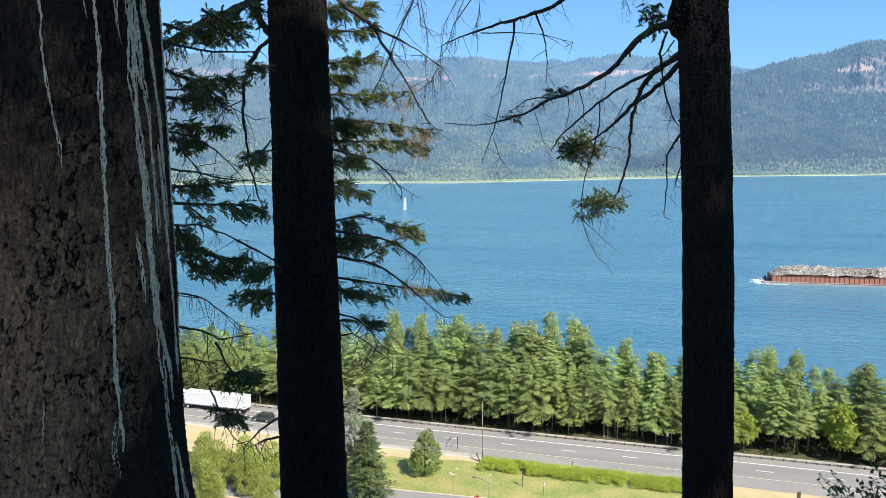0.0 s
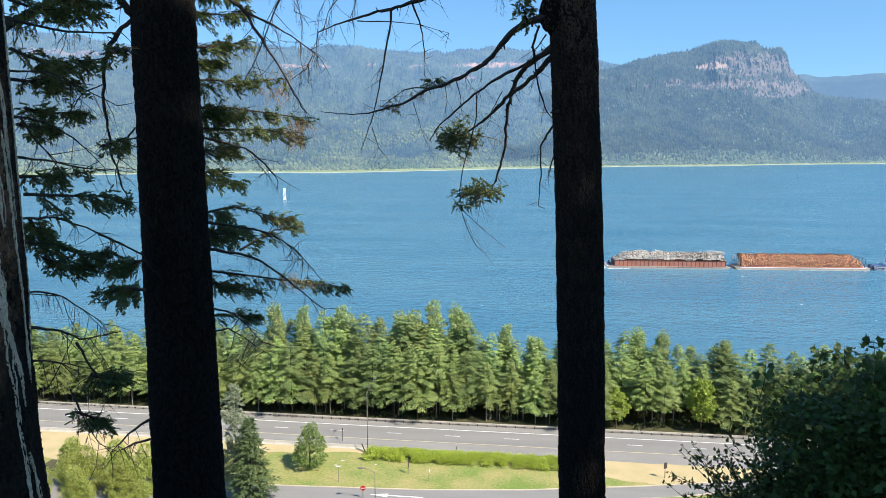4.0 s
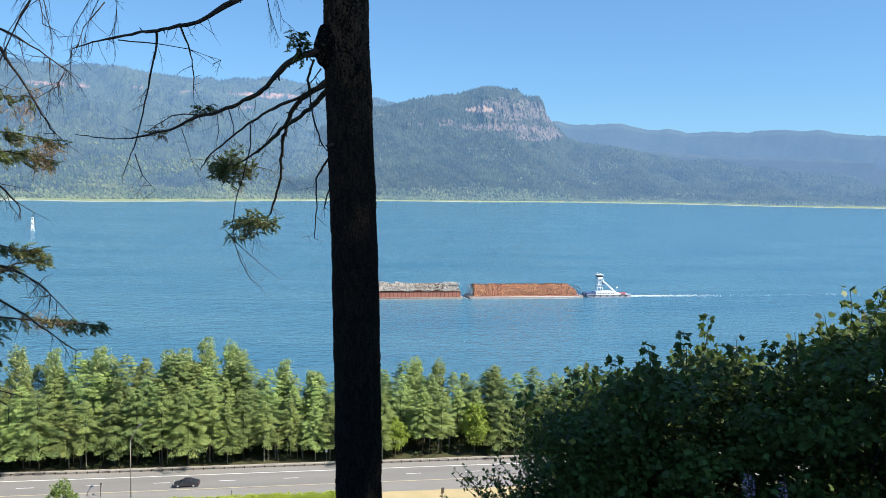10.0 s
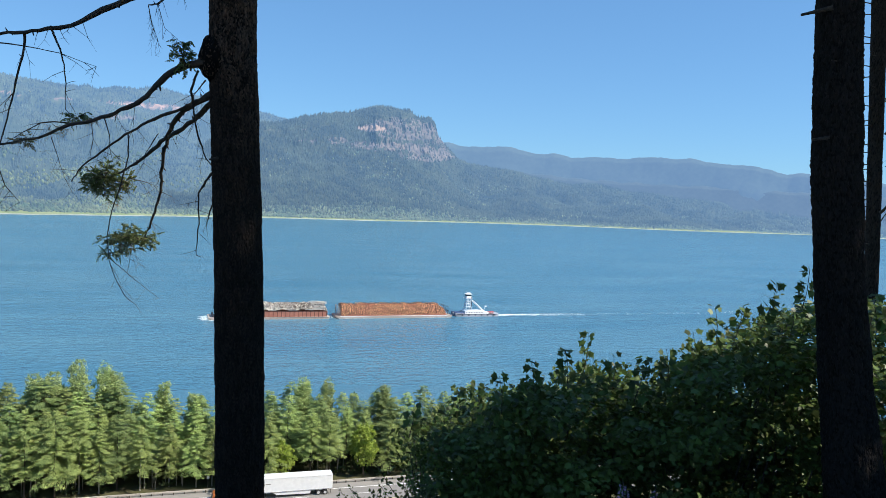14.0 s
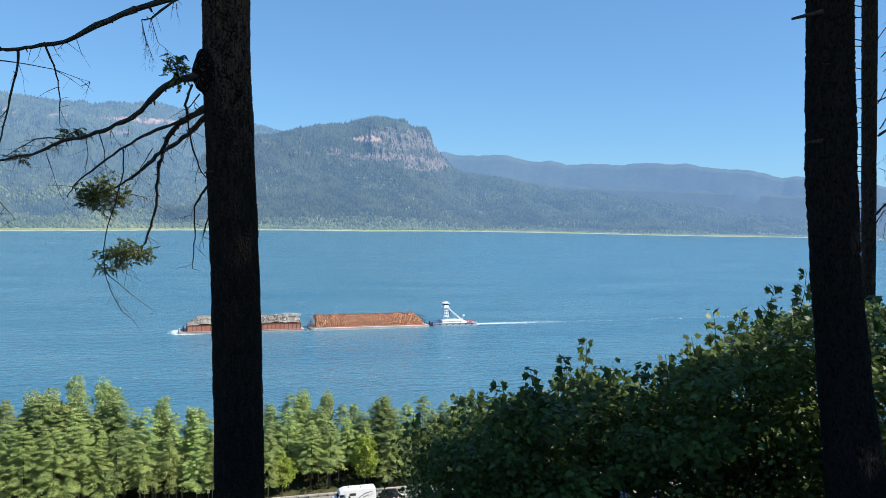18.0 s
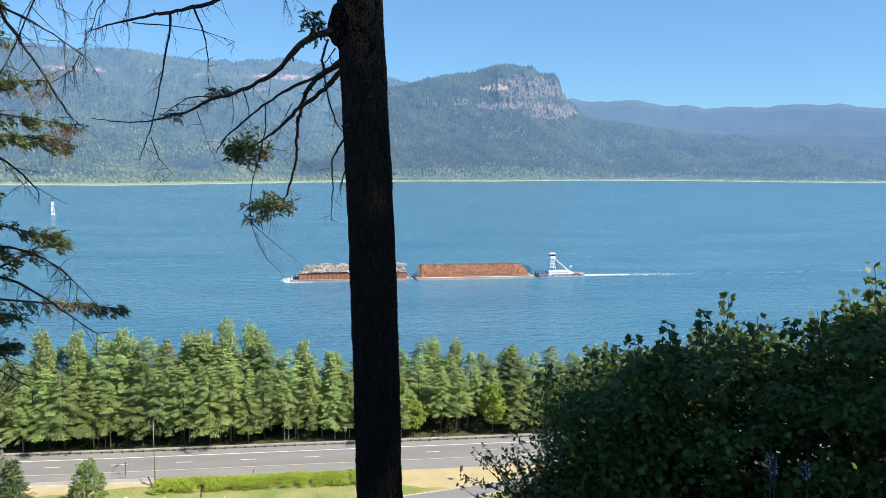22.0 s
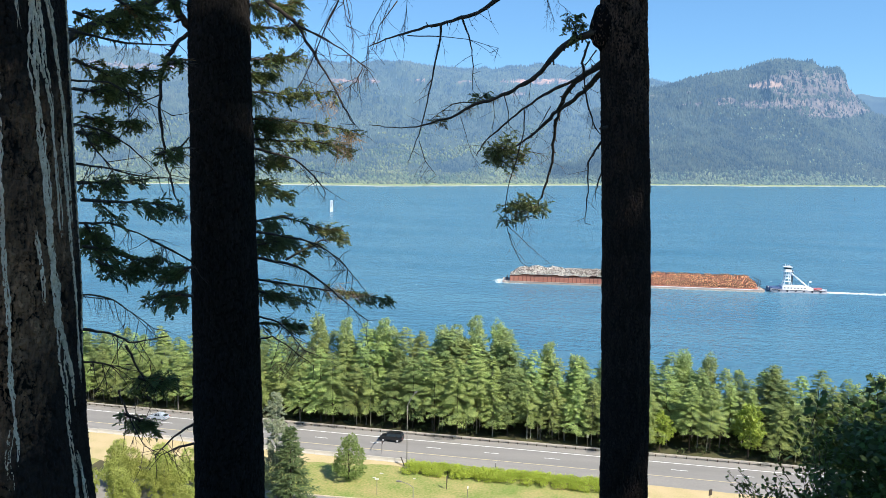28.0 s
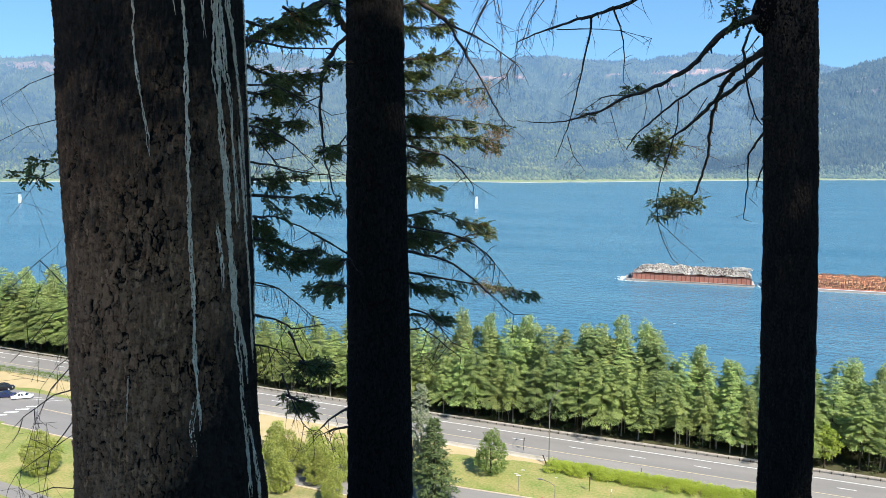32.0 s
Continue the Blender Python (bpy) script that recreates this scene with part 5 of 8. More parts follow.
dead_limb3([(-2.02, 7.95, 60.27), (-1.65, 7.93, 60.25), (-1.34, 7.90, 60.21), (-1.02, 7.86, 60.11)], 0.007, 0.002)
dead_limb3([(-1.40, 7.75, 60.43), (-1.33, 7.82, 60.24), (-1.30, 7.87, 60.10), (-1.29, 7.92, 59.93), (-1.30, 7.97, 59.69)], 0.01, 0.003)
dead_limb3([(-2.51, 8.14, 60.19), (-2.54, 8.15, 60.08), (-2.54, 8.18, 59.87)], 0.004, 0.002)
# live tufts on the dead limbs
leaf_clump((-1.19, 9.74, 59.05), 0.32, 0.27, 1150)
leaf_clump((-0.90, 9.77, 59.01), 0.2, 0.14, 160)
leaf_clump((-0.85, 9.75, 58.35), 0.45, 0.17, 950)
leaf_clump((-1.06, 9.72, 58.17), 0.2, 0.1, 120)
leaf_clump((-1.34, 8.88, 59.70), 0.16, 0.1, 110)
leaf_clump((-0.24, 7.89, 60.30), 0.14, 0.22, 300)
leaf_clump((-1.89, 9.00, 59.44), 0.2, 0.06, 60)
# dead limbs and live boughs of the dark fir
dead_limb2([(-2.88, 5.77, 60.40), (-2.70, 5.84, 60.24), (-2.57, 5.86, 60.14), (-2.43, 5.89, 60.02), (-2.33, 5.90, 59.85), (-2.24, 5.90, 59.70), (-2.13, 5.91, 59.53), (-2.04, 5.90, 59.36), (-1.94, 5.89, 59.22)], 0.022, 0.004)
dead_limb2([(-2.41, 5.85, 60.01), (-2.23, 5.86, 59.93), (-2.04, 5.87, 59.82), (-1.82, 5.89, 59.65)], 0.011, 0.003)
dead_limb2([(-1.87, 5.88, 59.67), (-1.92, 5.87, 59.56), (-2.05, 5.84, 59.47)], 0.006, 0.002)
dead_limb2([(-2.92, 5.94, 59.04), (-2.72, 5.98, 58.98), (-2.53, 6.03, 58.93), (-2.36, 6.05, 58.79), (-2.26, 6.04, 58.67), (-2.24, 6.00, 58.59)], 0.012, 0.003)
dead_limb2([(-2.89, 5.92, 58.31), (-2.62, 5.95, 58.27), (-2.39, 5.97, 58.23), (-2.20, 5.95, 58.16), (-2.01, 5.91, 58.02)], 0.012, 0.003)
dead_limb2([(-2.86, 5.91, 58.08), (-2.58, 5.94, 58.04), (-2.38, 5.92, 57.98), (-2.19, 5.89, 57.87), (-2.00, 5.85, 57.74), (-1.80, 5.80, 57.61)], 0.013, 0.003)
dead_limb2([(-2.43, 5.90, 58.26), (-2.26, 5.91, 58.21), (-2.08, 5.90, 58.10), (-1.95, 5.87, 57.97), (-1.83, 5.84, 57.85)], 0.008, 0.002)
dead_limb2([(-2.82, 5.84, 57.59), (-2.59, 5.82, 57.54), (-2.44, 5.75, 57.45), (-2.31, 5.66, 57.36)], 0.009, 0.002)
dead_limb2([(-2.80, 5.79, 57.38), (-2.63, 5.77, 57.43), (-2.43, 5.72, 57.34), (-2.22, 5.66, 57.23)], 0.008, 0.002)
dead_limb2([(-2.02, 5.74, 60.19), (-2.10, 5.74, 60.04), (-2.18, 5.74, 59.87), (-2.27, 5.74, 59.67), (-2.34, 5.72, 59.52)], 0.007, 0.002)
dead_limb2([(-2.89, 5.80, 60.27), (-2.75, 5.74, 60.33), (-2.41, 5.77, 60.37), (-2.02, 5.83, 60.26), (-1.98, 5.79, 59.99)], 0.012, 0.002)
dead_limb2([(-1.58, 5.87, 60.19), (-1.73, 5.87, 60.00), (-1.79, 5.88, 59.82)], 0.005, 0.002)
bough2([(-3.03, 6.00, 60.05), (-2.91, 6.21, 60.07), (-2.80, 6.40, 60.09), (-2.74, 6.56, 60.16)], 0.16, 500)
bough2([(-3.01, 5.98, 60.21), (-2.89, 6.18, 60.27), (-2.79, 6.37, 60.27), (-2.73, 6.52, 60.35)], 0.16, 420)
bough2([(-3.05, 6.04, 59.77), (-2.93, 6.24, 59.80), (-2.82, 6.43, 59.84), (-2.70, 6.62, 59.89)], 0.15, 420)
bough2([(-3.03, 6.06, 59.65), (-3.01, 6.29, 59.69), (-2.99, 6.52, 59.69)], 0.14, 250)
bough2([(-3.04, 6.07, 59.50), (-2.89, 6.29, 59.52), (-2.73, 6.51, 59.51), (-2.45, 6.75, 59.57)], 0.15, 650)
bough2([(-3.02, 6.10, 59.27), (-2.84, 6.33, 59.29), (-2.62, 6.57, 59.26), (-2.28, 6.84, 59.21)], 0.16, 700)
bough2([(-3.03, 6.10, 59.11), (-2.79, 6.36, 59.09), (-2.57, 6.60, 59.10), (-2.32, 6.83, 59.04)], 0.18, 800)
bough2([(-3.03, 6.10, 59.21), (-2.93, 6.37, 59.24), (-2.84, 6.63, 59.22)], 0.15, 350)
bough2([(-3.03, 6.11, 58.91), (-2.93, 6.37, 58.91), (-2.90, 6.61, 58.94)], 0.16, 300)
bough2([(-3.03, 6.10, 58.74), (-2.96, 6.36, 58.70), (-2.87, 6.61, 58.60)], 0.16, 360)
bough2([(-3.00, 6.09, 58.36), (-2.79, 6.34, 58.41), (-2.56, 6.57, 58.31), (-2.35, 6.78, 58.22)], 0.16, 600)
bough2([(-3.00, 6.08, 58.21), (-2.92, 6.34, 58.19), (-2.89, 6.56, 58.11)], 0.16, 260)
bough2([(-2.95, 6.05, 57.87), (-2.71, 6.26, 57.80), (-2.46, 6.46, 57.73), (-2.20, 6.65, 57.67), (-1.92, 6.82, 57.60)], 0.14, 900)
bough2([(-2.94, 6.04, 57.77), (-2.86, 6.29, 57.69), (-2.70, 6.56, 57.60)], 0.14, 380)
bough2([(-2.96, 6.09, 58.16), (-2.88, 6.35, 58.16), (-2.79, 6.61, 58.16)], 0.14, 300)
bough2([(-2.69, 6.20, 58.03), (-2.48, 6.52, 58.18), (-2.37, 6.77, 58.17)], 0.1, 200)
bough2([(-2.92, 5.99, 57.48), (-2.78, 6.26, 57.42), (-2.66, 6.52, 57.36)], 0.12, 240)
# limbs and boughs of the thin fir behind the massive trunk
dead_limbF([(-3.14, 5.44, 60.26), (-3.21, 5.26, 60.16), (-3.29, 5.08, 60.04), (-3.37, 4.89, 59.95), (-3.43, 4.70, 59.84), (-3.46, 4.52, 59.74), (-3.49, 4.35, 59.63)], 0.034, 0.028)
dead_limb2([(-3.28, 5.66, 59.93), (-3.33, 5.60, 59.87), (-3.40, 5.53, 59.73), (-3.44, 5.49, 59.49), (-3.44, 5.47, 59.28), (-3.41, 5.45, 59.09), (-3.37, 5.43, 58.85), (-3.30, 5.42, 58.63), (-3.25, 5.41, 58.54)], 0.02, 0.004)
dead_limb2([(-3.27, 5.66, 59.98), (-3.31, 5.58, 60.07), (-3.30, 5.51, 60.21), (-3.28, 5.46, 60.30)], 0.026, 0.03)
dead_limbF([(-3.08, 3.90, 59.67), (-3.17, 4.17, 59.69), (-3.09, 4.55, 59.68), (-2.95, 4.95, 59.73)], 0.012, 0.004)
dead_limbF([(-3.11, 3.92, 59.38), (-3.15, 4.14, 59.39), (-3.13, 4.40, 59.41), (-3.10, 4.67, 59.34), (-3.02, 4.96, 59.23)], 0.008, 0.003)
dead_limbF([(-3.13, 3.93, 59.13), (-3.17, 4.15, 59.12), (-3.18, 4.39, 59.10), (-3.16, 4.65, 59.00), (-3.15, 4.90, 58.84)], 0.009, 0.003)
dead_limbF([(-3.14, 3.92, 58.89), (-3.17, 4.15, 58.88), (-3.15, 4.41, 58.85), (-3.12, 4.67, 58.80), (-3.06, 4.95, 58.78)], 0.01, 0.003)
dead_limbF([(-3.39, 5.43, 59.43), (-3.49, 5.29, 59.35), (-3.54, 5.19, 59.21), (-3.55, 5.11, 59.08)], 0.006, 0.002)
dead_limbF([(-3.33, 5.72, 59.10), (-3.37, 5.62, 58.99), (-3.38, 5.54, 58.85), (-3.37, 5.46, 58.75)], 0.008, 0.003)
dead_limbF([(-3.04, 3.99, 59.11), (-3.04, 4.12, 58.97), (-3.02, 4.26, 58.85)], 0.007, 0.002)
dead_limbF([(-3.14, 3.90, 58.51), (-3.15, 4.14, 58.51), (-3.15, 4.39, 58.49), (-3.12, 4.65, 58.40), (-3.03, 4.92, 58.25)], 0.01, 0.004)
dead_limbF([(-3.09, 3.87, 58.10), (-3.11, 4.10, 58.06), (-3.11, 4.34, 57.98), (-3.12, 4.55, 57.85), (-3.10, 4.77, 57.69)], 0.008, 0.002)
dead_limbF([(-3.07, 3.84, 57.88), (-3.07, 4.03, 57.85), (-3.06, 4.23, 57.78), (-3.05, 4.40, 57.68), (-3.06, 4.58, 57.65), (-3.01, 4.81, 57.63)], 0.011, 0.003)
dead_limbF([(-3.02, 4.32, 57.68), (-3.01, 4.38, 57.57), (-2.98, 4.44, 57.44), (-2.93, 4.53, 57.37)], 0.01, 0.004)
dead_limbF([(-3.05, 3.80, 57.71), (-3.06, 4.04, 57.64), (-3.04, 4.27, 57.55), (-3.02, 4.50, 57.44)], 0.008, 0.002)
dead_limbF([(-3.08, 4.31, 57.37), (-3.02, 4.30, 57.24), (-2.95, 4.30, 57.10), (-2.89, 4.29, 57.01)], 0.007, 0.002)
dead_limbF([(-3.17, 5.39, 56.74), (-3.19, 5.12, 56.73), (-3.18, 4.86, 56.69)], 0.012, 0.003)
dead_limbF([(-3.14, 5.34, 56.60), (-3.14, 5.12, 56.66), (-3.14, 4.88, 56.69)], 0.01, 0.003)
dead_limbF([(-2.94, 4.52, 58.37), (-3.09, 5.01, 58.24), (-3.20, 5.50, 58.08)], 0.008, 0.006)
boughF([(-3.19, 4.17, 59.81), (-3.20, 4.45, 59.80), (-3.21, 4.73, 59.85), (-3.18, 5.03, 59.85)], 0.16, 600)
boughF([(-2.98, 4.29, 59.91), (-3.08, 4.66, 59.90), (-3.11, 5.05, 59.94)], 0.14, 380)
boughF([(-3.22, 4.19, 59.53), (-3.27, 4.46, 59.50), (-3.28, 4.73, 59.51), (-3.19, 5.07, 59.57)], 0.15, 600)
boughF([(-3.24, 4.20, 59.35), (-3.31, 4.58, 59.36), (-3.34, 4.99, 59.40)], 0.14, 420)
boughF([(-3.20, 4.25, 59.18), (-3.31, 4.60, 59.16), (-3.33, 5.01, 59.20)], 0.12, 300)
boughF([(-3.24, 4.22, 59.08), (-3.35, 4.58, 59.07), (-3.48, 4.92, 59.05)], 0.1, 160)
boughF([(-3.25, 4.22, 58.76), (-3.32, 4.60, 58.75), (-3.36, 4.99, 58.76)], 0.12, 380)
boughF([(-3.23, 4.22, 58.65), (-3.18, 4.55, 58.62), (-3.14, 4.85, 58.60), (-3.07, 5.16, 58.53)], 0.15, 800)
boughF([(-3.21, 4.22, 58.50), (-3.37, 4.53, 58.35), (-3.53, 4.83, 58.27)], 0.12, 240)
boughF([(-2.85, 4.49, 58.95), (-2.96, 4.84, 58.98), (-3.03, 5.20, 59.01)], 0.12, 200)
boughF([(-2.77, 4.42, 59.96), (-2.86, 4.77, 60.00), (-2.98, 5.11, 60.04)], 0.12, 200)
boughF([(-2.76, 4.50, 59.54), (-2.88, 4.83, 59.60), (-3.00, 5.17, 59.62)], 0.12, 160)
boughF([(-3.28, 4.28, 58.34), (-3.28, 4.52, 58.29), (-3.25, 4.77, 58.19), (-3.20, 5.04, 58.18)], 0.13, 520)
boughF([(-3.21, 4.32, 58.24), (-3.27, 4.63, 58.13), (-3.26, 4.99, 58.08)], 0.12, 300)
boughF([(-2.70, 4.64, 58.18), (-2.93, 4.84, 58.12), (-3.17, 5.04, 58.05)], 0.12, 300)
boughF([(-2.69, 4.61, 57.98), (-2.94, 4.80, 57.95), (-3.20, 4.99, 57.88)], 0.13, 420)
boughF([(-2.93, 4.32, 57.47), (-3.02, 4.59, 57.34), (-3.08, 4.90, 57.28)], 0.14, 300)
boughF([(-2.97, 4.21, 57.25), (-3.04, 4.49, 57.10), (-3.14, 4.75, 56.97)], 0.12, 160)
# its dead twigs on the downhill side
dead_twigF([(-3.63, 3.05, 58.06), (-3.54, 2.85, 58.06), (-3.43, 2.63, 57.98), (-3.32, 2.41, 57.92)], 0.006, 0.002)
dead_twigF([(-3.58, 2.99, 57.73), (-3.49, 2.76, 57.66), (-3.35, 2.54, 57.56), (-3.19, 2.33, 57.43)], 0.008, 0.002)
dead_twigF([(-3.56, 2.96, 57.59), (-3.47, 2.76, 57.63), (-3.39, 2.51, 57.60), (-3.26, 2.35, 57.61)], 0.009, 0.002)
dead_twigF([(-3.53, 2.92, 57.42), (-3.35, 2.62, 57.38), (-3.10, 2.36, 57.29)], 0.007, 0.002)
dead_twigF([(-3.51, 2.90, 57.35), (-3.36, 2.60, 57.38), (-3.20, 2.31, 57.41)], 0.006, 0.002)
dead_twigF([(-3.58, 3.03, 57.80), (-3.41, 2.74, 57.80), (-3.22, 2.48, 57.77)], 0.006, 0.002)
dead_twigF([(-3.60, 3.07, 57.99), (-3.41, 2.80, 57.94), (-3.19, 2.56, 57.90)], 0.005, 0.002)
dead_twigF([(-3.68, 3.03, 58.19), (-3.61, 2.84, 58.35), (-3.51, 2.62, 58.27), (-3.38, 2.43, 58.22)], 0.006, 0.002)
dead_twigF([(-3.67, 3.07, 58.29), (-3.49, 2.81, 58.30), (-3.30, 2.54, 58.21)], 0.005, 0.002)
dead_twigF([(-3.68, 3.10, 59.13), (-3.56, 2.78, 59.07), (-3.40, 2.50, 58.99)], 0.006, 0.002)
dead_twigF([(-3.68, 3.08, 59.38), (-3.54, 2.79, 59.29), (-3.39, 2.51, 59.18)], 0.005, 0.002)
dead_twigF([(-3.42, 2.84, 57.07), (-3.30, 2.58, 57.21), (-3.14, 2.32, 57.31)], 0.008, 0.002)
dead_twigF([(-3.68, 3.12, 58.87), (-3.54, 2.81, 58.79), (-3.38, 2.52, 58.63)], 0.005, 0.002)
leaf_clumpF((-3.91, 3.14, 58.89), 0.13, 0.06, 48)
leaf_clumpF((-3.94, 3.12, 58.79), 0.15, 0.05, 56)
# twigs of the slender dead fir
dead_limb5([(10.04, 8.94, 60.36), (9.91, 8.61, 60.45), (9.83, 8.24, 60.51), (9.74, 7.87, 60.52)], 0.022, 0.003)
dead_limb5([(10.11, 8.97, 59.14), (9.96, 8.68, 59.28), (9.86, 8.33, 59.42), (9.81, 7.92, 59.51)], 0.022, 0.003)
dead_limb5([(9.97, 8.92, 60.89), (9.73, 8.49, 60.90), (9.54, 8.03, 60.90)], 0.014, 0.003)
dead_limb5([(10.04, 8.92, 60.47), (9.76, 8.53, 60.62), (9.52, 8.08, 60.75)], 0.01, 0.003)
dead_limb5([(9.97, 8.92, 60.85), (9.69, 8.51, 61.05), (9.46, 8.05, 61.16)], 0.01, 0.003)
dead_limb5([(9.89, 8.84, 61.54), (9.63, 8.42, 61.60), (9.40, 7.98, 61.62)], 0.01, 0.003)
dead_limb5([(10.12, 8.96, 59.00), (9.84, 8.60, 59.17), (9.64, 8.13, 59.34)], 0.01, 0.003)
dead_limb5([(9.81, 8.84, 61.81), (9.65, 8.51, 61.96), (9.46, 8.21, 62.10), (9.23, 7.96, 62.20)], 0.008, 0.003)
dead_limb5([(10.21, 8.79, 60.01), (9.95, 8.38, 60.14), (9.71, 7.96, 60.20)], 0.008, 0.003)
dead_limb5([(9.95, 8.84, 61.33), (9.69, 8.42, 61.37), (9.41, 8.02, 61.47)], 0.006, 0.003)
dead_limb5([(10.13, 8.81, 60.57), (9.89, 8.43, 60.31), (9.51, 8.23, 60.00)], 0.005, 0.003)
dead_limb5([(10.23, 8.83, 59.29), (9.94, 8.48, 59.08), (9.59, 8.20, 58.84)], 0.005, 0.003)
dead_limb5([(10.09, 8.94, 59.86), (9.83, 8.57, 59.77), (9.54, 8.20, 59.84)], 0.004, 0.003)
dead_limb5([(10.20, 8.87, 59.00), (9.85, 8.58, 58.79), (9.58, 8.21, 58.63)], 0.004, 0.003)

# knot on the slim fir, and broken stubs
k = Geo()
kn = [Vector((0.05, 7.86, 60.30)) + Vector((math.cos(a) * math.cos(b) * 0.14, math.sin(a) * math.cos(b) * 0.13, math.sin(b) * 0.22)) * (1 + 0.07 * math.sin(5 * a + 3 * b) + 0.05 * math.sin(9 * a - 4 * b)) for b in np.linspace(-1.5, 1.5, 14) for a in np.linspace(0, 2 * math.pi, 25)[:-1]]
k.add(kn, [(i * 24 + j, i * 24 + (j + 1) % 24, (i + 1) * 24 + (j + 1) % 24, (i + 1) * 24 + j) for i in range(13) for j in range(24)])
put(k.ob("knot", m_bark4, fir_three, smooth=True), fir_three)
for q, e, w in (((5.02, 5.05, 60.75), (4.83, 5.2, 60.70), 0.022), ((5.06, 5.02, 59.66), (4.95, 5.1, 59.64), 0.02), ((5.08, 5.0, 60.3), (5.03, 5.04, 60.31), 0.01), ((0.12, 7.8, 59.3), (0.04, 7.74, 59.28), 0.02)):
    p_ = fir_four if q[0] > 3 else fir_three
    put(Geo().tube([q, e], [w, w * 0.5], 6).ob("stub", m_limb, p_), p_)
rs = random.Random(5)
for i in range(26):
    z = 58.6 + i * 0.15 + rs.uniform(-0.05, 0.05)
    a = rs.choice((-1, 1)) * rs.uniform(0.5, 1.2) + 2.4
    x0, y0 = np.interp(z, [58, 60, 62.6], [10.43, 10.36, 9.96]), np.interp(z, [58, 60, 62.6], [9.32, 9.38, 9.17])
    ln = rs.uniform(0.12, 0.3)
    put(Geo().tube([(x0, y0, z), (x0 + math.cos(a) * (0.1 + ln), y0 + math.sin(a) * (0.1 + ln), z + rs.uniform(-0.04, 0.07))], [0.014, 0.005], 5).ob("stub", m_limb, fir_five), fir_five)



def twig_fringe(parent, pts, n, short, long, seed):
    """Fine bare twigs hanging from a limb's line, with small barbs."""
    rr = random.Random(seed)
    pts = [Vector(q) for q in pts]
    g = Geo()
    g.tube(pts, [0.004] + [0.0028] * (len(pts) - 2) + [0.0012], 4)
    for _ in range(n):
        i = rr.randrange(len(pts) - 1)
        q = pts[i].lerp(pts[i + 1], rr.random())
        ln = rr.uniform(short, long)
        sway = Vector((rr.uniform(-0.35, 0.35), rr.uniform(-0.3, 0.3), 0))
        a, b, c = q + (sway * 0.5 + Vector((0, 0, -0.35))) * ln, q + (sway * 0.8 + Vector((0, 0, -0.7))) * ln, q + (sway * 0.6 + Vector((0, 0, -1))) * ln
        g.tube([q, a, b, c], [0.0017, 0.0014, 0.001, 0.0006], 3)
        for k in range(rr.randrange(2, 6)):
            s = (a, b)[k % 2]
            g.tube([s, s + Vector((rr.uniform(-1, 1), rr.uniform(-1, 1), rr.uniform(-1.6, 0.1))) * ln * 0.22], [0.0009, 0.0005], 3)
    put(g.ob("twig_fringe", m_limb, parent), parent)


# limbs above the view, and the twigs that hang from them
limb_part(fir_two, [(-3.05, 5.8, 61.4), (-2.5, 5.92, 61.0), (-2.07, 6.02, 60.32)], 0.02, 0.006, 2, 71)
limb_part(fir_three, [(0.1, 7.92, 61.9), (-1.0, 7.6, 61.3), (-1.9, 7.47, 60.68), (-2.1, 7.44, 60.6)], 0.022, 0.006, 2, 72)
limb_part(fir_three, [(0.08, 7.92, 61.3), (-0.2, 7.6, 60.95), (-0.45, 7.39, 60.66), (-0.53, 7.38, 60.64)], 0.016, 0.006, 2, 73)
twig_fringe(fir_two, [(-2.07, 6.02, 60.32), (-2.29, 6.01, 59.97), (-2.43, 6.01, 59.58)], 16, 0.08, 0.24, 81)
twig_fringe(fir_two, [(-2.07, 6.02, 60.32), (-2.04, 6.08, 60.07), (-2.02, 6.12, 59.87)], 12, 0.08, 0.22, 82)
twig_fringe(fir_three, [(-2.1, 7.44, 60.6), (-2.28, 7.45, 60.29), (-2.34, 7.49, 59.95)], 14, 0.1, 0.26, 83)
twig_fringe(fir_three, [(-2.03, 7.45, 60.62), (-2.15, 7.47, 60.37), (-2.23, 7.5, 60.1)], 12, 0.1, 0.26, 84)
twig_fringe(fir_three, [(-1.9, 7.47, 60.68), (-1.93, 7.53, 60.37), (-1.99, 7.54, 60.24)], 12, 0.1, 0.26, 85)
twig_fringe(fir_two, [(-2.8, 5.76, 59.33), (-2.77, 5.78, 59.03), (-2.74, 5.8, 58.69)], 10, 0.06, 0.18, 86)
twig_fringe(fir_three, [(-0.53, 7.38, 60.64), (-0.50, 7.42, 60.48), (-0.42, 7.46, 60.28)], 12, 0.1, 0.24, 87)
twig_fringe(fir_three, [(-0.45, 7.39, 60.66), (-0.39, 7.43, 60.46), (-0.27, 7.45, 60.37)], 10, 0.08, 0.2, 88)
twig_fringe(fir_two, [(-2.88, 5.77, 60.40), (-2.57, 5.86, 60.14), (-2.33, 5.90, 59.85), (-2.13, 5.91, 59.53), (-1.94, 5.89, 59.22)], 34, 0.06, 0.24, 89)
twig_fringe(fir_two, [(-2.41, 5.85, 60.01), (-2.04, 5.87, 59.82), (-1.82, 5.89, 59.65)], 18, 0.06, 0.2, 90)
twig_fringe(fir_two, [(-2.92, 5.94, 59.04), (-2.53, 6.03, 58.93), (-2.24, 6.00, 58.59)], 16, 0.05, 0.16, 91)
twig_fringe(fir_two, [(-2.89, 5.92, 58.31), (-2.39, 5.97, 58.23), (-2.01, 5.91, 58.02)], 18, 0.05, 0.16, 92)
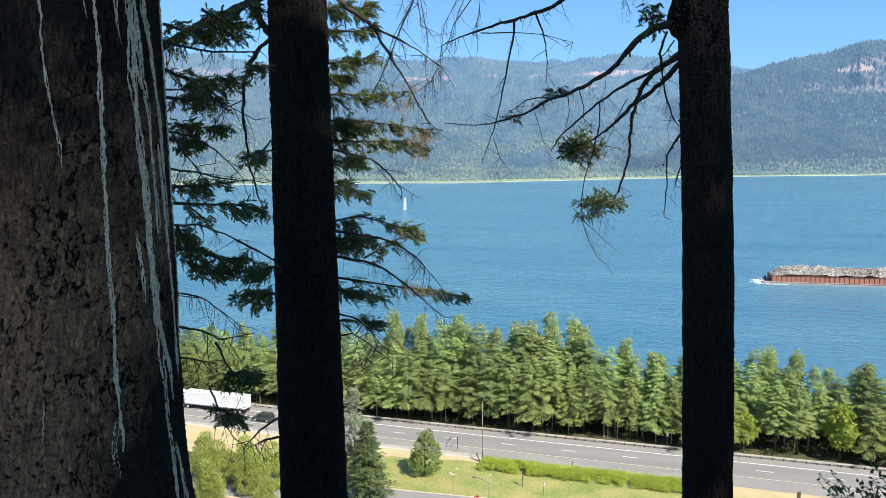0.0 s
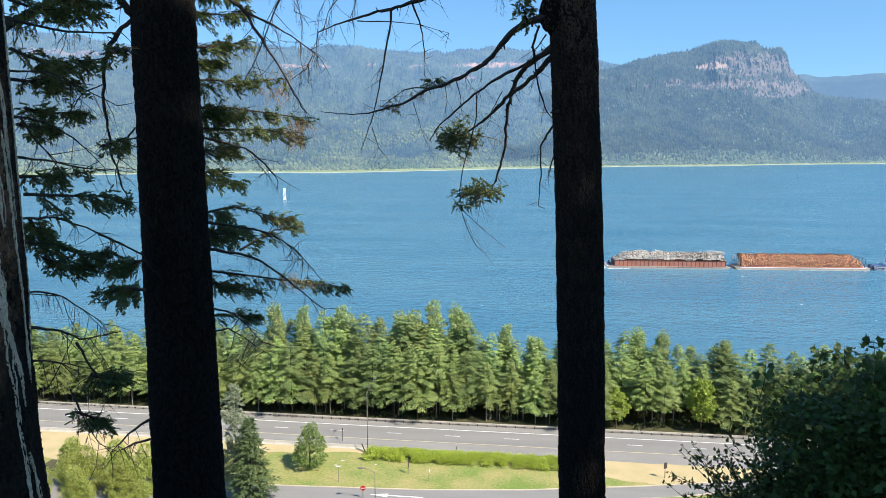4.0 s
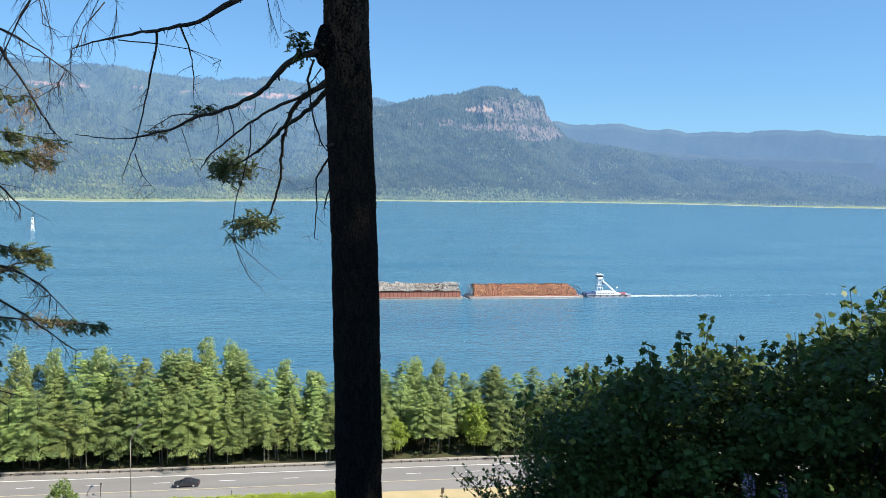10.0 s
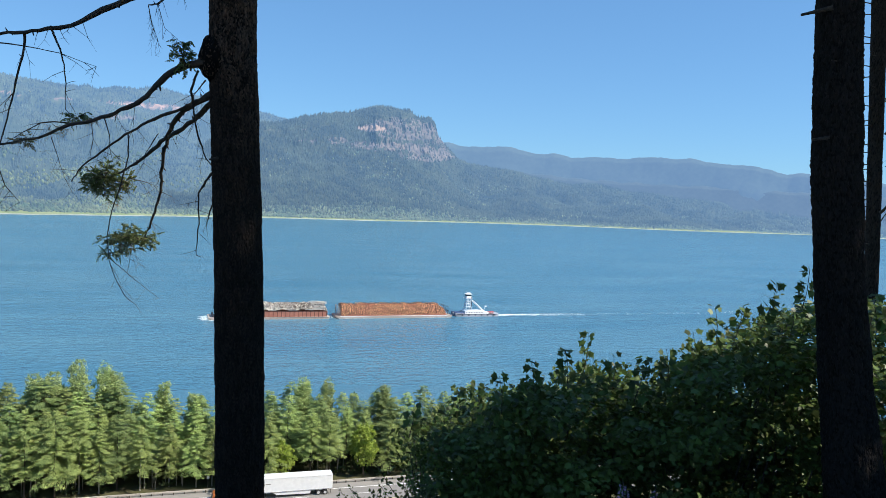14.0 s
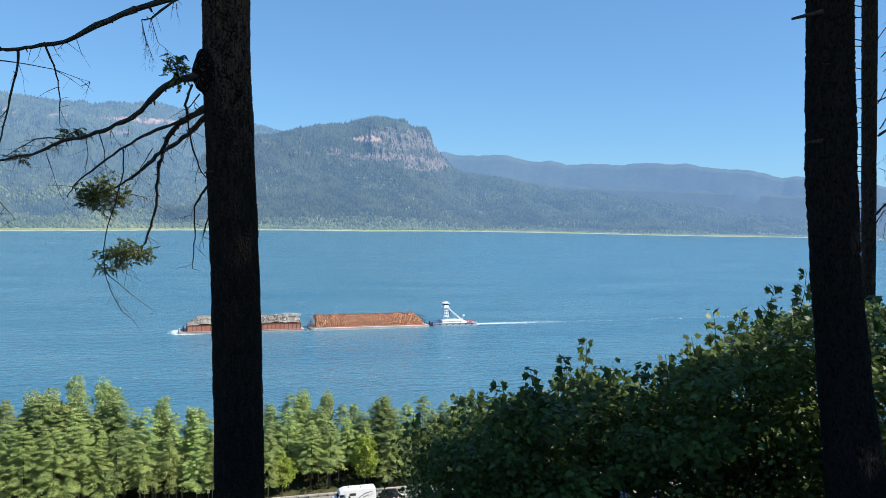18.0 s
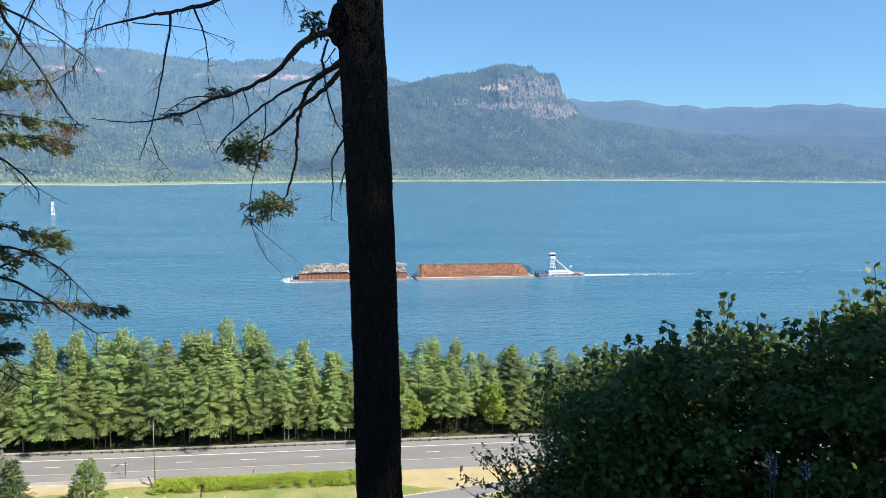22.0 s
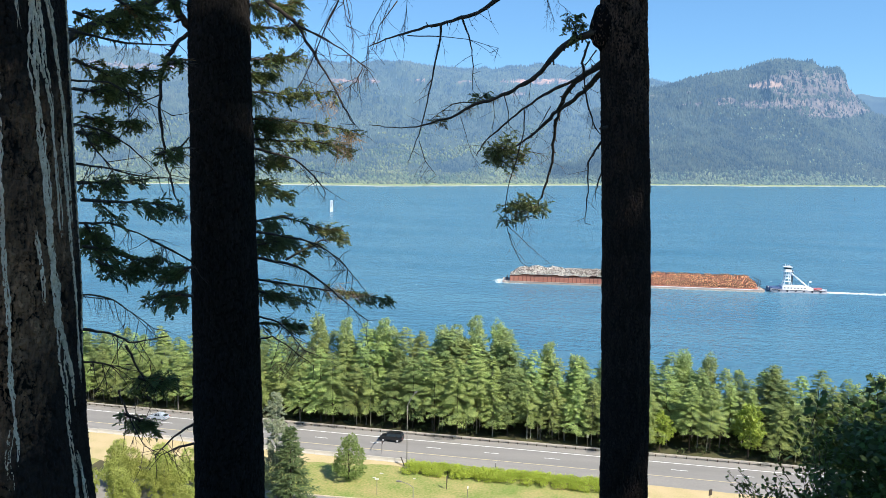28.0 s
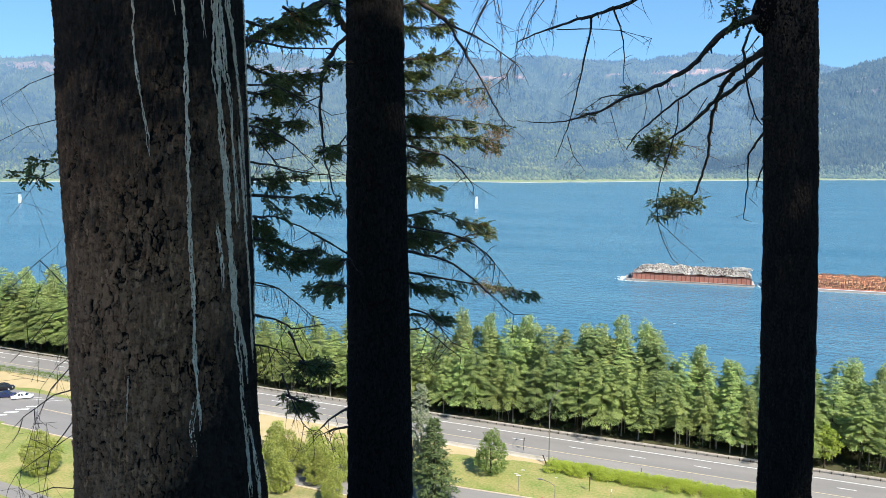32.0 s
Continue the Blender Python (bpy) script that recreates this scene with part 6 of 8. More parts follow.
twig_fringe(fir_two, [(-2.86, 5.91, 58.08), (-2.38, 5.92, 57.98), (-1.80, 5.80, 57.61)], 18, 0.05, 0.18, 93)
twig_fringe(fir_six, [(-3.08, 3.90, 59.67), (-3.09, 4.55, 59.68), (-2.95, 4.95, 59.73)], 18, 0.05, 0.2, 94)
twig_fringe(fir_six, [(-3.14, 3.92, 58.89), (-3.15, 4.41, 58.85), (-3.06, 4.95, 58.78)], 18, 0.05, 0.2, 95)
twig_fringe(fir_six, [(-3.09, 3.87, 58.10), (-3.11, 4.34, 57.98), (-3.10, 4.77, 57.69)], 16, 0.05, 0.18, 96)
m_dry_twig = mat("dry brown twigs", (0.36, 0.25, 0.14), (0.2, 0.14, 0.085), 0.9, 8, 40, island=0.35)


def withered_tuft(parent, c, r, n, seed):
    """A tangle of fine dry twigs round c, most of them hanging outwards."""
    rr = random.Random(seed)
    c = Vector(c)
    g = Geo()
    for _ in range(n):
        q = c + Vector((rr.uniform(-1, 1), rr.uniform(-1, 1), rr.uniform(-0.5, 0.5))) * r * 0.5
        d = Vector((rr.uniform(-1, 1), rr.uniform(-0.8, 0.8), rr.uniform(-1.1, 0.35))).normalized() * r * rr.uniform(0.4, 1.0)
        e = Vector((rr.uniform(-1, 1), rr.uniform(-1, 1), rr.uniform(-1, 0.5))) * r * 0.25
        m = q + d * 0.55 + e * 0.5
        g.tube([q, m, q + d + e], [0.0022, 0.0016, 0.0007], 3)
        for k in range(rr.randrange(1, 5)):
            s = q.lerp(m, 0.4 + 0.6 * rr.random())
            g.tube([s, s + Vector((rr.uniform(-1, 1), rr.uniform(-1, 1), rr.uniform(-1.2, 0.6))) * r * 0.25], [0.0014, 0.0006], 3)
    put(g.ob("withered_tuft", m_dry_twig, parent, "tangle of dry brown twigs"), parent)


for i, (tree, c, size, count) in enumerate((
        (fir_two, (-2.26, 6.57, 59.14), 0.22, 46),
        (fir_two, (-2.43, 6.51, 59.43), 0.20, 34),
        (fir_two, (-2.24, 6.58, 58.99), 0.16, 24),
        (fir_two, (-2.28, 6.57, 57.73), 0.20, 36),
        (fir_two, (-2.10, 6.63, 57.65), 0.15, 22),
        (fir_two, (-2.76, 6.38, 57.39), 0.18, 44),
        (fir_two, (-2.64, 6.43, 57.16), 0.22, 40),
        (fir_two, (-2.84, 6.34, 57.00), 0.20, 26),
        (fir_two, (-2.35, 6.54, 59.61), 0.15, 18),
        (fir_three, (-1.53, 8.77, 59.55), 0.16, 26),
        (fir_three, (-1.82, 8.71, 59.39), 0.14, 22),
        (fir_three, (-1.17, 8.82, 59.67), 0.12, 16),
        (fir_three, (-0.96, 9.70, 58.99), 0.20, 22),
        (fir_three, (-0.91, 9.71, 58.26), 0.20, 22),
        (fir_three, (-1.06, 9.69, 58.77), 0.14, 14))):
    withered_tuft(tree, c, size, count, 900 + i)
# white resin runs down the massive trunk
def resin_run(points, w):
    """Thin braided strands of hardened resin through (angle from the side that faces the eye, height) points."""
    view = math.atan2(-2.34, 2.27)
    rr = np.random.RandomState(step_seed())
    zz, aa = [q[1] for q in points][::-1], [q[0] for q in points][::-1]
    for strand in range(1 + int(w / 0.0027)):
        hi, lo = zz[-1], zz[0]
        if strand > 1:
            a, b = sorted(rr.uniform(lo, hi, 2))
            lo, hi = max(lo, a - 0.15), min(hi, b + 0.25)
        hz = np.arange(hi, lo, -0.008)
        n = len(hz)
        if n < 12:
            continue
        sway = np.convolve(rr.normal(size=n + 14), np.ones(15) / 15, "valid") * (0.026 + w * 1.5)
        fine = np.convolve(rr.normal(size=n + 2), np.ones(3) / 3, "valid") * 0.004
        an = view + np.interp(hz, zz, aa) + sway + fine + (strand > 0) * rr.uniform(-1, 1) * w * 2.6
        cx, cy = np.interp(hz, [53, 57.6, 60], [-2.24, -2.26, -2.28]), np.interp(hz, [53, 57.6, 60], [2.31, 2.33, 2.35])
        R = np.interp(hz, [53, 57.2, 57.9, 60, 76], [0.46, 0.392, 0.364, 0.352, 0.26]) * (1 + 0.022 * wave(np.cos(an) * 0.4, hz + np.sin(an) * 0.4, 65, 4, 1.1, 0.6)) + 0.0015
        swell = np.clip(0.75 + 0.6 * wave(hz, hz * 0, 40 + strand, 4, 0.22, 0.85), 0.08, 1.4)
        rad = min(w * 0.58, 0.0044) * swell * rr.uniform(0.45, 1.35, n) * np.minimum(1, (np.arange(n)[::-1] + 2) / 14) * np.minimum(1, (np.arange(n) + 2) / 8)
        put(Geo().tube([(cx[k] + R[k] * math.cos(an[k]), cy[k] + R[k] * math.sin(an[k]), hz[k]) for k in range(n)], list(rad), 5).ob("resin_run", m_resin, fir_one), fir_one)


resin_run([(-0.21, 60.0), (-0.19, 59.46), (-0.181, 59.26), (-0.141, 59.09), (-0.096, 58.91)], 0.0048)
resin_run([(0.32, 60.2), (0.306, 59.48), (0.30, 59.27), (0.267, 58.93), (0.274, 58.67), (0.266, 58.36), (0.272, 58.07), (0.271, 57.85)], 0.0084)
resin_run([(0.24, 57.99), (0.192, 57.86), (0.211, 57.77)], 0.0060)
resin_run([(0.60, 60.2), (0.647, 59.5), (0.649, 59.2), (0.698, 58.91), (0.739, 58.64), (0.78, 58.34), (0.839, 58.11), (0.868, 57.86), (0.88, 57.5)], 0.021)
resin_run([(0.95, 57.82), (1.021, 57.65), (1.064, 57.4)], 0.0093)
resin_run([(0.66, 60.0), (0.725, 59.5), (0.77, 59.26), (0.859, 59.1), (0.894, 58.89), (0.909, 58.63)], 0.015)
resin_run([(0.80, 60.0), (0.861, 59.49), (1.004, 59.19), (1.092, 58.96), (1.111, 58.67)], 0.012)
resin_run([(0.723, 58.53), (0.78, 58.34), (0.931, 58.15), (1.0, 57.98)], 0.016)
resin_run([(1.28, 59.8), (1.307, 59.27), (1.343, 58.82), (1.38, 58.48), (1.317, 58.16)], 0.0067)
resin_run([(0.573, 58.67), (0.612, 58.54), (0.624, 58.39)], 0.0067)
resin_run([(-0.397, 58.11), (-0.446, 57.92)], 0.0045)
resin_run([(0.70, 58.95), (0.74, 58.7), (0.80, 58.45), (0.83, 58.3)], 0.015)
resin_run([(0.98, 59.0), (1.05, 58.6), (1.12, 58.3), (1.18, 58.05)], 0.009)
resin_run([(0.17, 60.0), (0.19, 59.48), (0.21, 59.42)], 0.0048)
resin_run([(0.50, 60.0), (0.51, 59.49), (0.518, 59.35)], 0.0053)

# ---- maple bush beside the black trunk ----
m_mleaf = mat("maple bush leaves", (0.05, 0.083, 0.022), (0.135, 0.18, 0.04), 0.46, 1.0, 12, island=0.45, sub=0.34, spec=0.3)
LOBES = [(0.0, 0.0), (0.44, 0.06), (0.30, 0.28), (0.62, 0.44), (0.24, 0.6), (0.0, 1.0)]
LEAF = LOBES + [(-x, y) for x, y in LOBES[-2:0:-1]]


def maple_leaves(c, u, nrm, size):
    """Lobed maple leaves at c, pointing along u, with the face normal nrm."""
    c, u, nrm, size = np.asarray(c), unit(np.asarray(u)), unit(np.asarray(nrm)), np.asarray(size)[:, None]
    v = unit(np.cross(nrm, u))
    w = np.cross(u, v)
    return np.stack([c + (u * y + v * x * 1.15 + w * (-0.18 * abs(x) - 0.12 * y * y)) * size for x, y in LEAF], 1)


rr = np.random.RandomState(77)
bush = thing("maple_bush", "dense dark green maple bush in shade on the slope", "bush", loc=(4.4, 6.6, float(ground_z(4.4, 6.6)) - 0.2))
B_AZ = [13.0, 15.9, 16.4, 19.7, 23.0, 25.2, 29.6, 33.6, 35.4, 38.7, 42.8, 44.6, 46.5, 48.8, 51, 58, 70]
B_EL = [-22.0, -21.5, -15.6, -14.4, -13.3, -12.2, -9.8, -11.2, -11.0, -7.3, -5.4, -4.2, -3.6, -3.8, -4.6, -6.0, -8.0]
N = 2800
az = rr.uniform(13.5, 66, N)
depth = rr.uniform(0, 1, N)
rad = 7.0 + 3.0 * depth + 0.95 * np.clip((az - 39) / 3, 0, 1)
top = np.interp(az, B_AZ, B_EL) - 1.6 + 1.3 * wave(az, depth * 20, 78, 3, 6) - 7.0 * np.maximum(0, 0.42 - depth) ** 1.3 - 3.0 * np.maximum(0, depth - 0.7)
low = -29.0 + 0 * az
k = rr.uniform(0, 1, N) ** 1.15
el = top - (top - low) * k
keep = az > 17.3 + 2.2 * np.sin(el * 0.9 + depth * 4) + rr.uniform(0, 2.2, N) + (el + 15) * 0.16
keep &= (depth > 0.4) | (az < 25) | (np.sin(az * 1.05 + el * 0.5) + np.sin(el * 1.2 - az * 0.45) > np.where(az > 37, -0.75, 0.0))
az, el, rad = az[keep], el[keep], rad[keep]
# the far side fills in behind the dark trunk
rb = np.random.RandomState(79)
az2 = rb.uniform(37, 58, 420)
az, el = np.concatenate([az, az2]), np.concatenate([el, np.interp(az2, B_AZ, B_EL) - 1.4 - 21 * rb.uniform(0, 1, 420)])
rad = np.concatenate([rad, rb.uniform(9.0, 11.2, 420)])
az, el, rad = np.concatenate([az, rb.uniform(20, 60, 800)]), np.concatenate([el, rb.uniform(-30, -14, 800)]), np.concatenate([rad, rb.uniform(9.2, 10.4, 800)])
# low skirt of leaves down to the slope
az, el, rad = np.concatenate([az, rb.uniform(22, 62, 420)]), np.concatenate([el, rb.uniform(-38, -28, 420)]), np.concatenate([rad, rb.uniform(7.0, 8.6, 420)])
A, E = np.radians(az), np.radians(el)
tips = np.stack([rad * np.sin(A), rad * np.cos(A), EYE + rad * np.tan(E)], -1)
per = 46
N = len(az) * per
lean = unit(rr.normal(size=(len(az), 3)) * 0.45 + [-0.05, -0.22, 0.95])
c = np.repeat(tips, per, 0) + rr.normal(size=(N, 3)) * [0.14, 0.14, 0.055]
nr = np.repeat(lean, per, 0) + rr.normal(size=(N, 3)) * 0.36
u = rr.normal(size=(N, 3)) * [0.9, 0.9, 0.3] + [0, -0.5, -0.35]
sz = rr.uniform(0.032, 0.08, N) * np.repeat(np.clip(0.86 + (az - 18) / 60, 0.86, 1.0), per)
put(quads("foliage", maple_leaves(c, u, nr, sz), m_mleaf), bush)
for i in range(34):
    a = radians(rr.uniform(15, 62))
    rd = rr.uniform(8.4, 9.2)
    e = float(np.interp(math.degrees(a), B_AZ, B_EL)) - 2.2
    tip = Vector((rd * math.sin(a), rd * math.cos(a), EYE + rd * math.tan(radians(e))))
    bx, by = 5.2 + 0.5 * (tip.x - 5.2) + rr.uniform(-0.3, 0.3), 6.9 + 0.5 * (tip.y - 6.9) + rr.uniform(-0.2, 0.3)
    base = Vector((bx, by, float(ground_z(bx, by)) - 0.15))
    mid = base.lerp(tip, 0.55) + Vector((rr.uniform(-0.3, 0.3), rr.uniform(-0.3, 0.3), 0.3))
    put(Geo().tube([base, mid, tip], [0.02, 0.012, 0.004], 5).ob("stem", m_limb, bush), bush)
SPRIG = ((16.4, -15.2), (19.7, -13.9), (23.0, -12.9), (27.9, -10.4), (29.6, -9.3), (33.9, -10.9), (37.2, -8.4), (38.6, -6.4), (42.6, -4.6), (44.6, -3.3), (21.3, -13.4), (25.4, -11.6), (31.6, -10.6), (40.5, -6.2), (48.6, -4.8), (35.4, -9.8), (47.0, -4.4))
for i, (sa, se) in enumerate(SPRIG):
    a = radians(sa)
    rd = 7.9 + 0.4 * math.sin(i * 2.1)
    tip = np.array([rd * math.sin(a), rd * math.cos(a), EYE + rd * math.tan(radians(se))])
    base = tip + [rr.uniform(-0.12, 0.12), 0.05, -0.42]
    st = put(Geo().tube([tuple(base), tuple((base + tip) / 2 + [0.02, 0, 0]), tuple(tip)], [0.0045, 0.0035, 0.002], 5).ob("shoot", m_limb, bush), bush)
    n = 26
    f = np.concatenate([rr.uniform(0.0, 0.6, 12), np.repeat(rr.uniform(0.55, 1.02, 7), 2)])
    c = base + (tip - base) * f[:, None]
    ang = rr.uniform(0, 6.28, n)
    u = np.stack([np.cos(ang), np.sin(ang) * 0.7, rr.uniform(-0.1, 0.5, n)], -1)
    nr = np.stack([rr.normal(size=n) * 0.5, rr.uniform(-1.2, 0.2, n), rr.uniform(0.1, 1, n)], -1)
    q = quads("leaves", maple_leaves(c + u * 0.035, u, nr, rr.uniform(0.06, 0.105, n) * (1.1 - 0.3 * f)), m_mleaf)
    put(q, bush)
# thin twiggy shrub at the bush's edge
shrub = thing("twiggy_shrub", "thin twiggy shrub with small dark leaves", "bush", loc=(1.7, 7.6, float(ground_z(1.7, 7.6)) - 0.2))
for i in range(30):
    a0 = radians(rr.uniform(9.5, 18))
    rd = rr.uniform(7.3, 8.2)
    e = -24 + (math.degrees(a0) - 9.5) * 0.75 + rr.uniform(-3.5, 1.5)
    tip = np.array([rd * math.sin(a0), rd * math.cos(a0), EYE + rd * math.tan(radians(e))])
    base = np.array([2.3, 7.4, 54.6]) + rr.uniform(-0.3, 0.3, 3)
    mid = (base + tip) / 2 + [0.1, 0, 0.12]
    put(Geo().tube([tuple(base), tuple(mid), tuple(tip)], [0.008, 0.005, 0.002], 4).ob("stem", m_limb, shrub), shrub)
    n = 46
    f = rr.uniform(0.15, 1.0, n)[:, None]
    c = mid + (tip - mid) * f
    put(quads("leaves", sprig_leaves(c, unit(rr.normal(size=(n, 3))), rr, n, 0.046, 0.03), m_mleaf), shrub)

# purple fireweed spikes
m_petal = mat("purple petals", (0.38, 0.26, 0.42), (0.46, 0.34, 0.50), 0.6, 6, 40, sub=0.3)
for x, y, z in ((2.775, 4.27, 56.98), (2.81, 4.28, 56.93), (2.955, 4.157, 56.97)):
    t = thing("fireweed", "purple fireweed flower spike on a thin stem", "flower", "fireweed spikes", (x, y, float(ground_z(x, y))))
    put(Geo().tube([(x, y, float(ground_z(x, y)) - 0.1), (x + 0.02, y, z), (x, y, z + 0.16)], [0.008, 0.006, 0.002], 5).ob("stem", m_limb, t), t)
    n = 42
    f = rr.uniform(0, 1, n)
    ang = rr.uniform(0, 6.28, n)
    u = np.stack([np.cos(ang), np.sin(ang), rr.uniform(-0.2, 0.6, n)], -1)
    c = np.stack([x + np.cos(ang) * 0.012, y + np.sin(ang) * 0.012, z - 0.02 + f * 0.13], -1)
    put(quads("petals", diamonds(c, unit(u), unit(np.cross(u, rr.normal(size=(n, 3)))), 0.024 * (1.2 - 0.6 * f), 0.012 + 0 * f), m_petal), t)

# ---- unseen firs added behind and above the eye to shade near trees ----
G_UP = "firs behind the viewpoint"
back = make_tree("fir_tree", "unseen tall dark fir added behind the viewpoint to block sun", conifer_crown(26.0, 7.0, 4.6, 501, step=0.75, size=1.5, dense=14), m_fir_dark, 26.0, 0.3, 502, m_bark_far, G_UP)
# set along the sun's path to shade trunks and dapple boughs
blocker_spots = [(9, -6), (8.1, -4.0), (20, -8), (13, -10), (21, 1.0), (24, -2), (31, -6), (36, -14)]
tall = make_tree("fir_tree", "unseen tall fir with a long bare trunk, added to block sun", conifer_crown(27.0, 12.3, 2.7, 505, step=0.7, size=1.25, dense=14), m_fir_dark, 27.0, 0.3, 506, m_bark_far, G_UP)
tall.matrix_basis = pose(14.4, -2.5, float(ground_z(14.4, -2.5)) - 0.3)
for i, (x, y) in enumerate(blocker_spots):
    m = pose(x, y, float(ground_z(x, y)) - 0.3, 0, 0, i * 47) @ Matrix.Diagonal((1.0 + 0.1 * math.sin(i), 1.0 + 0.1 * math.sin(i), 1.0 + 0.15 * math.cos(i * 2), 1))
    if i == 0:
        back.matrix_basis = m
    else:
        copy_thing(back, Matrix()).matrix_basis = m
# near firs' crowns above the view, their heights chosen to shape shade below
up = conifer_crown(12.0, 0.0, 2.8, 511, step=0.6, size=1.6)
for t, (x, y, z) in ((fir_one, (-2.28, 2.35, 71)), (fir_two, (-3.08, 5.8, 66)), (fir_three, (0.1, 7.95, 66.5)), (fir_four, (5.1, 5.2, 71.5)), (fir_six, (-3.6, 3.6, 67))):
    put(quads("crown", up + np.array([x, y, z]), m_fir_dark), t)
# ---- the tow on the river ----
m_rust = mat("red-brown barge paint", (0.46, 0.19, 0.13), (0.34, 0.135, 0.095), 0.75, 0.5, 6, 0.1, 10)
m_rib = mat("dark rust", (0.14, 0.06, 0.045), (0.2, 0.08, 0.055), 0.8, 1, 8)
m_pale = mat("pale weathered hull paint", (0.48, 0.42, 0.36), (0.36, 0.29, 0.25), 0.7, 0.6, 8)
m_boat_white = mat("white boat paint", (0.8, 0.81, 0.82), (0.68, 0.7, 0.72), 0.45, 0.8, 10)
m_boat_dark = mat("dark boat fittings", (0.05, 0.055, 0.07), (0.03, 0.03, 0.035), 0.6, 2, 12)
m_boat_blue = mat("blue boat deck", (0.07, 0.12, 0.25), (0.05, 0.08, 0.16), 0.6, 2, 12)
m_boat_red = mat("red boat deck gear", (0.38, 0.08, 0.08), (0.28, 0.06, 0.07), 0.6, 2, 12)
m_glass = mat("dark window glass", (0.02, 0.03, 0.04), (0.03, 0.04, 0.05), 0.08, 1, 8, spec=0.6)
m_scrap = mat("pale scrap wood", (0.58, 0.54, 0.48), (0.34, 0.31, 0.28), 0.9, 1, 9, island=0.45)
m_scrap2 = mat("dark scrap", (0.12, 0.10, 0.09), (0.2, 0.16, 0.13), 0.9, 1, 9, island=0.5)
m_logbark = mat("log bark", (0.36, 0.195, 0.12), (0.17, 0.10, 0.065), 0.9, 1, 9, island=0.35)
m_logend = mat("cut log ends", (0.95, 0.45, 0.27), (0.72, 0.31, 0.18), 0.85, 1, 9, island=0.45)
m_foam = mat("white foam", (0.8, 0.85, 0.86), (0.55, 0.7, 0.74), 0.8, 0.6, 6)

TOW = 3.3            # degrees by which the tow is turned from the road's line


def barge_hull(g, ln, wd, top, bot=-1.2, rake=4.5):
    """A flat-sided hull with raked ends, in a ring per station."""
    h = wd / 2
    rings = []
    for x, zb, k in ((0.0, top - 0.7, 0.96), (rake * 0.5, -0.1, 1.0), (rake, bot, 1.0), (ln - rake * 0.6, bot, 1.0), (ln - 0.8, -0.2, 1.0), (ln, top - 0.8, 0.98)):
        rings.append([(x, -h * k, zb), (x, -h * k, top), (x, h * k, top), (x, h * k, zb)])
    return g.hull(rings)


def spread(g, cx, cy, cz, sx, sy, sz, turn, tip):
    g.box(0, 0, 0, sx, sy, sz, 0, pose(cx, cy, cz, tip, tip * 0.7, turn))


lead = thing("scrap_barge", "rusty red hopper barge heaped with pale scrap wood", "barge")
barge_hull(Geo(), 65.5, 12.8, 1.25).ob("hull", m_pale, lead)
g = Geo()
for y in (-6.25, 6.25):
    g.box(34.0, y, 2.85, 60.0, 0.14, 3.2, 0.04)
for x in (4.0, 64.0):
    g.box(x, 0, 2.85, 0.14, 12.6, 3.2, 0.04)
g.ob("bin_wall", m_rust, lead)
rib = Geo().box(0, 0, 0, 0.28, 0.26, 3.3, 0.03)
first = rib.ob("rib", m_rib, lead)
first.location = (4.2, -6.4, 2.85)
for i in range(1, 27):
    for y in (-6.4, 6.4):
        o = new("rib", first.data)
        o.parent, o.location = lead, (4.2 + 2.29 * i, y, 2.85)
Geo().box(34, -6.42, 4.5, 60.2, 0.3, 0.16, 0.03).ob("top_rail", m_rib, lead)
Geo().box(34, -6.5, 1.15, 62, 0.25, 0.3, 0.05).ob("rub_rail", m_pale, lead)
Geo().box(2.2, 0, 2.0, 0.3, 10.5, 2.0, 0.05).box(2.2, -4.9, 3.3, 0.25, 0.3, 1.6, 0.03).ob("bow_fence", m_boat_dark, lead)
rr = np.random.RandomState(601)


def pile_z(x, y):
    end = np.clip((x - 4.3) / 7.0, 0, 1) * np.clip((63.9 - x) / 1.5, 0, 1)
    return 4.0 + (4.6 - 0.55 * np.clip((x - 22) / 20, 0, 1)) * end ** 0.7 * (1 - 0.75 * (y / 6.4) ** 2) + 0.5 * wave(x, y, 602, 3, 9)


xs, ys = np.linspace(4.3, 63.9, 80), np.linspace(-6.1, 6.1, 16)
X, Y = np.meshgrid(xs, ys)
base = sheet("scrap_heap", X, Y, pile_z(X, Y) - 0.25, m_scrap)
base.parent = lead
for name, mt, cnt, lo, hi in (("scrap_heap_top", m_scrap, 3400, 0.3, 1.3), ("dark_scrap_heap", m_scrap2, 2400, 0.4, 1.8)):
    g = Geo()
    for _ in range(cnt):
        x, y = rr.uniform(4.4, 63.8), rr.uniform(-6.1, 6.1)
        if mt is m_scrap2 and rr.rand() > 0.25 + 0.75 * (abs(x - 46) < 9):
            continue
        spread(g, x, y, float(pile_z(x, y)) + rr.uniform(-0.15, 0.25), rr.uniform(lo, hi), rr.uniform(0.12, 0.5), rr.uniform(0.1, 0.4), rr.uniform(0, 180), rr.uniform(-40, 40))
    tagged(g.ob(name, mt, lead), kind="stuff")
g = Geo()
for _ in range(60):
    spread(g, rr.uniform(56, 63), rr.uniform(-5, 5), 8.4 + rr.uniform(-0.4, 0.5), rr.uniform(2, 4.5), 0.2, 0.12, rr.uniform(-30, 30), rr.uniform(-8, 8))
g.ob("plank", m_scrap, lead)

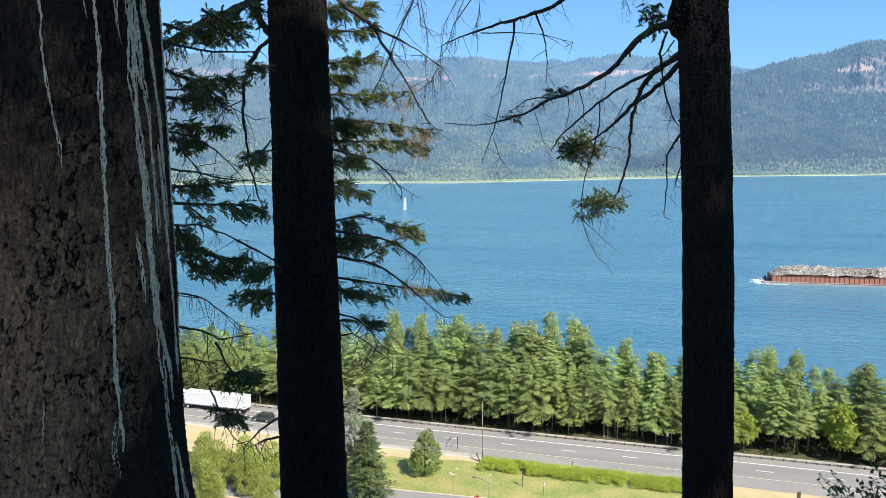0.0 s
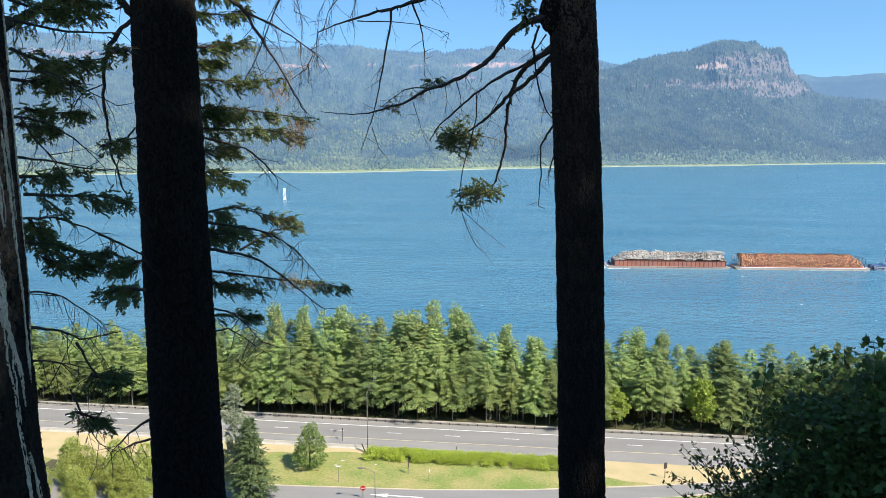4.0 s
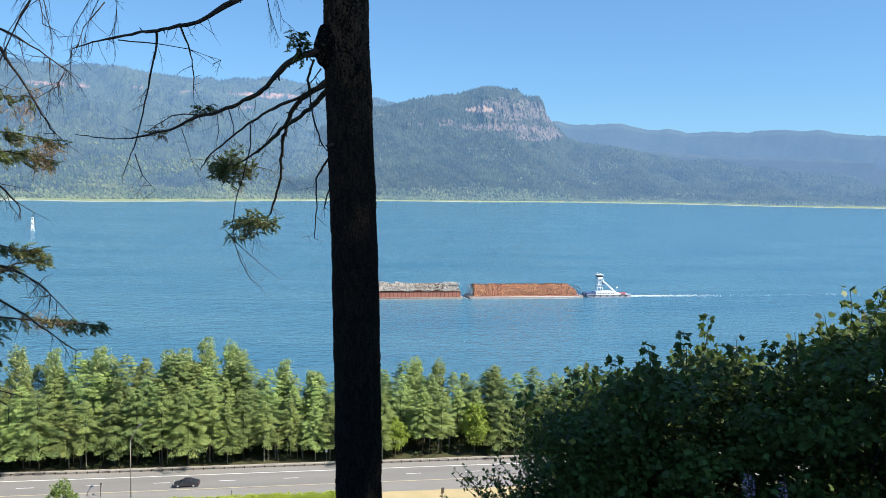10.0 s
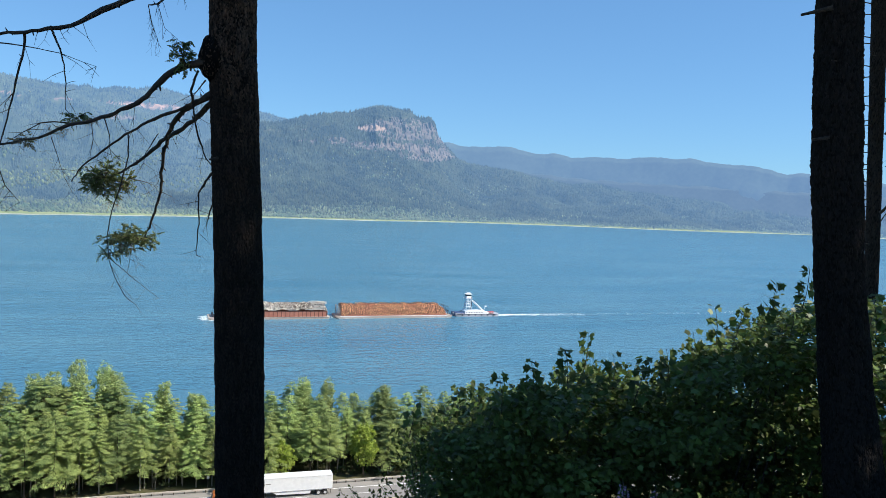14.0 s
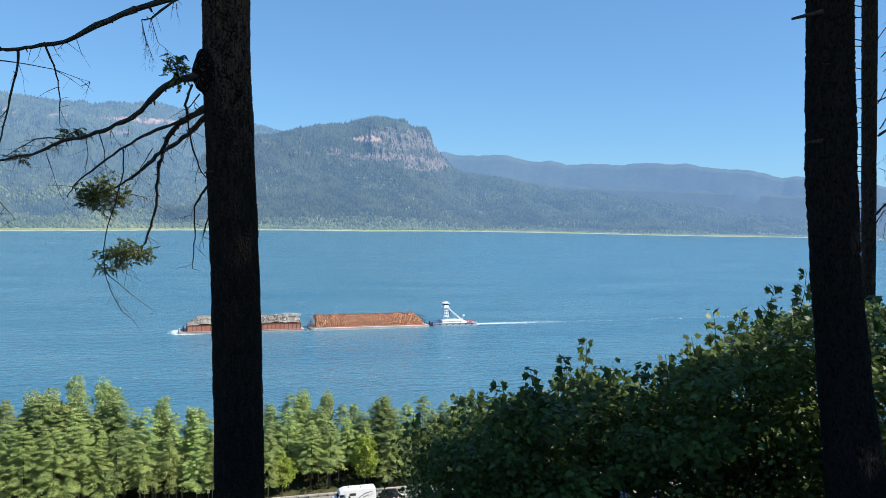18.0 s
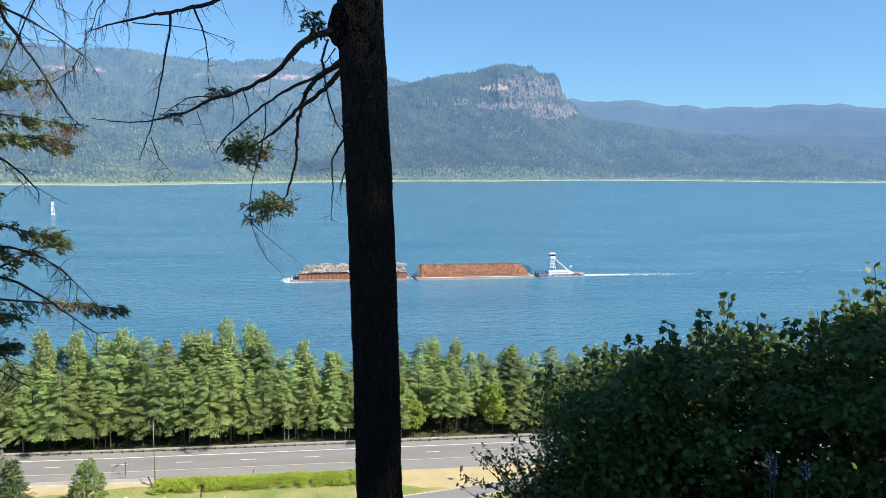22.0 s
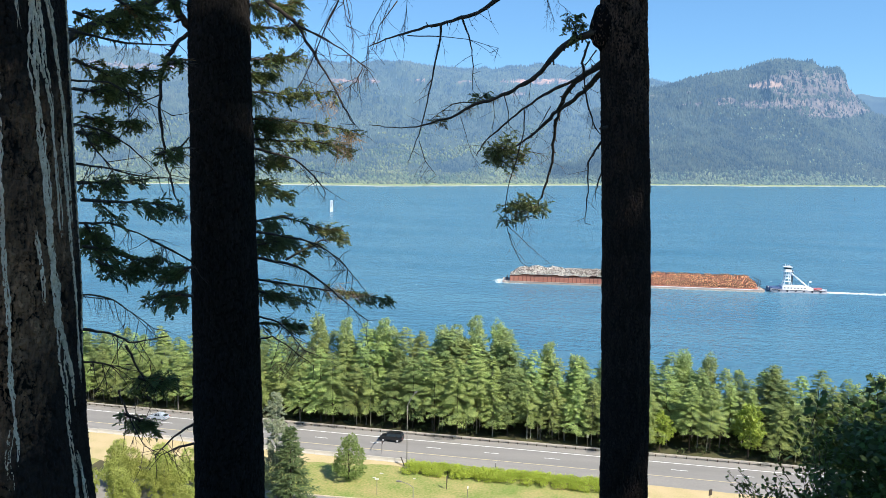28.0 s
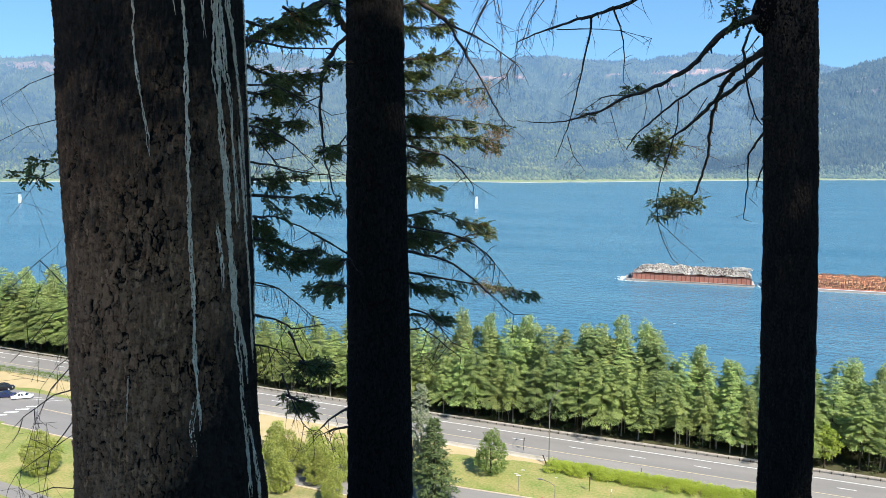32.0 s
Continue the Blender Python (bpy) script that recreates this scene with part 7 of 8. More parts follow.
logs = thing("log_barge", "low barge stacked high with orange-ended logs", "barge")
barge_hull(Geo(), 70.5, 13.0, 1.35, rake=5.5).ob("hull", m_pale, logs)
Geo().box(35.2, -6.55, 1.2, 66, 0.22, 0.3, 0.05).ob("rub_rail", m_boat_white, logs)
Geo().box(35.2, 0, 1.5, 64, 12.4, 0.3, 0.05).ob("deck", m_rust, logs)
gb, ge = Geo(), Geo()
for y_bank, z_low, z_top, ln in ((-6.3, 1.95, 5.9, 4.6), (-3.3, 4.6, 6.65, 4.6), (-0.6, 5.4, 7.2, 6.0)):
    z = z_low
    while z < z_top:
        f = (z - 1.9) / 5.4
        x, x1 = 3.2 + 1.2 * f ** 2, 66.8 - 3.4 * f ** 2
        while x < x1:
            q = rr.uniform(0.2, 0.46)
            if z > z_top - 0.6 and rr.rand() < 0.2:
                x += rr.uniform(0.5, 1.4)
                continue
            y0 = y_bank + rr.uniform(0.0, 1.3)
            zz = z + rr.uniform(-0.15, 0.15) + 0.22 * math.sin(x * 0.5) * f
            yaw = rr.uniform(-0.04, 0.04)
            gb.tube([(x, y0, zz), (x + ln * yaw, y0 + ln, zz)], [q, q * 0.9], 6, cap=False)
            ge.add([(x + math.cos(k) * q * 0.97, y0 - 0.02, zz + math.sin(k) * q * 0.97) for k in np.linspace(0, 2 * math.pi, 8)[:-1]], [tuple(range(7))])
            x += q * 2 + rr.uniform(0.0, 0.3)
        z += 0.6
tagged(gb.ob("log_pile", m_logbark, logs), "stacked bark-covered logs", kind="stuff")
tagged(ge.ob("sawn_log_face", m_logend, logs), "orange sawn log ends", kind="stuff")
for x in (2.3, 67.6):
    steel = m_boat_dark if x > 9 else m_pale
    for y in (-5.8, -2, 2, 5.8):
        Geo().tube([(x, y, 1.3), (x + (0.6 if x > 9 else -0.4), y, 6.6)], 0.14, 6).ob("rack_post", steel, logs)
        Geo().tube([(x + (2.2 if x > 9 else -1.6), y, 1.3), (x + (0.4 if x > 9 else -0.3), y, 4.6)], 0.1, 6).ob("rack_brace", steel, logs)
    for z in (4.2, 6.4):
        Geo().tube([(x, -5.8, z), (x, 5.8, z)], 0.1, 6).ob("rack_rail", steel, logs)

tug = thing("towboat", "white towboat with a tall open wheelhouse tower", "boat")
hull = [[(x, -w, zb), (x, -w, zt), (x, w, zt), (x, w, zb)] for x, w, zb, zt in ((0.0, 3.9, 0.3, 1.9), (2.0, 4.5, -0.8, 1.8), (8, 4.7, -1.2, 1.5), (20, 4.7, -1.2, 1.3), (26.5, 4.5, -0.8, 1.4), (28.6, 3.8, 0.2, 1.5))]
Geo().hull(hull).ob("hull", mat("grey boat hull paint", (0.5, 0.5, 0.54), (0.36, 0.36, 0.4), 0.5, 0.8, 10), tug)
for i in range(6):
    Geo().disc((4 + i * 4.2, -4.8, 1.0), (0, 1, 0), 0.5, 0.25, 12).ob("tyre_fender", m_boat_dark, tug)
Geo().box(14.0, -4.72, 1.45, 27.0, 0.16, 0.28, 0.04).ob("rub_rail", m_boat_dark, tug)
for y in (-2.4, 2.4):
    Geo().box(-0.1, y, 1.6, 0.7, 1.0, 2.0, 0.1).ob("push_knee", m_boat_blue, tug)
Geo().box(3.2, 0, 2.0, 4.5, 7.0, 0.5, 0.08).ob("foredeck_gear", m_boat_blue, tug)
house = Geo().hull([[(6.0, -3.6, 1.4), (6.0, -3.6, 3.1), (6.0, 3.6, 3.1), (6.0, 3.6, 1.4)], [(17.5, -3.6, 1.4), (17.5, -3.6, 3.1), (17.5, 3.6, 3.1), (17.5, 3.6, 1.4)], [(22.0, -3.4, 1.4), (22.0, -3.4, 2.4), (22.0, 3.4, 2.4), (22.0, 3.4, 1.4)]]).ob("deckhouse", m_boat_white, tug)
for i in range(7):
    Geo().box(7.2 + i * 1.7, -3.62, 2.4, 0.7, 0.06, 0.5, 0.02).ob("window", m_glass, house)
tower = Geo()
for x in (7.2, 11.0):
    for y in (-1.7, 1.7):
        tower.tube([(x, y, 3.6), (8.3 + (x - 7.2) * 0.42, y * 0.75, 10.6)], 0.22, 6)
for zz in (5.4, 7.2, 8.9):
    k = (zz - 3.6) / 7.0
    a, b, w = 7.2 + 1.1 * k, 11.0 - 1.1 * k, 1.7 * (1 - 0.25 * k)
    tower.box((a + b) / 2, 0, zz, b - a + 0.5, 2 * w + 0.4, 0.22, 0.03)
tower.ob("tower", m_boat_white, tug)
Geo().tube([(10.6, -1.2, 10.3), (19.5, -1.2, 3.2)], 0.3, 6).tube([(10.6, 1.2, 10.3), (19.5, 1.2, 3.2)], 0.3, 6).box(15, 0, 6.6, 0.5, 2.6, 0.3).ob("raking_strut", m_boat_white, tug)
wh = Geo().box(9.1, 0, 11.5, 3.2, 3.2, 1.1, 0.08).box(9.1, 0, 13.35, 3.9, 3.9, 0.3, 0.06).box(9.1, 0, 10.85, 4.4, 4.2, 0.2, 0.03).ob("wheelhouse", m_boat_white, tug)
Geo().box(9.1, 0, 12.6, 3.0, 3.0, 1.2, 0.05).ob("window_band", m_glass, wh)
g = Geo()
for x, y, h in ((8.0, 0.5, 1.5), (9.5, -0.6, 1.0), (10.2, 0.8, 0.9)):
    g.tube([(x, y, 13.4), (x, y, 13.4 + h)], 0.07, 5)
g.box(9.2, -0.6, 14.3, 1.9, 0.25, 0.2, 0.02).ob("mast_and_radar", m_boat_white, wh)
Geo().tube([(12.4, 2.2, 3.5), (12.4, 2.2, 11.4)], 0.35, 8).ob("exhaust_stack", m_boat_dark, tug)
Geo().tube([(19.8, -1.5, 2.8), (20.0, -1.5, 6.2)], 0.05, 5).ob("flagstaff", m_boat_white, tug)
Geo().box(20.6, -1.5, 5.8, 1.2, 0.04, 0.8).ob("flag", m_boat_white, tug)
Geo().box(23.8, -1.5, 2.0, 3.4, 3.0, 0.9, 0.15).box(26.4, 1.0, 1.9, 1.8, 2.2, 0.7, 0.1).ob("stern_gear", m_boat_red, tug)
g = Geo()
for x in np.linspace(21.5, 28, 7):
    g.tube([(x, -4.4, 1.4), (x, -4.4, 2.5)], 0.05, 5)
g.tube([(21.5, -4.4, 2.5), (28, -4.4, 2.5)], 0.05, 5).ob("stern_railing", m_boat_white, tug)


def foam_patch(name, label, pieces, seed):
    """Foam as many flat ragged flakes; pieces give x, y, spread and size."""
    q = np.random.RandomState(seed)
    V = []
    for x, y, s in pieces:
        a0 = q.uniform(0, 6.28)
        V.append([(x + math.cos(a0 + k * 1.047) * s * q.uniform(0.6, 2.2), y + math.sin(a0 + k * 1.047) * s * q.uniform(0.4, 0.8), 0.05 + q.uniform(0, 0.03)) for k in range(6)])
    t = thing(name, label, "wake")
    quads("foam_flakes", np.array(V), m_foam, t)
    return t


q = np.random.RandomState(611)
pc = []
for _ in range(900):
    s = q.uniform(0, 1) ** 1.5
    pc.append((29 + s * 62, q.normal() * (0.9 + s * 2.2), q.uniform(0.25, 0.75) * (1.15 - 0.8 * s)))
pc += [(60 + q.uniform(0, 1) ** 1.3 * 170, q.normal() * 2.6, q.uniform(0.12, 0.34)) for _ in range(420)]
wake = foam_patch("wake_foam", "white churned wake trailing behind the towboat", pc, 612)
pc = [(x, y, s) for x, y, s in zip(q.normal(size=160) * 1.6 - 1.0, q.uniform(-7.5, 7.0, 160), q.uniform(0.3, 0.8, 160))]
pc += [(q.uniform(0, 12), -6.8 - q.uniform(0, 1.2), q.uniform(0.2, 0.5)) for _ in range(70)]
bow_foam = foam_patch("bow_wave", "white bow wave under the barge's raked end", pc, 613)
sp = Geo()
for _ in range(60):
    a = q.uniform(-6, 5)
    sp.box(q.normal() * 0.8 - 1.2, a, q.uniform(0.1, 1.5) * (1 if abs(a + 5) < 2.5 else 0.4), q.uniform(0.2, 0.6), q.uniform(0.2, 0.5), q.uniform(0.2, 0.5), 0.05)
tagged(sp.ob("spray", m_foam, bow_foam), kind="stuff")
pc = [(q.uniform(-2, 4), q.uniform(-7, 5), q.uniform(0.2, 0.5)) for _ in range(70)] + [(q.uniform(4, 70), -6.8 - abs(q.normal()) * 0.5, q.uniform(0.12, 0.3)) for _ in range(150)]
side_foam = foam_patch("side_foam", "thin foam line along the log barge", pc, 614)

# whitecaps, channel markers, buoy
V = []
for _ in range(240):
    y = 230 + 1500 * q.uniform(0, 1) ** 1.6
    x, s = q.uniform(-0.75, 0.95) * y, q.uniform(0.12, 0.42)
    V.append([(x + math.cos(k * 1.257) * s * q.uniform(0.8, 2.6), y + math.sin(k * 1.257) * s * q.uniform(0.5, 1.0), WATER + 0.06) for k in range(5)])
tagged(quads("whitecaps", np.array(V), m_foam), "small scattered whitecaps on the river", "whitecaps", kind="stuff")
for x, y, h in ((-321, 890, 15.6), (-947, 733, 12)):
    t = thing("channel_marker", "white slatted channel marker tower standing in the river", "marker", "channel markers", (x, y, WATER), 20)
    for px_, py_ in ((-1.4, -1.4), (1.4, -1.4), (1.4, 1.4), (-1.4, 1.4)):
        Geo().tube([(px_ * 1.3, py_ * 1.3, -2), (px_ * 0.8, py_ * 0.8, h)], 0.22, 6).ob("pile", m_boat_white, t)
    for i in range(11):
        z = 1.5 + i * (h - 2.0) / 10
        k = 1.3 - 0.5 * z / h
        Geo().box(0, -1.4 * k - 0.15, z, 2.8 * k, 0.1, (h - 2.0) / 10 * 0.62).ob("slat", m_boat_white, t)
        Geo().box(0, 1.4 * k, z, 2.8 * k, 0.1, 0.3).ob("cross_bar", m_boat_white, t)
    Geo().box(0, 0, h + 0.1, 2.8, 2.8, 0.25, 0.05).ob("platform", m_boat_white, t)
t = thing("buoy", "small dark channel buoy", "buoy", loc=(531, 1645, WATER))
Geo().tube([(0, 0, -0.5), (0, 0, 1.4), (0, 0, 1.8), (0, 0, 5.0)], [1.3, 1.3, 0.4, 0.25], 10).ob("float", m_boat_dark, t)
Geo().box(0, 0, 4.6, 1.3, 1.3, 1.6, 0.2).ob("topmark", m_boat_dark, t)
# ---- vehicles, all facing -x ----
def paint(name, a, rough=0.3):
    return mat(name, a, tuple(c * 0.85 for c in a), rough, 1.5, 14, spec=0.5)


p_navy, p_orange, p_white = paint("navy paint", (0.02, 0.025, 0.06)), paint("orange paint", (0.42, 0.12, 0.035)), paint("white paint", (0.78, 0.79, 0.8))
p_tarp, p_black, p_silver = mat("dark grey tarpaulin", (0.055, 0.06, 0.06), (0.08, 0.085, 0.085), 0.6, 0.8, 10, 0.3, 6, stretch=(3, 1, 0.3)), paint("black paint", (0.012, 0.013, 0.016)), paint("silver paint", (0.36, 0.41, 0.46))
p_green, p_charcoal, p_blue = paint("dark green-grey paint", (0.05, 0.06, 0.055)), paint("charcoal paint", (0.035, 0.036, 0.045)), paint("dark blue paint", (0.02, 0.03, 0.09))
m_chrome = mat("polished metal", (0.75, 0.75, 0.75), (0.6, 0.6, 0.62), 0.22, 2, 12, metal=0.9)
m_rim = mat("bright alloy rim", (0.6, 0.6, 0.6), (0.42, 0.42, 0.43), 0.35, 3, 14, metal=0.25)
m_tyre = mat("tyre rubber", (0.02, 0.02, 0.02), (0.03, 0.03, 0.03), 0.85, 6, 30)
m_lamp_red = mat("red tail lens", (0.45, 0.02, 0.02), (0.35, 0.02, 0.02), 0.3, 4, 20)
m_lamp_clear = mat("clear lamp lens", (0.75, 0.75, 0.72), (0.65, 0.65, 0.62), 0.2, 4, 20)
m_deck = mat("grey plank deck", (0.46, 0.42, 0.36), (0.36, 0.33, 0.29), 0.85, 1, 9, stretch=(0.3, 3, 1))


def wheels(t, xs, half, r, w=0.3, rim=None):
    for x in xs:
        for s in (-1, 1):
            wheel = thing("wheel", "", "", loc=(x, s * (half - w / 2), r))
            wheel.parent = t
            Geo().disc((0, 0, 0), (0, 1, 0), r, w, 16).ob("tyre", m_tyre, wheel)
            Geo().disc((0, s * w * 0.5, 0), (0, 1, 0), r * 0.58, 0.05, 12).ob("rim", rim or m_rim, wheel)


def plug(t, prof, half, name, material, taper=0.0, z_taper=None):
    """A body from a side profile of (x, z), its upper points drawn in by taper."""
    zs = [z for _, z in prof]
    lo, hi = min(zs), max(zs)
    k = [half - taper * ((z - lo) / (hi - lo)) ** 1.5 for z in zs]
    e = 0.06
    rings = [[(x, -w, z) for (x, z), w in zip(prof, k)], [(x, w, z) for (x, z), w in zip(prof, k)]]
    cx, cz = sum(x for x, _ in prof) / len(prof), sum(zs) / len(zs)
    inner = lambda s: [(x + (cx - x) * 0.02, s * (w + e), z + (cz - z) * 0.04) for (x, z), w in zip(prof, k)]
    return Geo().hull([inner(-1), rings[0], rings[1], inner(1)]).ob(name, material, t)


def lamps(t, x0, x1, half, z):
    for s in (-1, 1):
        Geo().box(x0, s * half * 0.78, z, 0.1, 0.35, 0.16, 0.03).ob("headlight", m_lamp_clear, t)
        Geo().box(x1, s * half * 0.82, z + 0.05, 0.08, 0.28, 0.18, 0.03).ob("tail_light", m_lamp_red, t)


def car(name, label, category, body, ln, h, kind):
    """Sedan, suv or jeep; length ln, height h; origin on the ground under its middle."""
    t = thing(name, label, category)
    f, b = -ln / 2, ln / 2
    half = 0.86 if kind == "sedan" else 0.92
    belt = h * 0.62
    low = 0.28 if kind == "sedan" else 0.4
    hood = belt * (0.92 if kind == "sedan" else 1.0)
    nose = [(f + 0.14, low), (f + 0.02, low + 0.14), (f, hood * 0.66), (f + 0.1, hood * 0.8), (f + 0.3, hood * 0.89), (f + ln * 0.16, hood * 0.955), (f + ln * 0.28, hood)]
    plug(t, nose + [(f + ln * 0.5, belt), (b - ln * 0.1, belt * 0.99), (b - 0.12, belt * 0.95), (b - 0.02, belt * 0.8), (b, low + 0.25), (b - 0.06, low + 0.1), (b - 0.16, low)], half, "body", body)
    if kind == "sedan":
        cab = [(f + ln * 0.24, hood - 0.02), (f + ln * 0.43, h * 0.985), (f + ln * 0.64, h * 0.985), (b - ln * 0.06, belt - 0.02)]
    elif kind == "suv":
        cab = [(f + ln * 0.25, belt - 0.02), (f + ln * 0.36, h), (b - 0.25, h - 0.03), (b - 0.03, belt - 0.02)]
    else:
        cab = [(f + ln * 0.36, belt - 0.02), (f + ln * 0.42, h), (b - 0.12, h), (b - 0.05, belt - 0.02)]
    x0, x1 = cab[0][0], cab[-1][0]
    roof = [cab[0], cab[1], ((cab[1][0] * 2 + cab[2][0]) / 3, h * 1.0), ((cab[1][0] + cab[2][0] * 2) / 3, h * 1.0), cab[2], cab[3]]
    plug(t, roof, half - 0.05, "cabin", body, 0.2)
    n = 2 if kind == "sedan" else 3
    top0, top1 = cab[1][0], cab[2][0]
    for s in (-1, 1):
        for i in range(n):
            a, c = top0 + (top1 - top0) * i / n + 0.08, top0 + (top1 - top0) * (i + 1) / n - 0.05
            a2 = a - (0.35 if i == 0 else 0)
            c2 = c + (0.25 if i == n - 1 and kind == "sedan" else 0)
            y0, y1 = s * (half + 0.02), s * (half - 0.10)
            Geo().add([(a2, y0, belt + 0.03), (c2, y0, belt + 0.03), (c, y1, h - 0.09), (a, y1, h - 0.09), (a2, y0 - s * 0.03, belt + 0.03), (c2, y0 - s * 0.03, belt + 0.03), (c, y1 - s * 0.03, h - 0.09), (a, y1 - s * 0.03, h - 0.09)],
                      [(0, 1, 2, 3), (7, 6, 5, 4), (0, 4, 5, 1), (2, 6, 7, 3), (1, 5, 6, 2), (3, 7, 4, 0)]).ob("side_window", m_glass, t)
    w = half - 0.16
    for nm, (xa, za), (xb, zb), d in (("windscreen", cab[0], cab[1], -0.03), ("rear_window", cab[-1], cab[2], 0.03)):
        Geo().add([(xa + d, -w, za + 0.05), (xa + d, w, za + 0.05), (xb + d, w * 0.86, zb - 0.07), (xb + d, -w * 0.86, zb - 0.07), (xa, -w, za + 0.05), (xa, w, za + 0.05), (xb, w * 0.86, zb - 0.07), (xb, -w * 0.86, zb - 0.07)],
                  [(0, 1, 2, 3), (7, 6, 5, 4), (0, 4, 5, 1), (2, 6, 7, 3)]).ob(nm, m_glass, t)
    wheels(t, (f + ln * 0.19, b - ln * 0.2), half + 0.05, 0.33 if kind == "sedan" else 0.39, 0.24)
    lamps(t, f + 0.03, b, half, belt * 0.78)
    Geo().box(f + 0.02, 0, low + 0.14, 0.16, half * 1.8, 0.2, 0.04).ob("front_bumper", body if kind != "jeep" else m_tyre, t)
    Geo().box(b - 0.02, 0, low + 0.14, 0.16, half * 1.8, 0.2, 0.04).ob("rear_bumper", body if kind != "jeep" else m_tyre, t)
    if kind == "jeep":
        Geo().disc((b + 0.14, 0, belt), (1, 0, 0), 0.38, 0.24, 16).ob("spare_wheel", m_tyre, t)
    if kind == "suv":
        for s in (-1, 1):
            Geo().tube([(top0 + 0.3, s * 0.6, h + 0.07), (top1 - 0.3, s * 0.6, h + 0.07)], 0.03, 6).ob("roof_rail", m_tyre, t)
    return t


def semi(label, cab_mat, box_mat, roof_mat, skirt=False, tarp=False, ln=23.6, sleeper=True):
    """A tractor and box trailer; origin under the front bumper."""
    t = thing("semi_truck", label, "truck")
    # tractor
    plug(t, [(0.1, 0.5), (0.0, 0.9), (0.1, 1.55), (0.9, 1.9), (2.0, 2.05), (2.1, 0.9), (1.9, 0.6)], 0.95, "hood", cab_mat, 0.12)
    plug(t, [(1.9, 0.75), (1.95, 2.05), (2.45, 2.7 if tarp else 2.85), (3.0, 2.85 if tarp else 3.3), (4.0, 2.95 if tarp else 3.75), (4.1, 0.75)], 1.15, "cab", cab_mat, 0.1)
    top_z = 3.15 if tarp else 3.85
    if sleeper:
        plug(t, [(4.0, 0.75), (4.0, top_z - 0.15), (4.5, top_z), (5.9, top_z), (6.0, 0.75)], 1.18, "sleeper", cab_mat if not tarp else paint("silver sleeper", (0.55, 0.57, 0.6), 0.35), 0.06)
        for s in (-1, 1):
            Geo().box(4.9, s * 1.2, 2.3, 0.6, 0.06, 0.45, 0.03).ob("sleeper_window", m_glass, t)
    for s in (-1, 1):
        Geo().box(3.2, s * 1.17, 2.3, 0.95, 0.06, 0.72, 0.04).ob("side_window", m_glass, t)
        Geo().tube([(4.25, s * 1.12, 1.0), (4.25, s * 1.12, 4.0)], 0.09, 8).ob("exhaust_stack", m_chrome, t)
        Geo().box(3.9, s * 1.1, 0.75, 2.6, 0.4, 0.55, 0.1).ob("fuel_tank", m_chrome, t)
        Geo().box(0.95, s * 1.1, 1.15, 1.25, 0.3, 0.2, 0.08).ob("front_wing", cab_mat, t)
    Geo().add([(1.9, -0.9, 2.1), (1.9, 0.9, 2.1), (2.4, 0.85, 2.8), (2.4, -0.85, 2.8), (2.0, -0.9, 2.08), (2.0, 0.9, 2.08), (2.5, 0.85, 2.78), (2.5, -0.85, 2.78)], [(0, 1, 2, 3), (7, 6, 5, 4), (0, 4, 5, 1), (2, 6, 7, 3), (0, 3, 7, 4), (1, 5, 6, 2)]).ob("windscreen", m_glass, t)
    Geo().box(-0.02, 0, 1.15, 0.1, 1.1, 0.95, 0.03).ob("grille", m_chrome, t)
    Geo().box(-0.05, 0, 0.6, 0.25, 2.3, 0.35, 0.08).ob("bumper", m_chrome, t)
    Geo().box(6.2, 0, 0.85, 6.0, 0.9, 0.25, 0.03).ob("chassis", m_tyre, t)
    wheels(t, (1.15,), 1.2, 0.5, 0.32)
    wheels(t, (6.6, 7.95), 1.25, 0.5, 0.5)
    # trailer
    x0 = 7.1 if sleeper else 6.4
    c = (x0 + ln) / 2
    Geo().box(c, 0, 2.6, ln - x0, 2.55, 2.75, 0.05).ob("trailer_box", box_mat, t)
    Geo().box(c, 0, 4.02, ln - x0 + 0.06, 2.62, 0.1, 0.02).ob("trailer_roof", roof_mat, t)
    for s in (-1, 1):
        Geo().box(c, s * 1.29, 1.2, ln - x0, 0.06, 0.14, 0.01).ob("side_rail", m_chrome if not tarp else m_tyre, t)
        Geo().box(c, s * 1.29, 3.93, ln - x0, 0.06, 0.12, 0.01).ob("top_rail", roof_mat, t)
        if skirt:
            Geo().add([(x0 + 4.0, s * 1.22, 1.15), (ln - 4.2, s * 1.22, 1.15), (ln - 4.4, s * 1.22, 0.45), (x0 + 5.0, s * 1.22, 0.6), (x0 + 4.0, s * 1.18, 1.15), (ln - 4.2, s * 1.18, 1.15), (ln - 4.4, s * 1.18, 0.45), (x0 + 5.0, s * 1.18, 0.6)],
                      [(0, 1, 2, 3), (7, 6, 5, 4), (0, 4, 5, 1), (2, 6, 7, 3), (1, 5, 6, 2), (3, 7, 4, 0)]).ob("side_skirt", box_mat, t)
        if tarp:
            for i in range(22):
                Geo().box(x0 + 0.4 + i * (ln - x0 - 0.8) / 21, s * 1.285, 2.6, 0.05, 0.03, 2.5).ob("tarp_strap", m_tyre, t)
    if tarp:
        Geo().box(x0 + 6.6, -1.15, 0.85, 1.2, 0.4, 0.5, 0.05).ob("tool_box", m_chrome, t)
    for x in (x0 + 2.6, x0 + 2.9):
        Geo().box(x, 0.6, 0.7, 0.12, 0.12, 1.0).box(x, -0.6, 0.7, 0.12, 0.12, 1.0).ob("landing_leg", m_tyre, t)
    wheels(t, (ln - 1.4, ln - 2.75) if not tarp else (ln - 1.1, ln - 3.0, ln - 5.6), 1.27, 0.5, 0.5)
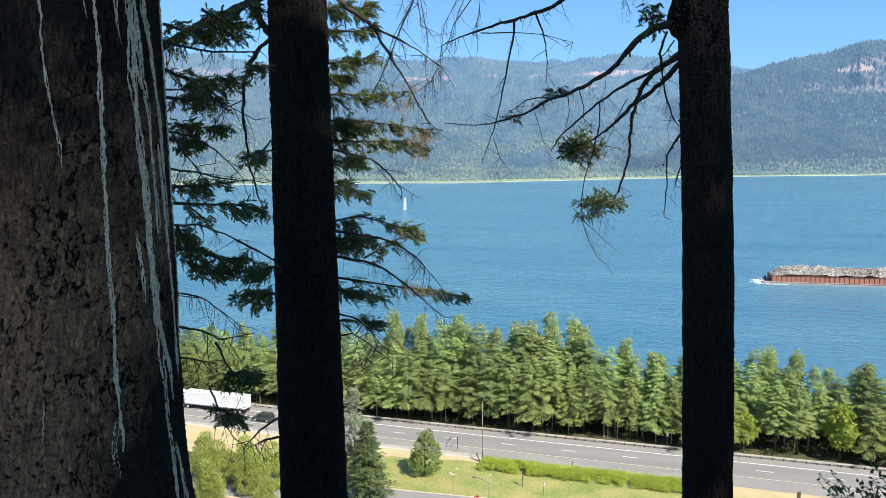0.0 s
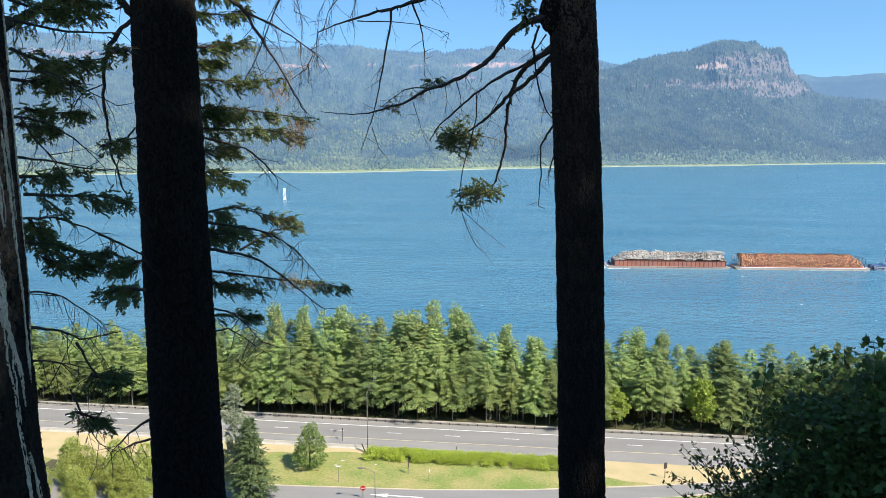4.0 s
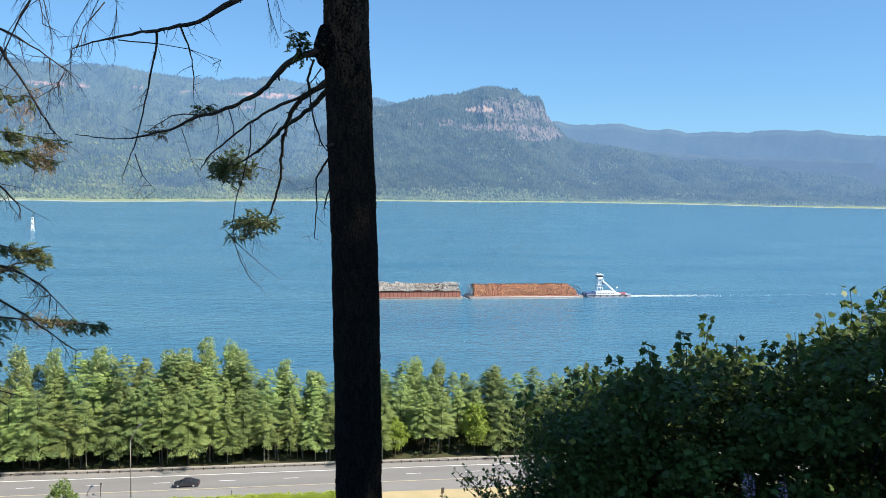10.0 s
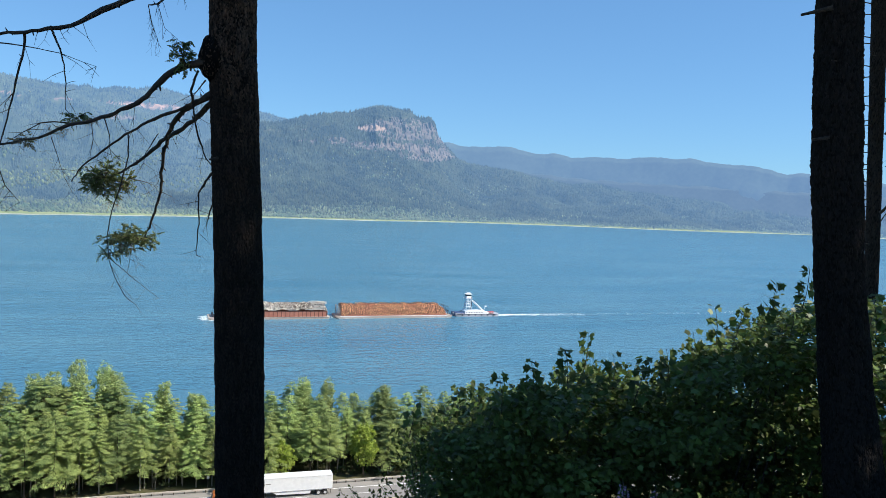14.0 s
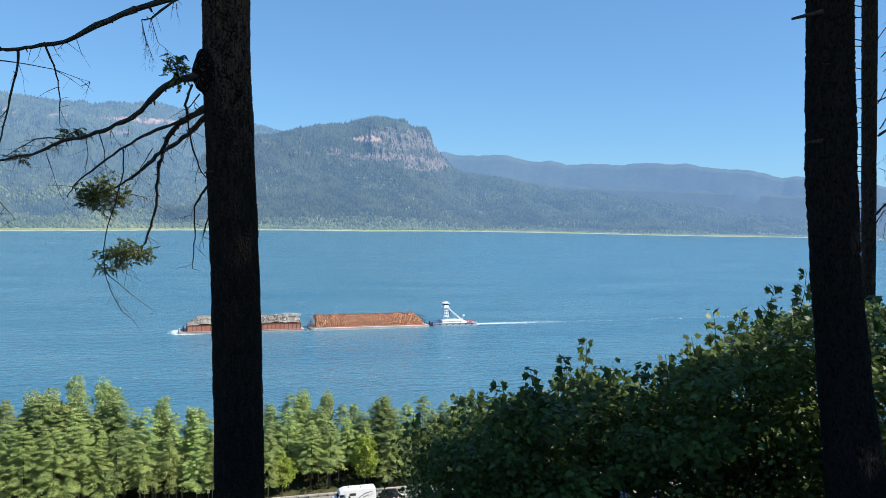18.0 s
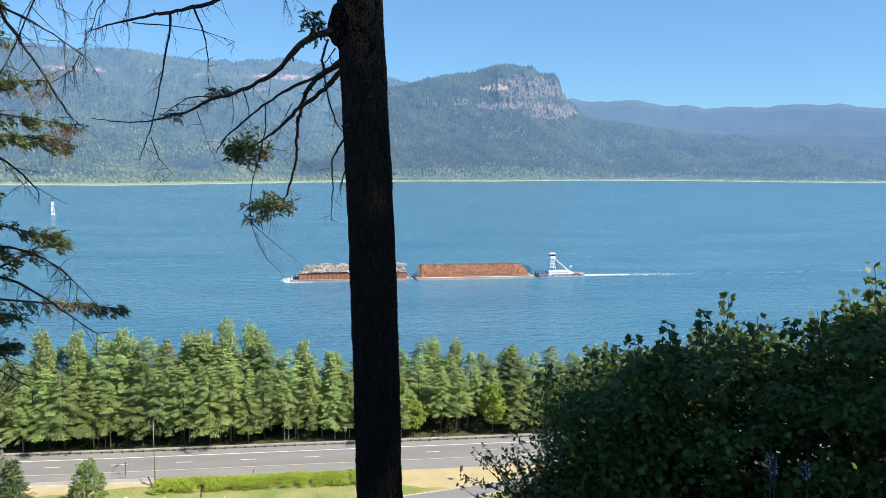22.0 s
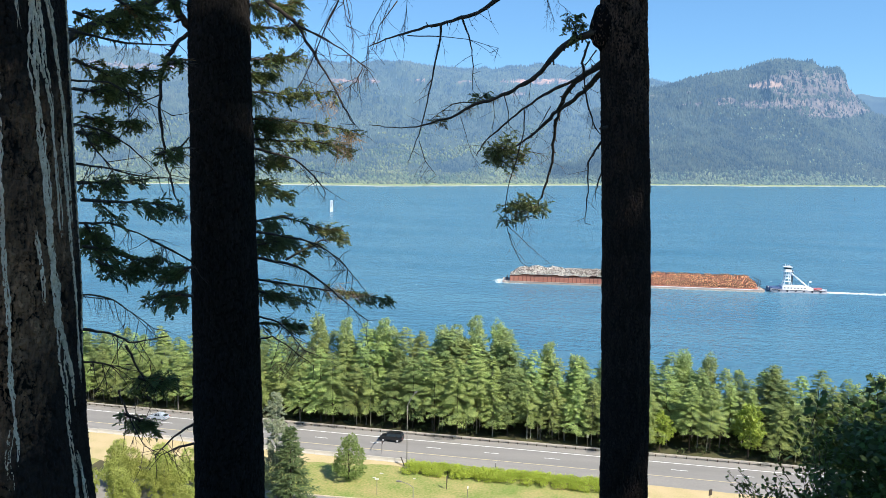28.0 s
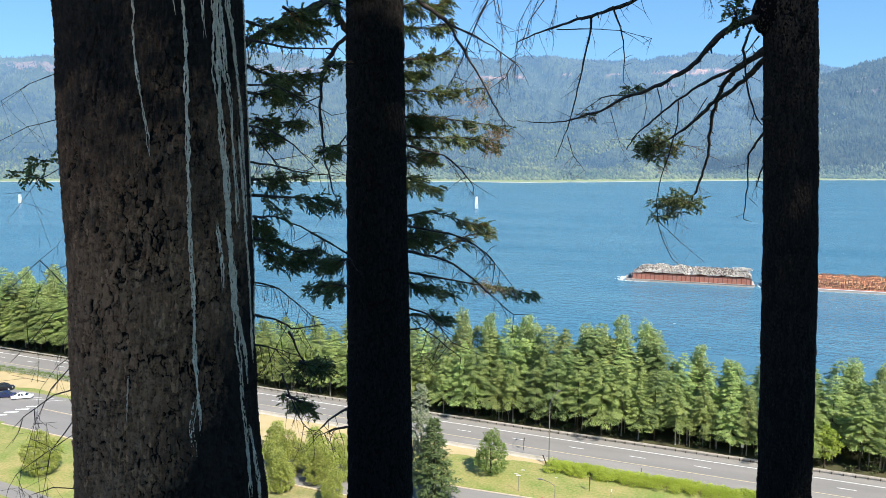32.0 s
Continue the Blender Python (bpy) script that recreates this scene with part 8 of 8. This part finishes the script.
    for s in (-1, 1):
        Geo().box(ln + 0.03, s * 1.0, 1.1, 0.06, 0.4, 0.15, 0.02).ob("tail_light", m_lamp_red, t)
        Geo().box(ln - 0.3, s * 0.8, 0.6, 0.05, 0.6, 0.7, 0.01).ob("mud_flap", m_tyre, t)
        Geo().box(ln - 0.02, s * 0.63, 2.6, 0.1, 1.2, 2.6, 0.02).ob("rear_door", box_mat, t)
    return t


truck_a = semi("long white semi truck on the highway", p_white, p_white, p_white)
truck_b = semi("black semi truck with a silver sleeper and dark tarpaulin trailer", paint("black-blue paint", (0.012, 0.013, 0.024)), p_tarp, paint("pale blue-white roof", (0.62, 0.67, 0.72), 0.6), tarp=True, ln=23.5)
truck_d = semi("orange semi truck with a plain white trailer", p_orange, p_white, p_white, skirt=True, ln=23.0)
bars = Geo()
for i in range(5):
    bars.box(10.0 + i * 0.22, -1.30, 2.9, 0.16, 0.02, 0.16)
bars.ob("lettering_bars", m_asphalt, truck_d, "unreadable small dark lettering")

box_truck = thing("box_truck", "white box truck with a cream cargo box", "truck")
p_cream = paint("cream paint", (0.72, 0.66, 0.55), 0.5)
plug(box_truck, [(0.1, 0.45), (0.0, 0.8), (0.1, 1.35), (0.8, 1.55), (1.5, 2.5), (2.6, 2.6), (2.65, 0.5)], 1.05, "cab", p_white, 0.1)
Geo().box(6.6, 0, 2.35, 7.8, 2.4, 2.6, 0.06).ob("cargo_box", p_cream, box_truck)
Geo().box(6.6, 0, 3.68, 7.86, 2.46, 0.08, 0.02).ob("box_roof", p_white, box_truck)
for s in (-1, 1):
    Geo().box(1.75, s * 1.06, 1.95, 0.8, 0.06, 0.6, 0.03).ob("side_window", m_glass, box_truck)
Geo().add([(0.8, -0.85, 1.6), (0.8, 0.85, 1.6), (1.4, 0.8, 2.4), (1.4, -0.8, 2.4), (0.9, -0.85, 1.55), (0.9, 0.85, 1.55), (1.5, 0.8, 2.38), (1.5, -0.8, 2.38)], [(0, 1, 2, 3), (7, 6, 5, 4), (0, 4, 5, 1), (2, 6, 7, 3)]).ob("windscreen", m_glass, box_truck)
Geo().box(5.5, 0, 0.8, 9.5, 0.8, 0.25, 0.03).ob("chassis", m_tyre, box_truck)
wheels(box_truck, (1.2, 7.8), 1.12, 0.45, 0.35)
lamps(box_truck, 0.0, 10.5, 1.0, 0.95)

rv = thing("motorhome", "white motorhome with dark swoosh stripes", "motorhome")
plug(rv, [(0.1, 0.45), (0.0, 0.85), (0.15, 1.2), (0.9, 1.4), (1.5, 2.15), (2.5, 2.2), (2.6, 0.5)], 1.0, "cab", p_white, 0.08)
plug(rv, [(1.1, 2.15), (1.4, 2.55), (2.4, 2.95), (8.6, 3.0), (8.7, 0.6), (2.4, 0.55), (2.4, 2.05)], 1.2, "coach_body", p_white, 0.04)
for s in (-1, 1):
    Geo().box(1.75, s * 1.02, 1.75, 0.75, 0.06, 0.55, 0.03).ob("side_window", m_glass, rv)
    Geo().box(3.9, s * 1.26, 2.0, 1.3, 0.06, 0.55, 0.04).ob("coach_window", m_glass, rv)
    for i, (x, z, a) in enumerate(((5.6, 1.55, 34), (6.3, 1.95, 26), (7.4, 2.25, 14), (6.6, 1.5, 20), (7.6, 1.7, 32))):
        Geo().box(0, 0, 0, 1.3, 0.02, 0.12, 0, pose(x, s * 1.275, z, 0, -a * 1.0, 0)).ob("stripe", m_boat_dark if i < 4 else m_rail, rv)
    Geo().box(6.8, s * 1.2, 0.62, 3.4, 0.06, 0.35, 0.02).ob("skirt", m_rail, rv)
Geo().add([(0.9, -0.85, 1.45), (0.9, 0.85, 1.45), (1.4, 0.8, 2.1), (1.4, -0.8, 2.1), (1.0, -0.85, 1.42), (1.0, 0.85, 1.42), (1.5, 0.8, 2.08), (1.5, -0.8, 2.08)], [(0, 1, 2, 3), (7, 6, 5, 4), (0, 4, 5, 1), (2, 6, 7, 3)]).ob("windscreen", m_glass, rv)
Geo().box(3.6, 0.2, 3.1, 0.7, 0.7, 0.25, 0.05).ob("roof_vent", p_white, rv)
Geo().box(6.2, 0, 3.1, 1.0, 0.8, 0.28, 0.08).ob("roof_air_unit", p_white, rv)
wheels(rv, (1.05, 5.9), 1.1, 0.4, 0.32)
lamps(rv, 0.02, 8.72, 1.1, 0.95)

jeep = car("off_roader", "black open-backed off-roader with a spare wheel", "car", p_black, 4.0, 1.72, "jeep")
sedan_c = car("sedan", "charcoal sedan on the highway", "car", p_charcoal, 4.7, 1.42, "sedan")
sedan_h = car("sedan", "silver-blue sedan on the highway", "car", p_silver, 4.7, 1.45, "sedan")
suv_i = car("suv", "black suv with roof rails", "car", p_black, 5.0, 1.9, "suv")
suv_0 = car("suv", "dark green-grey suv on the highway", "car", p_green, 5.0, 1.85, "suv")

pickup = thing("pickup_truck", "dark pickup pulling a flat trailer", "car")
plug(pickup, [(0.1, 0.45), (0.0, 0.7), (0.1, 1.05), (1.6, 1.15), (3.6, 1.15), (5.7, 1.15), (5.75, 0.5)], 0.95, "body", p_charcoal)
plug(pickup, [(1.4, 1.12), (2.1, 1.85), (3.3, 1.88), (3.6, 1.12)], 0.88, "cabin", p_charcoal, 0.16)
for s in (-1, 1):
    Geo().box(2.7, s * 0.92, 1.5, 1.2, 0.05, 0.45, 0.03).ob("side_window", m_glass, pickup)
Geo().box(4.65, 0, 1.17, 1.9, 1.6, 0.06, 0.01).ob("bed_floor", m_tyre, pickup)
wheels(pickup, (1.05, 4.6), 1.0, 0.4, 0.26)
lamps(pickup, 0.0, 5.77, 0.9, 0.9)
flat = thing("flat_trailer", "flat grey plank trailer behind the pickup", "trailer")
for i in range(5):
    Geo().box(3.6, -0.92 + i * 0.46, 0.72, 5.6, 0.44, 0.09, 0.01).ob("deck_plank", m_deck, flat)
Geo().box(3.6, 0, 0.58, 5.6, 2.0, 0.18, 0.02).tube([(0, 0, 0.55), (0.9, 0.8, 0.58)], 0.06, 6).tube([(0, 0, 0.55), (0.9, -0.8, 0.58)], 0.06, 6).ob("frame", m_tyre, flat)
wheels(flat, (3.6, 4.5), 1.25, 0.34, 0.22)

# parked cars and car park markings
for lab, body, x, y, a, kd in (("white parked sedan in the car park", p_white, -161.3, 121.8, 35, "sedan"), ("dark blue parked sedan in the car park", p_blue, -166.0, 121.0, 35, "sedan"), ("black parked car in the car park", p_black, -171.5, 124.6, 35, "suv")):
    o = car("parked_car", lab, "car", body, 4.6, 1.45 if kd == "sedan" else 1.7, kd)
    tagged(o, group="parked cars")
    o.matrix_basis = pose(x, y, 0.05, 0, 0, a + 180)
for x, y in ((-154.9, 113.9), (-154.3, 116.2), (-153.8, 118.6), (-155.5, 111.6)):
    tagged(Geo().box(0, 0, 0, 0.75, 3.0, 0.012, 0, pose(x, y, 0.056, 0, 0, -60)).ob("crosswalk_bar", m_white), "white crosswalk bar on the asphalt", "road marking", "crosswalk bars", "structure")
for i in range(6):
    tagged(Geo().box(0, 0, 0, 0.12, 5.0, 0.012, 0, pose(-152.5 - i * 3.6, 123.6 - i * 0.4, 0.056, 0, 0, -55)).ob("stall_line", m_white), "white parking stall line on the asphalt", "road marking", "stall lines", "structure")
# ---- roadside furniture ----
m_galv = mat("galvanised steel", (0.24, 0.225, 0.2), (0.17, 0.16, 0.145), 0.5, 3, 20, metal=0.3)
m_brown = mat("brown painted steel", (0.10, 0.07, 0.05), (0.07, 0.05, 0.035), 0.7, 3, 20)
m_red = mat("red sign sheeting", (0.55, 0.03, 0.03), (0.45, 0.03, 0.03), 0.4, 3, 20)
m_signwhite = mat("white sign sheeting", (0.78, 0.78, 0.76), (0.66, 0.66, 0.64), 0.4, 3, 20)
m_darksign = mat("dark sign back", (0.07, 0.055, 0.045), (0.05, 0.04, 0.035), 0.6, 3, 20)

rail_thing = thing("guardrail", "pale weathered steel guardrail on dark posts", "guardrail", loc=(0, 0, 0))
seg = Geo()
prof = [(-0.04, 0.48), (-0.09, 0.54), (-0.02, 0.61), (-0.09, 0.68), (-0.02, 0.75), (-0.05, 0.80), (0.05, 0.80), (0.05, 0.48)]
seg.hull([[(-2.0, y, z) for y, z in prof], [(2.0, y, z) for y, z in prof]])
first = seg.ob("rail_section", m_rail, rail_thing)
pst = Geo().box(0, 0.12, 0.42, 0.16, 0.2, 0.84, 0.01).box(0, -0.05, 0.44, 0.22, 0.1, 0.12, 0.01).ob("post", m_post, rail_thing)
GX = np.arange(-250, 150, 4.0)
for i, x in enumerate(GX):
    y = YR + 6.0 + float(bend(x))
    a = math.atan2(float(bend(x + 2) - bend(x - 2)), 4.0)
    o = first if i == 0 else new("rail_section", first.data)
    o.parent, o.location, o.rotation_euler = rail_thing, (x, y, 0), (0, 0, a)
    for j in (0, 1):
        o = pst if i == 0 and j == 0 else new("post", pst.data)
        o.parent, o.location = rail_thing, (x - 1 + 2 * j, y, 0)
tagged(Geo().box(-50, YR + 6.7, 0.08, 420, 1.2, 0.10, 0.03).ob("verge_strip", m_shoulder), "pale gravel strip under the guardrail", "verge", kind="structure")

wall = thing("concrete_barrier", "long pale concrete barrier beside the highway", "barrier")
prof = [(-0.3, 0.0), (-0.3, 0.08), (-0.13, 0.33), (-0.08, 0.82), (0.08, 0.82), (0.13, 0.33), (0.3, 0.08), (0.3, 0.0)]
first = Geo().hull([[(-1.88, y, z) for y, z in prof], [(1.88, y, z) for y, z in prof]]).ob("barrier_section", m_concrete, wall)
for i in range(48):
    x = -35.2 - i * 3.8
    a = math.atan2(float(bend(x + 2) - bend(x - 2)), 4.0)
    o = first if i == 0 else new("barrier_section", first.data)
    o.parent, o.location, o.rotation_euler = wall, (x, 134.9 + float(bend(x)) + 0.05 * (i % 3), 0), (0, 0, a)


def street_lamp(label, x, y, h, arm, rise, turn):
    t = thing("street_lamp", label, "street lamp", loc=(x, y, 0), turn=turn)
    Geo().tube([(0, 0, 0.5), (0, 0, h)], [0.09, 0.055], 8).ob("pole", m_galv, t, smooth=True)
    Geo().cyl(0, 0, 0, 0.5, 0.2, 0.16, 10).ob("base", m_concrete, t)
    Geo().tube([(0, 0, h - 0.1), (arm * 0.4, 0, h + rise * 0.55), (arm, 0, h + rise)], [0.06, 0.05, 0.045], 7).ob("arm", m_galv, t, smooth=True)
    Geo().hull([[(arm - 0.1, -0.12, h + rise - 0.08), (arm - 0.1, -0.12, h + rise + 0.06), (arm - 0.1, 0.12, h + rise + 0.06), (arm - 0.1, 0.12, h + rise - 0.08)], [(arm + 0.45, -0.18, h + rise - 0.1), (arm + 0.45, -0.18, h + rise + 0.1), (arm + 0.45, 0.18, h + rise + 0.1), (arm + 0.45, 0.18, h + rise - 0.1)], [(arm + 0.9, -0.08, h + rise - 0.04), (arm + 0.9, -0.08, h + rise + 0.06), (arm + 0.9, 0.08, h + rise + 0.06), (arm + 0.9, 0.08, h + rise - 0.04)]]).ob("lamp_head", m_galv, t)
    return t


street_lamp("tall grey highway lamp with an outreaching arm", -32.8, 132.8, 12.4, 3.2, 1.6, 76)
street_lamp("park drive lamp with a bent arm", -26.8, 113.0, 5.6, 2.0, 0.8, 185)


def post_sign(name, label, x, y, h, w, hh, face, turn, round_face=False, category="sign"):
    t = thing(name, label, category, loc=(x, y, 0), turn=turn)
    Geo().box(0, 0, h / 2, 0.09, 0.09, h, 0.01).ob("post", m_darksign if face is m_darksign else m_galv, t)
    if round_face:
        Geo().disc((0, -0.07, h - hh / 2), (0, 1, 0), hh / 2, 0.04, 20).ob("panel", face, t)
        Geo().box(0, -0.1, h - hh / 2, hh * 0.7, 0.02, hh * 0.16).ob("bar", m_signwhite, t)
    else:
        Geo().box(0, -0.07, h - hh / 2, w, 0.03, hh, 0.01).ob("panel", face, t)
    return t


post_sign("small_sign", "white sign seen on a thin post", -19.2, 122.3, 2.4, 0.25, 0.55, m_signwhite, 60)
post_sign("small_sign", "dark narrow sign seen edge-on", -23.5, 125.2, 2.6, 0.4, 1.4, m_darksign, 75)
post_sign("small_sign", "white sign board on a thin post", -35.1, 120.2, 3.1, 0.8, 0.2, m_signwhite, 10)
post_sign("small_sign", "small dark brown sign in dry grass", 22.4, 129.3, 3.0, 0.7, 1.1, m_darksign, 30)
post_sign("small_sign", "small white sign beyond the guardrail", 1.4, 152.0, 2.7, 0.5, 0.8, m_signwhite, 0)
post_sign("road_sign", "dark roadside sign seen from behind", -39.4, 138.4, 2.6, 0.5, 0.6, m_darksign, 80)
post_sign("entry_sign", "round red sign with a white bar", -29.3, 114.7, 2.4, 0.9, 0.9, m_red, 15, True)
post_sign("lot_sign", "white notice board at the car park", -147.1, 114.4, 2.2, 1.6, 1.1, m_signwhite, -20)
for x, y in ((-16.0, 136.6), (6.5, 136.4), (-60, 137.4)):
    t = thing("marker_post", "thin grey roadside marker post", "marker", "marker posts", (x, y, 0))
    Geo().box(0, 0, 0.65, 0.1, 0.04, 1.3, 0.01).ob("post", m_darksign, t)
    Geo().box(0, -0.03, 1.15, 0.1, 0.02, 0.2).ob("reflector", m_signwhite, t)
t = thing("barrier_end_marker", "dark leaning post at the barrier end", "marker", loc=(-33.4, 133.4, 0))
Geo().tube([(0, 0, 0), (-0.9, 0.6, 1.5)], [0.1, 0.14], 6).ob("post", m_darksign, t)
for x, y, s in ((-36.8, 129.1, 1.0), (-37.6, 127.0, 0.9), (-30.2, 128.2, 0.7)):
    t = thing("utility_cover", "pale concrete utility cover in the lawn", "cover", "utility covers", (x, y, 0), 8)
    Geo().box(0, 0, 0.03, 0.7 * s, 0.4 * s, 0.08, 0.03).ob("slab", m_concrete, t)

# painted arrow on the park drive
g = Geo()
g.box(-22.4, 116.35, 0.058, 6.2, 0.28, 0.008).add([(-28.6, 116.35, 0.062), (-25.4, 117.0, 0.062), (-25.4, 115.7, 0.062), (-28.6, 116.35, 0.056), (-25.4, 117.0, 0.056), (-25.4, 115.7, 0.056)], [(0, 2, 1), (3, 4, 5), (0, 1, 4, 3), (1, 2, 5, 4), (2, 0, 3, 5)])
tagged(g.ob("direction_arrow", m_white), "white arrow painted on the park drive", "road marking", kind="structure")
m_under = mat("undergrowth leaves", (0.06, 0.085, 0.03), (0.10, 0.12, 0.045), 0.8, 0.4, 5, sub=0.2)
# brush and saplings under the trees
q = np.random.RandomState(801)
lob = [(x, 152.0 + q.uniform(0, 14) + float(bend(x)), 0.35, q.uniform(0.7, 1.6), q.uniform(0.6, 1.2), q.uniform(0.4, 1.5)) for x in np.arange(-250, 140, 1.0)]
lob += [(x, 173.5 + q.uniform(-1, 1) + float(bend(x)), q.uniform(0.5, 1.5), q.uniform(1.2, 2.0), 1.0, q.uniform(2.5, 4.5)) for x in np.arange(-250, 140, 1.1)]
tagged(quads("undergrowth", leafy_crown(lob, 64000, 0.62, 802, 0.35, False), m_under), "low dark undergrowth beneath the bank trees", "undergrowth", kind="stuff")


# ---- movement ----
def sail(ob, offset, drift=0.0):
    """The tow glides down the river on one straight line."""
    rows = []
    for t in np.arange(0, 32.01, 4.0):
        x, y = 49.5 - 3.42 * t, 412.5 - 0.225 * t
        c, s = math.cos(radians(TOW)), math.sin(radians(TOW))
        rows.append((float(t), pose(x + offset * c - 6.4 * s, y + offset * s + 6.4 * c, WATER, 0, 0, TOW)))
    walk(ob, rows)


def drive(ob, x0, t0, speed, lane):
    """A vehicle runs along its lane at one speed, its reference point at x0 at the time t0."""
    rows = []
    for t in np.arange(0, 32.01, 1.0):
        x = x0 - speed * (t - t0)
        a = math.degrees(math.atan2(float(bend(x + 3) - bend(x - 3)), 6.0))
        rows.append((float(t), pose(x, YR + lane + float(bend(x)), 0.045, 0, 0, a)))
    walk(ob, rows)


def motions():
    for ob, offset in ((lead, 0.0), (bow_foam, 0.0), (logs, 69.3), (side_foam, 69.3), (tug, 143.4), (wake, 143.4)):
        sail(ob, offset)
    far, near = 1.83, -1.83
    drive(truck_a, -115.9, 0.0, 27.0, far)
    drive(suv_0, -86.2, 0.0, 29.0, near)
    drive(truck_b, -56.6, 9.0, 28.8, far)
    drive(sedan_c, 22.9, 8.5, 31.9, near)
    drive(truck_d, 15.7, 13.5, 27.0, far)
    drive(box_truck, 21.7, 15.0, 27.0, far)
    drive(rv, -26.0, 20.0, 25.6, far)
    drive(jeep, -14.6, 20.0, 25.6, far)
    drive(pickup, -37.6, 20.0, 30.0, near)
    drive(flat, -31.9, 20.0, 30.0, near)
    drive(sedan_h, -37.2, 26.0, 28.4, far)
    drive(suv_i, 22.7, 26.0, 31.0, far)


motions()
